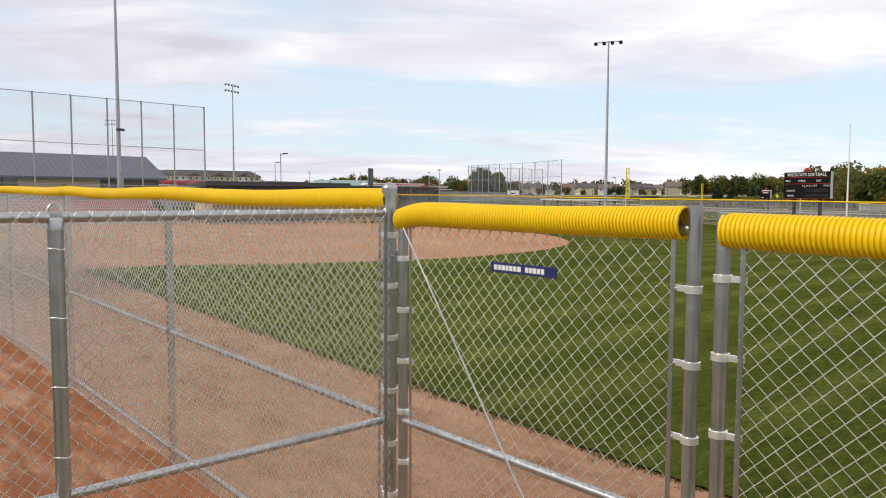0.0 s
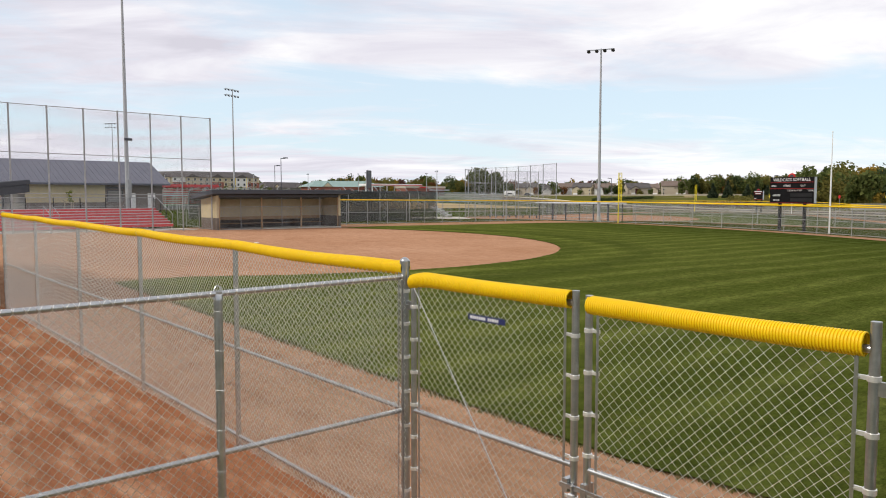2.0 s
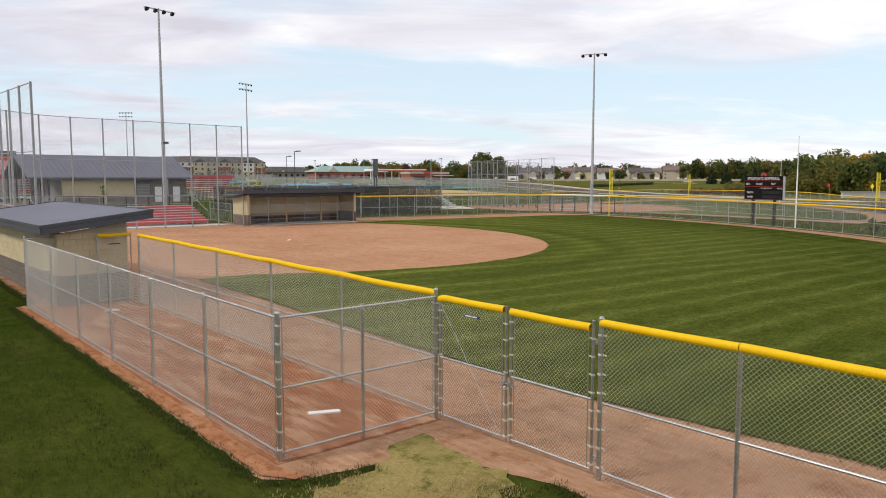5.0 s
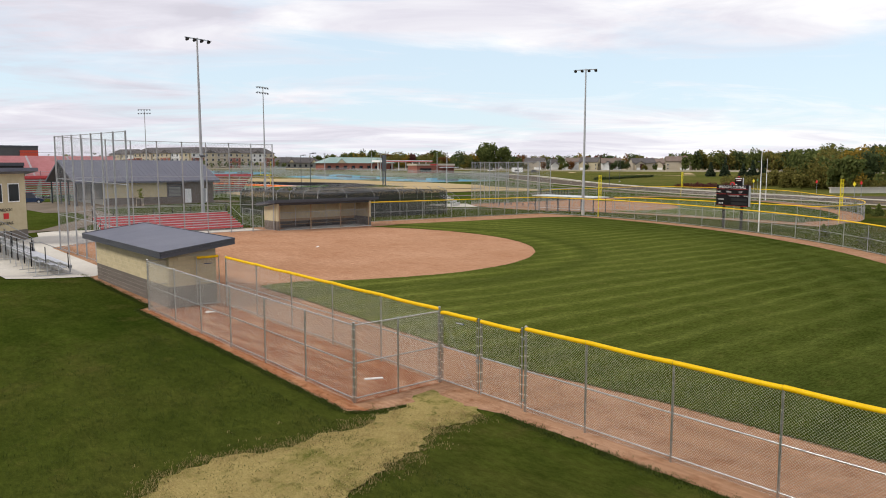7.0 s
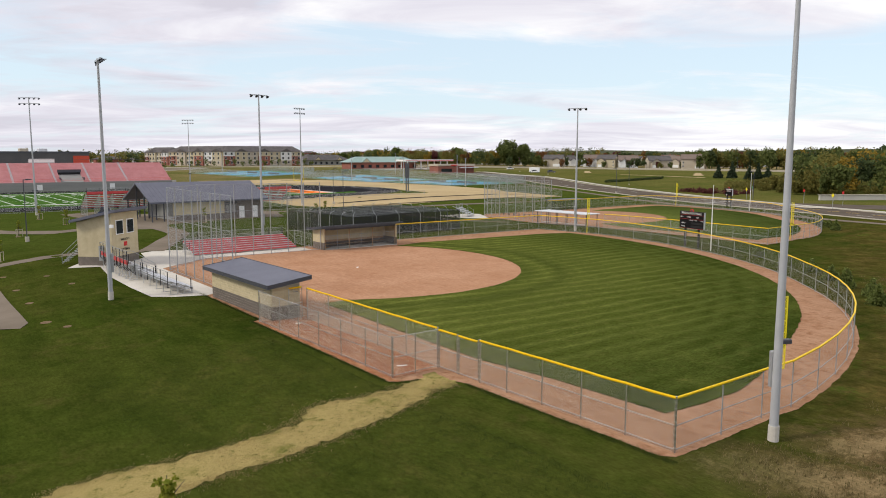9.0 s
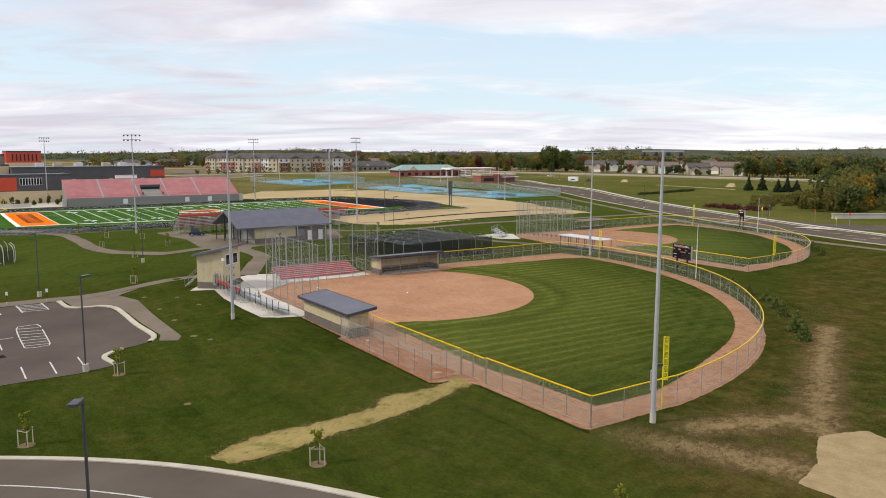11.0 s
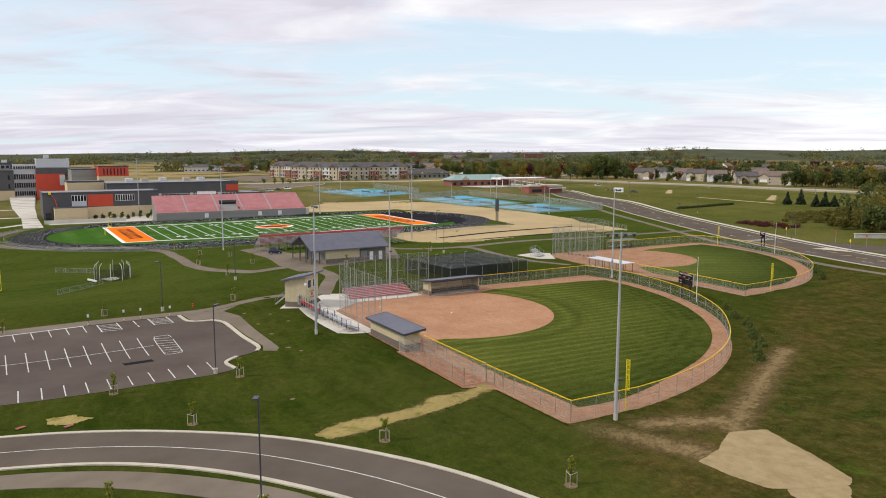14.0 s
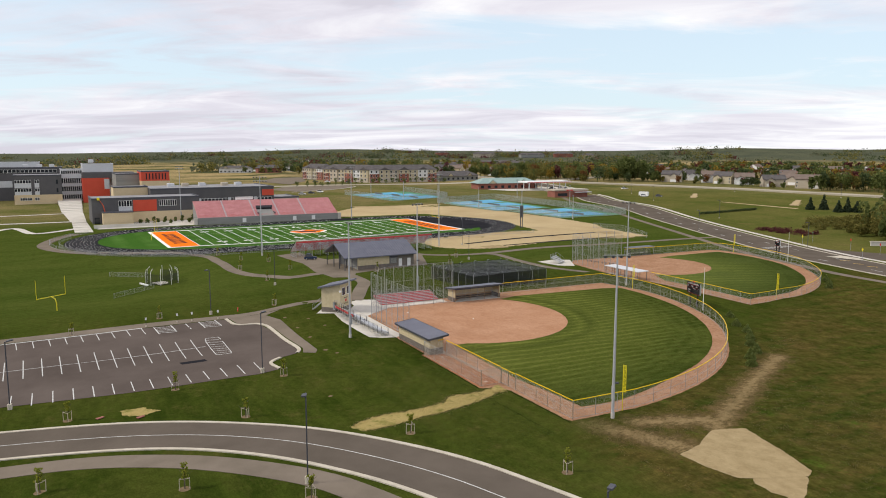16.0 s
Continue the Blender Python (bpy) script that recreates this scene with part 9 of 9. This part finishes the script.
a2 = wing("long_wing", -330, -292, -9.2, 50.2, 12.6, SCHOOL_GREY, "long charcoal brick wing")
strip_window(-292, 6.6, 48.8, 5.4, 7.6, 24, a2)
for y in (12.5, 27.0, 40.0):
    part("white_pier", Shape().box(-292, -291.75, y, y + 1.5, 4.8, 7.9), SCHOOL_WHITE, a2)
part("red_end", Shape().box(-292, -291.7, 44.1, 50.1, 8.4, 11.4), SCHOOL_RED, a2, "vermilion end panel")
wing("end_block", -325, -300.2, 50.6, 66.0, 6.4, SIDING_BEIGE, "low beige end block")
for k, y in enumerate((2.0, 9.0, 17.5, 29.0, 36.0)):
    part("roof_unit", Shape().slab(-318, -314, y, y + 3.2, 12.75, 14.4, 0.1), SIDING_BEIGE if k % 2 else SCHOOL_WHITE, a2, "roof-top air unit")
wing("cream_wing", -314, -300, -24.7, -9.4, 13.6, SCHOOL_TAN, "cream upper wing")
wing("grey_hall", -396, -372, -17.2, -1.0, 17.6, SIDING_GREY, "plain grey hall")
a3 = wing("red_wing", -380, -362, -5.0, 10.0, 19.2, SCHOOL_RED, "vermilion wing with slit windows", 14.0)
wing("red_wing_base", -380, -362, -5.0, 10.0, 13.99, SCHOOL_TAN, "cream base under the vermilion wing", -1.5, False)
for k in range(7):
    part("slit_window", Shape().box(-362, -361.85, -2.6 + k * 1.7, -2.0 + k * 1.7, 14.8, 18.2), GLASS, a3)
wing("white_penthouse", -432, -415, -31.9, -14.8, 22.6, SCHOOL_WHITE, "light metal roof block")
a4 = part("red_hall", Shape().box(-414, -405, -32.8, -18.2, -1.0, 14.6), SCHOOL_RED, sc, "vermilion hall front")
part("dark_storey", Shape().box(-414.8, -405.4, -32.8, -4.0, 14.604, 18.0), SCHOOL_GREY, sc, "charcoal upper storey")
part("white_return", Shape().box(-404.98, -404.9, -21.0, -18.2, 8.0, 14.0), SCHOOL_WHITE, a4)
a5 = wing("glass_front", -438, -425, -43.6, -31.6, 19.4, SCHOOL_WHITE, "glazed entrance front")
for z0, z1 in ((0.8, 4.2), (6.0, 9.2), (10.8, 14.2), (16.7, 18.8)):
    strip_window(-425, -43.4, -31.8, z0, z1, 10, a5)
a6 = wing("classroom_wing", -436, -407, -68.4, -43.7, 16.4, SCHOOL_GREY, "charcoal three-storey classroom wing")
for z0 in (7.2, 12.1):
    for y0, y1 in ((-68.0, -59.5), (-57.8, -55.4)):
        part("sill_band", Shape().box(-406.98, -406.9, y0, y1, z0 - 2.6, z0), SCHOOL_WHITE, a6)
        strip_window(-407, y0, y1, z0, z0 + 1.9, max(2, int((y1 - y0) / 1.4)), a6)
    part("slit_window", Shape().box(-407, -406.85, -46.6, -45.7, z0 - 0.6, z0 + 1.9), GLASS, a6)
part("cream_base", Shape().box(-407, -406.7, -68.4, -43.8, -1.5, 5.4), SCHOOL_TAN, a6, "cream masonry base")
strip_window(-406.7, -65.5, -59.5, 2.2, 3.8, 5, a6)
strip_window(-406.7, -58.0, -55.7, 2.2, 3.8, 2, a6)
a7 = wing("far_wing", -474, -450, -150.0, -42.0, 20.0, SCHOOL_GREY, "long charcoal far wing")
strip_window(-450, -149, -45, 17.0, 19.0, 46, a7)
part("pale_band", Shape().box(-449.98, -449.9, -149, -70, 8.0, 12.0), SCHOOL_WHITE, a7)
wing("plant_roof", -498, -480, -150.0, -54.3, 23.0, SCHOOL_WHITE, "pale metal plant roof")
for k, y in enumerate((-64.0, -56.0, -49.0, -26.0)):
    part("roof_unit", Shape().slab(-462, -458, y, y + 3.0, 20.2 if k < 3 else 22.8, 22.0 if k < 3 else 25.0, 0.1), SCHOOL_WHITE, a7, "roof-top air unit")
ln = thing("boom_lift", "orange-red boom lift by the school wall", "boom lift", (-262.0, -30.5, lz(-262, -30)), 0)
part("chassis", Shape().slab(-1.2, 1.2, -0.8, 0.8, 0.5, 1.3, 0.1), ROD_RED, ln)
part("boom", Shape().rod((0, 0, 1.2), (-2, -1.5, 8.0), 0.18, 8).rod((-2, -1.5, 8.0), (-1.5, -3.0, 10.5), 0.14, 8), ROD_RED, ln, "orange boom arm")
part("basket", Shape().slab(-2.0, -1.0, -3.8, -2.8, 10.2, 11.2, 0.05), YELLOW_PAINT, ln)
for x in (-0.9, 0.9):
    part("wheel", Shape().rod((x, -0.9, 0.45), (x, 0.9, 0.45), 0.45, 12), RUBBER, ln)
for k in range(5):
    x = -233.0 - k * 9.0
    st = Shape().box(x - 9.0, x, -44.5 + k * 0.1, -38.0 - k * 0.1, -0.8, 0.75 + k * 0.16)
    tagged(part("terrace_step", st, CONCRETE), "wide pale concrete terrace step before the school", "steps", "", "structure")
for k in range(9):
    x = -330.0 - k * 10.0
    st = Shape().box(x - 10.0, x, -46.5, -36.8 + k * 0.4, -0.5, 1.55 + k * 0.16)
    tagged(part("entrance_step", st, CONCRETE), "broad concrete entrance step of the school", "steps", "", "structure")
sheet("entrance_path", [(-277.5, -44.6), (-277.5, -38.2), (-331.0, -37.0), (-331.0, -46.4)], CONCRETE, "pale concrete path to the school's entrance", "path", 0.08, 6.0)
sheet("school_terrace", [(-256.8, -33.0), (-243.0, -36.0), (-243.0, 2.0), (-263.0, 8.0), (-263.6, -20.0), (-256.8, -20.6)], CONCRETE, "pale concrete terrace by the school", "terrace", 0.06, 6.0)
part("retaining_wall", Shape().box(-247.5, -247, -37, -8, -0.2, 2.0), CONCRETE, None)
tagged(bpy.data.objects["retaining_wall"], "pale concrete retaining wall by the track", "wall", "", "structure")
for pts_ in (((-277, -43.5), (-282, -70), (-300, -120)), ((-321, -42), (-322, -70), (-330, -120)), ((-250, -43), (-238, -58), (-262, -66), (-246, -80), (-240, -110))):
    ribbon("footpath", spline(list(pts_), 4), -1.5, 1.5, CONCRETE, "pale concrete school path", "footpath", 0.08, across=1)
# fields and sheds beyond
for i_, (x, y, w, d) in enumerate(((-1600, 425, 90, 30), (-1560, 470, 110, 30), (-1640, 535, 80, 30), (-900, 150, 40, 22), (-860, 190, 30, 18), (-930, 210, 46, 20), (-1250, 700, 120, 40), (-1150, 760, 90, 30), (-1300, 860, 70, 30), (-980, 620, 80, 26), (-1040, 540, 60, 26))):
    low_hall("far_shed", "long pale shed far beyond the fields", (x, y, lz(x, y)), 70 + 15 * (i_ % 3), float(w), float(d), 6.0, 3.0, SIDING_WHITE if i_ % 2 else BRICK_RED, SHINGLE, group="far sheds")
for i_, (deg, r_, w) in enumerate(((141, 2150, 60), (143.0, 2250, 90), (145.5, 2200, 120), (149.2, 2180, 110), (152, 2400, 60))):
    x, y = 77 + r_ * math.cos(radians(deg)), -52 + r_ * math.sin(radians(deg))
    low_hall("far_building", "large dark-roofed building on the skyline", (x, y, lz(x, y)), deg - 90 + 12 * (i_ % 3), w * 0.62, 20.0, 10.0 + 2 * (i_ % 2), 5.0, (SIDING_BEIGE, BRICK_RED, SIDING_GREY)[i_ % 3], SHINGLE, group="skyline buildings")

# stone slides and a dirt track on the highway's bank
sheet("riprap", [(-249, 301), (-246, 304), (-276, 337), (-278, 335)], BARE, "pale stone riprap on the bank", "riprap", 0.12, 6.0, edge=0.8, seed=31)
sheet("riprap", [(-178.6, 301), (-175, 304), (-198, 338), (-201, 337)], BARE, "pale stone riprap on the bank", "riprap", 0.12, 6.0, edge=0.8, seed=32)
ribbon("dirt_track", spline([(-214, 289), (-195.9, 288.6), (-180, 289), (-165.6, 290)], 3), -1.4, 1.4, BARE, "bare dirt track across the meadow", "dirt track", 0.08, across=1)
MULCH = ((-48.1, -14.4, 0.4), (-40.2, -14.6, 0.42), (-30.5, -15.1, 0.48), (-45.0, -10.1, 0.36), (-27.5, -14.2, 0.34), (-9.2, -22.0, 0.36), (-56.7, -14.3, 0.42), (-52.0, -11.0, 0.34))
for i_, (x, y, r_) in enumerate(MULCH):
    t = thing("mulch_ring", "round patch of bare mulch in the lawn", "mulch", (x, y, lz(x, y)), i_ * 40, "mulch rings")
    part("mulch", Shape().turned((0, 0, 0), [(0.02, 0.05), (r_ * 0.7, 0.045), (r_, 0.0)], 14), MULCH_BROWN, t)
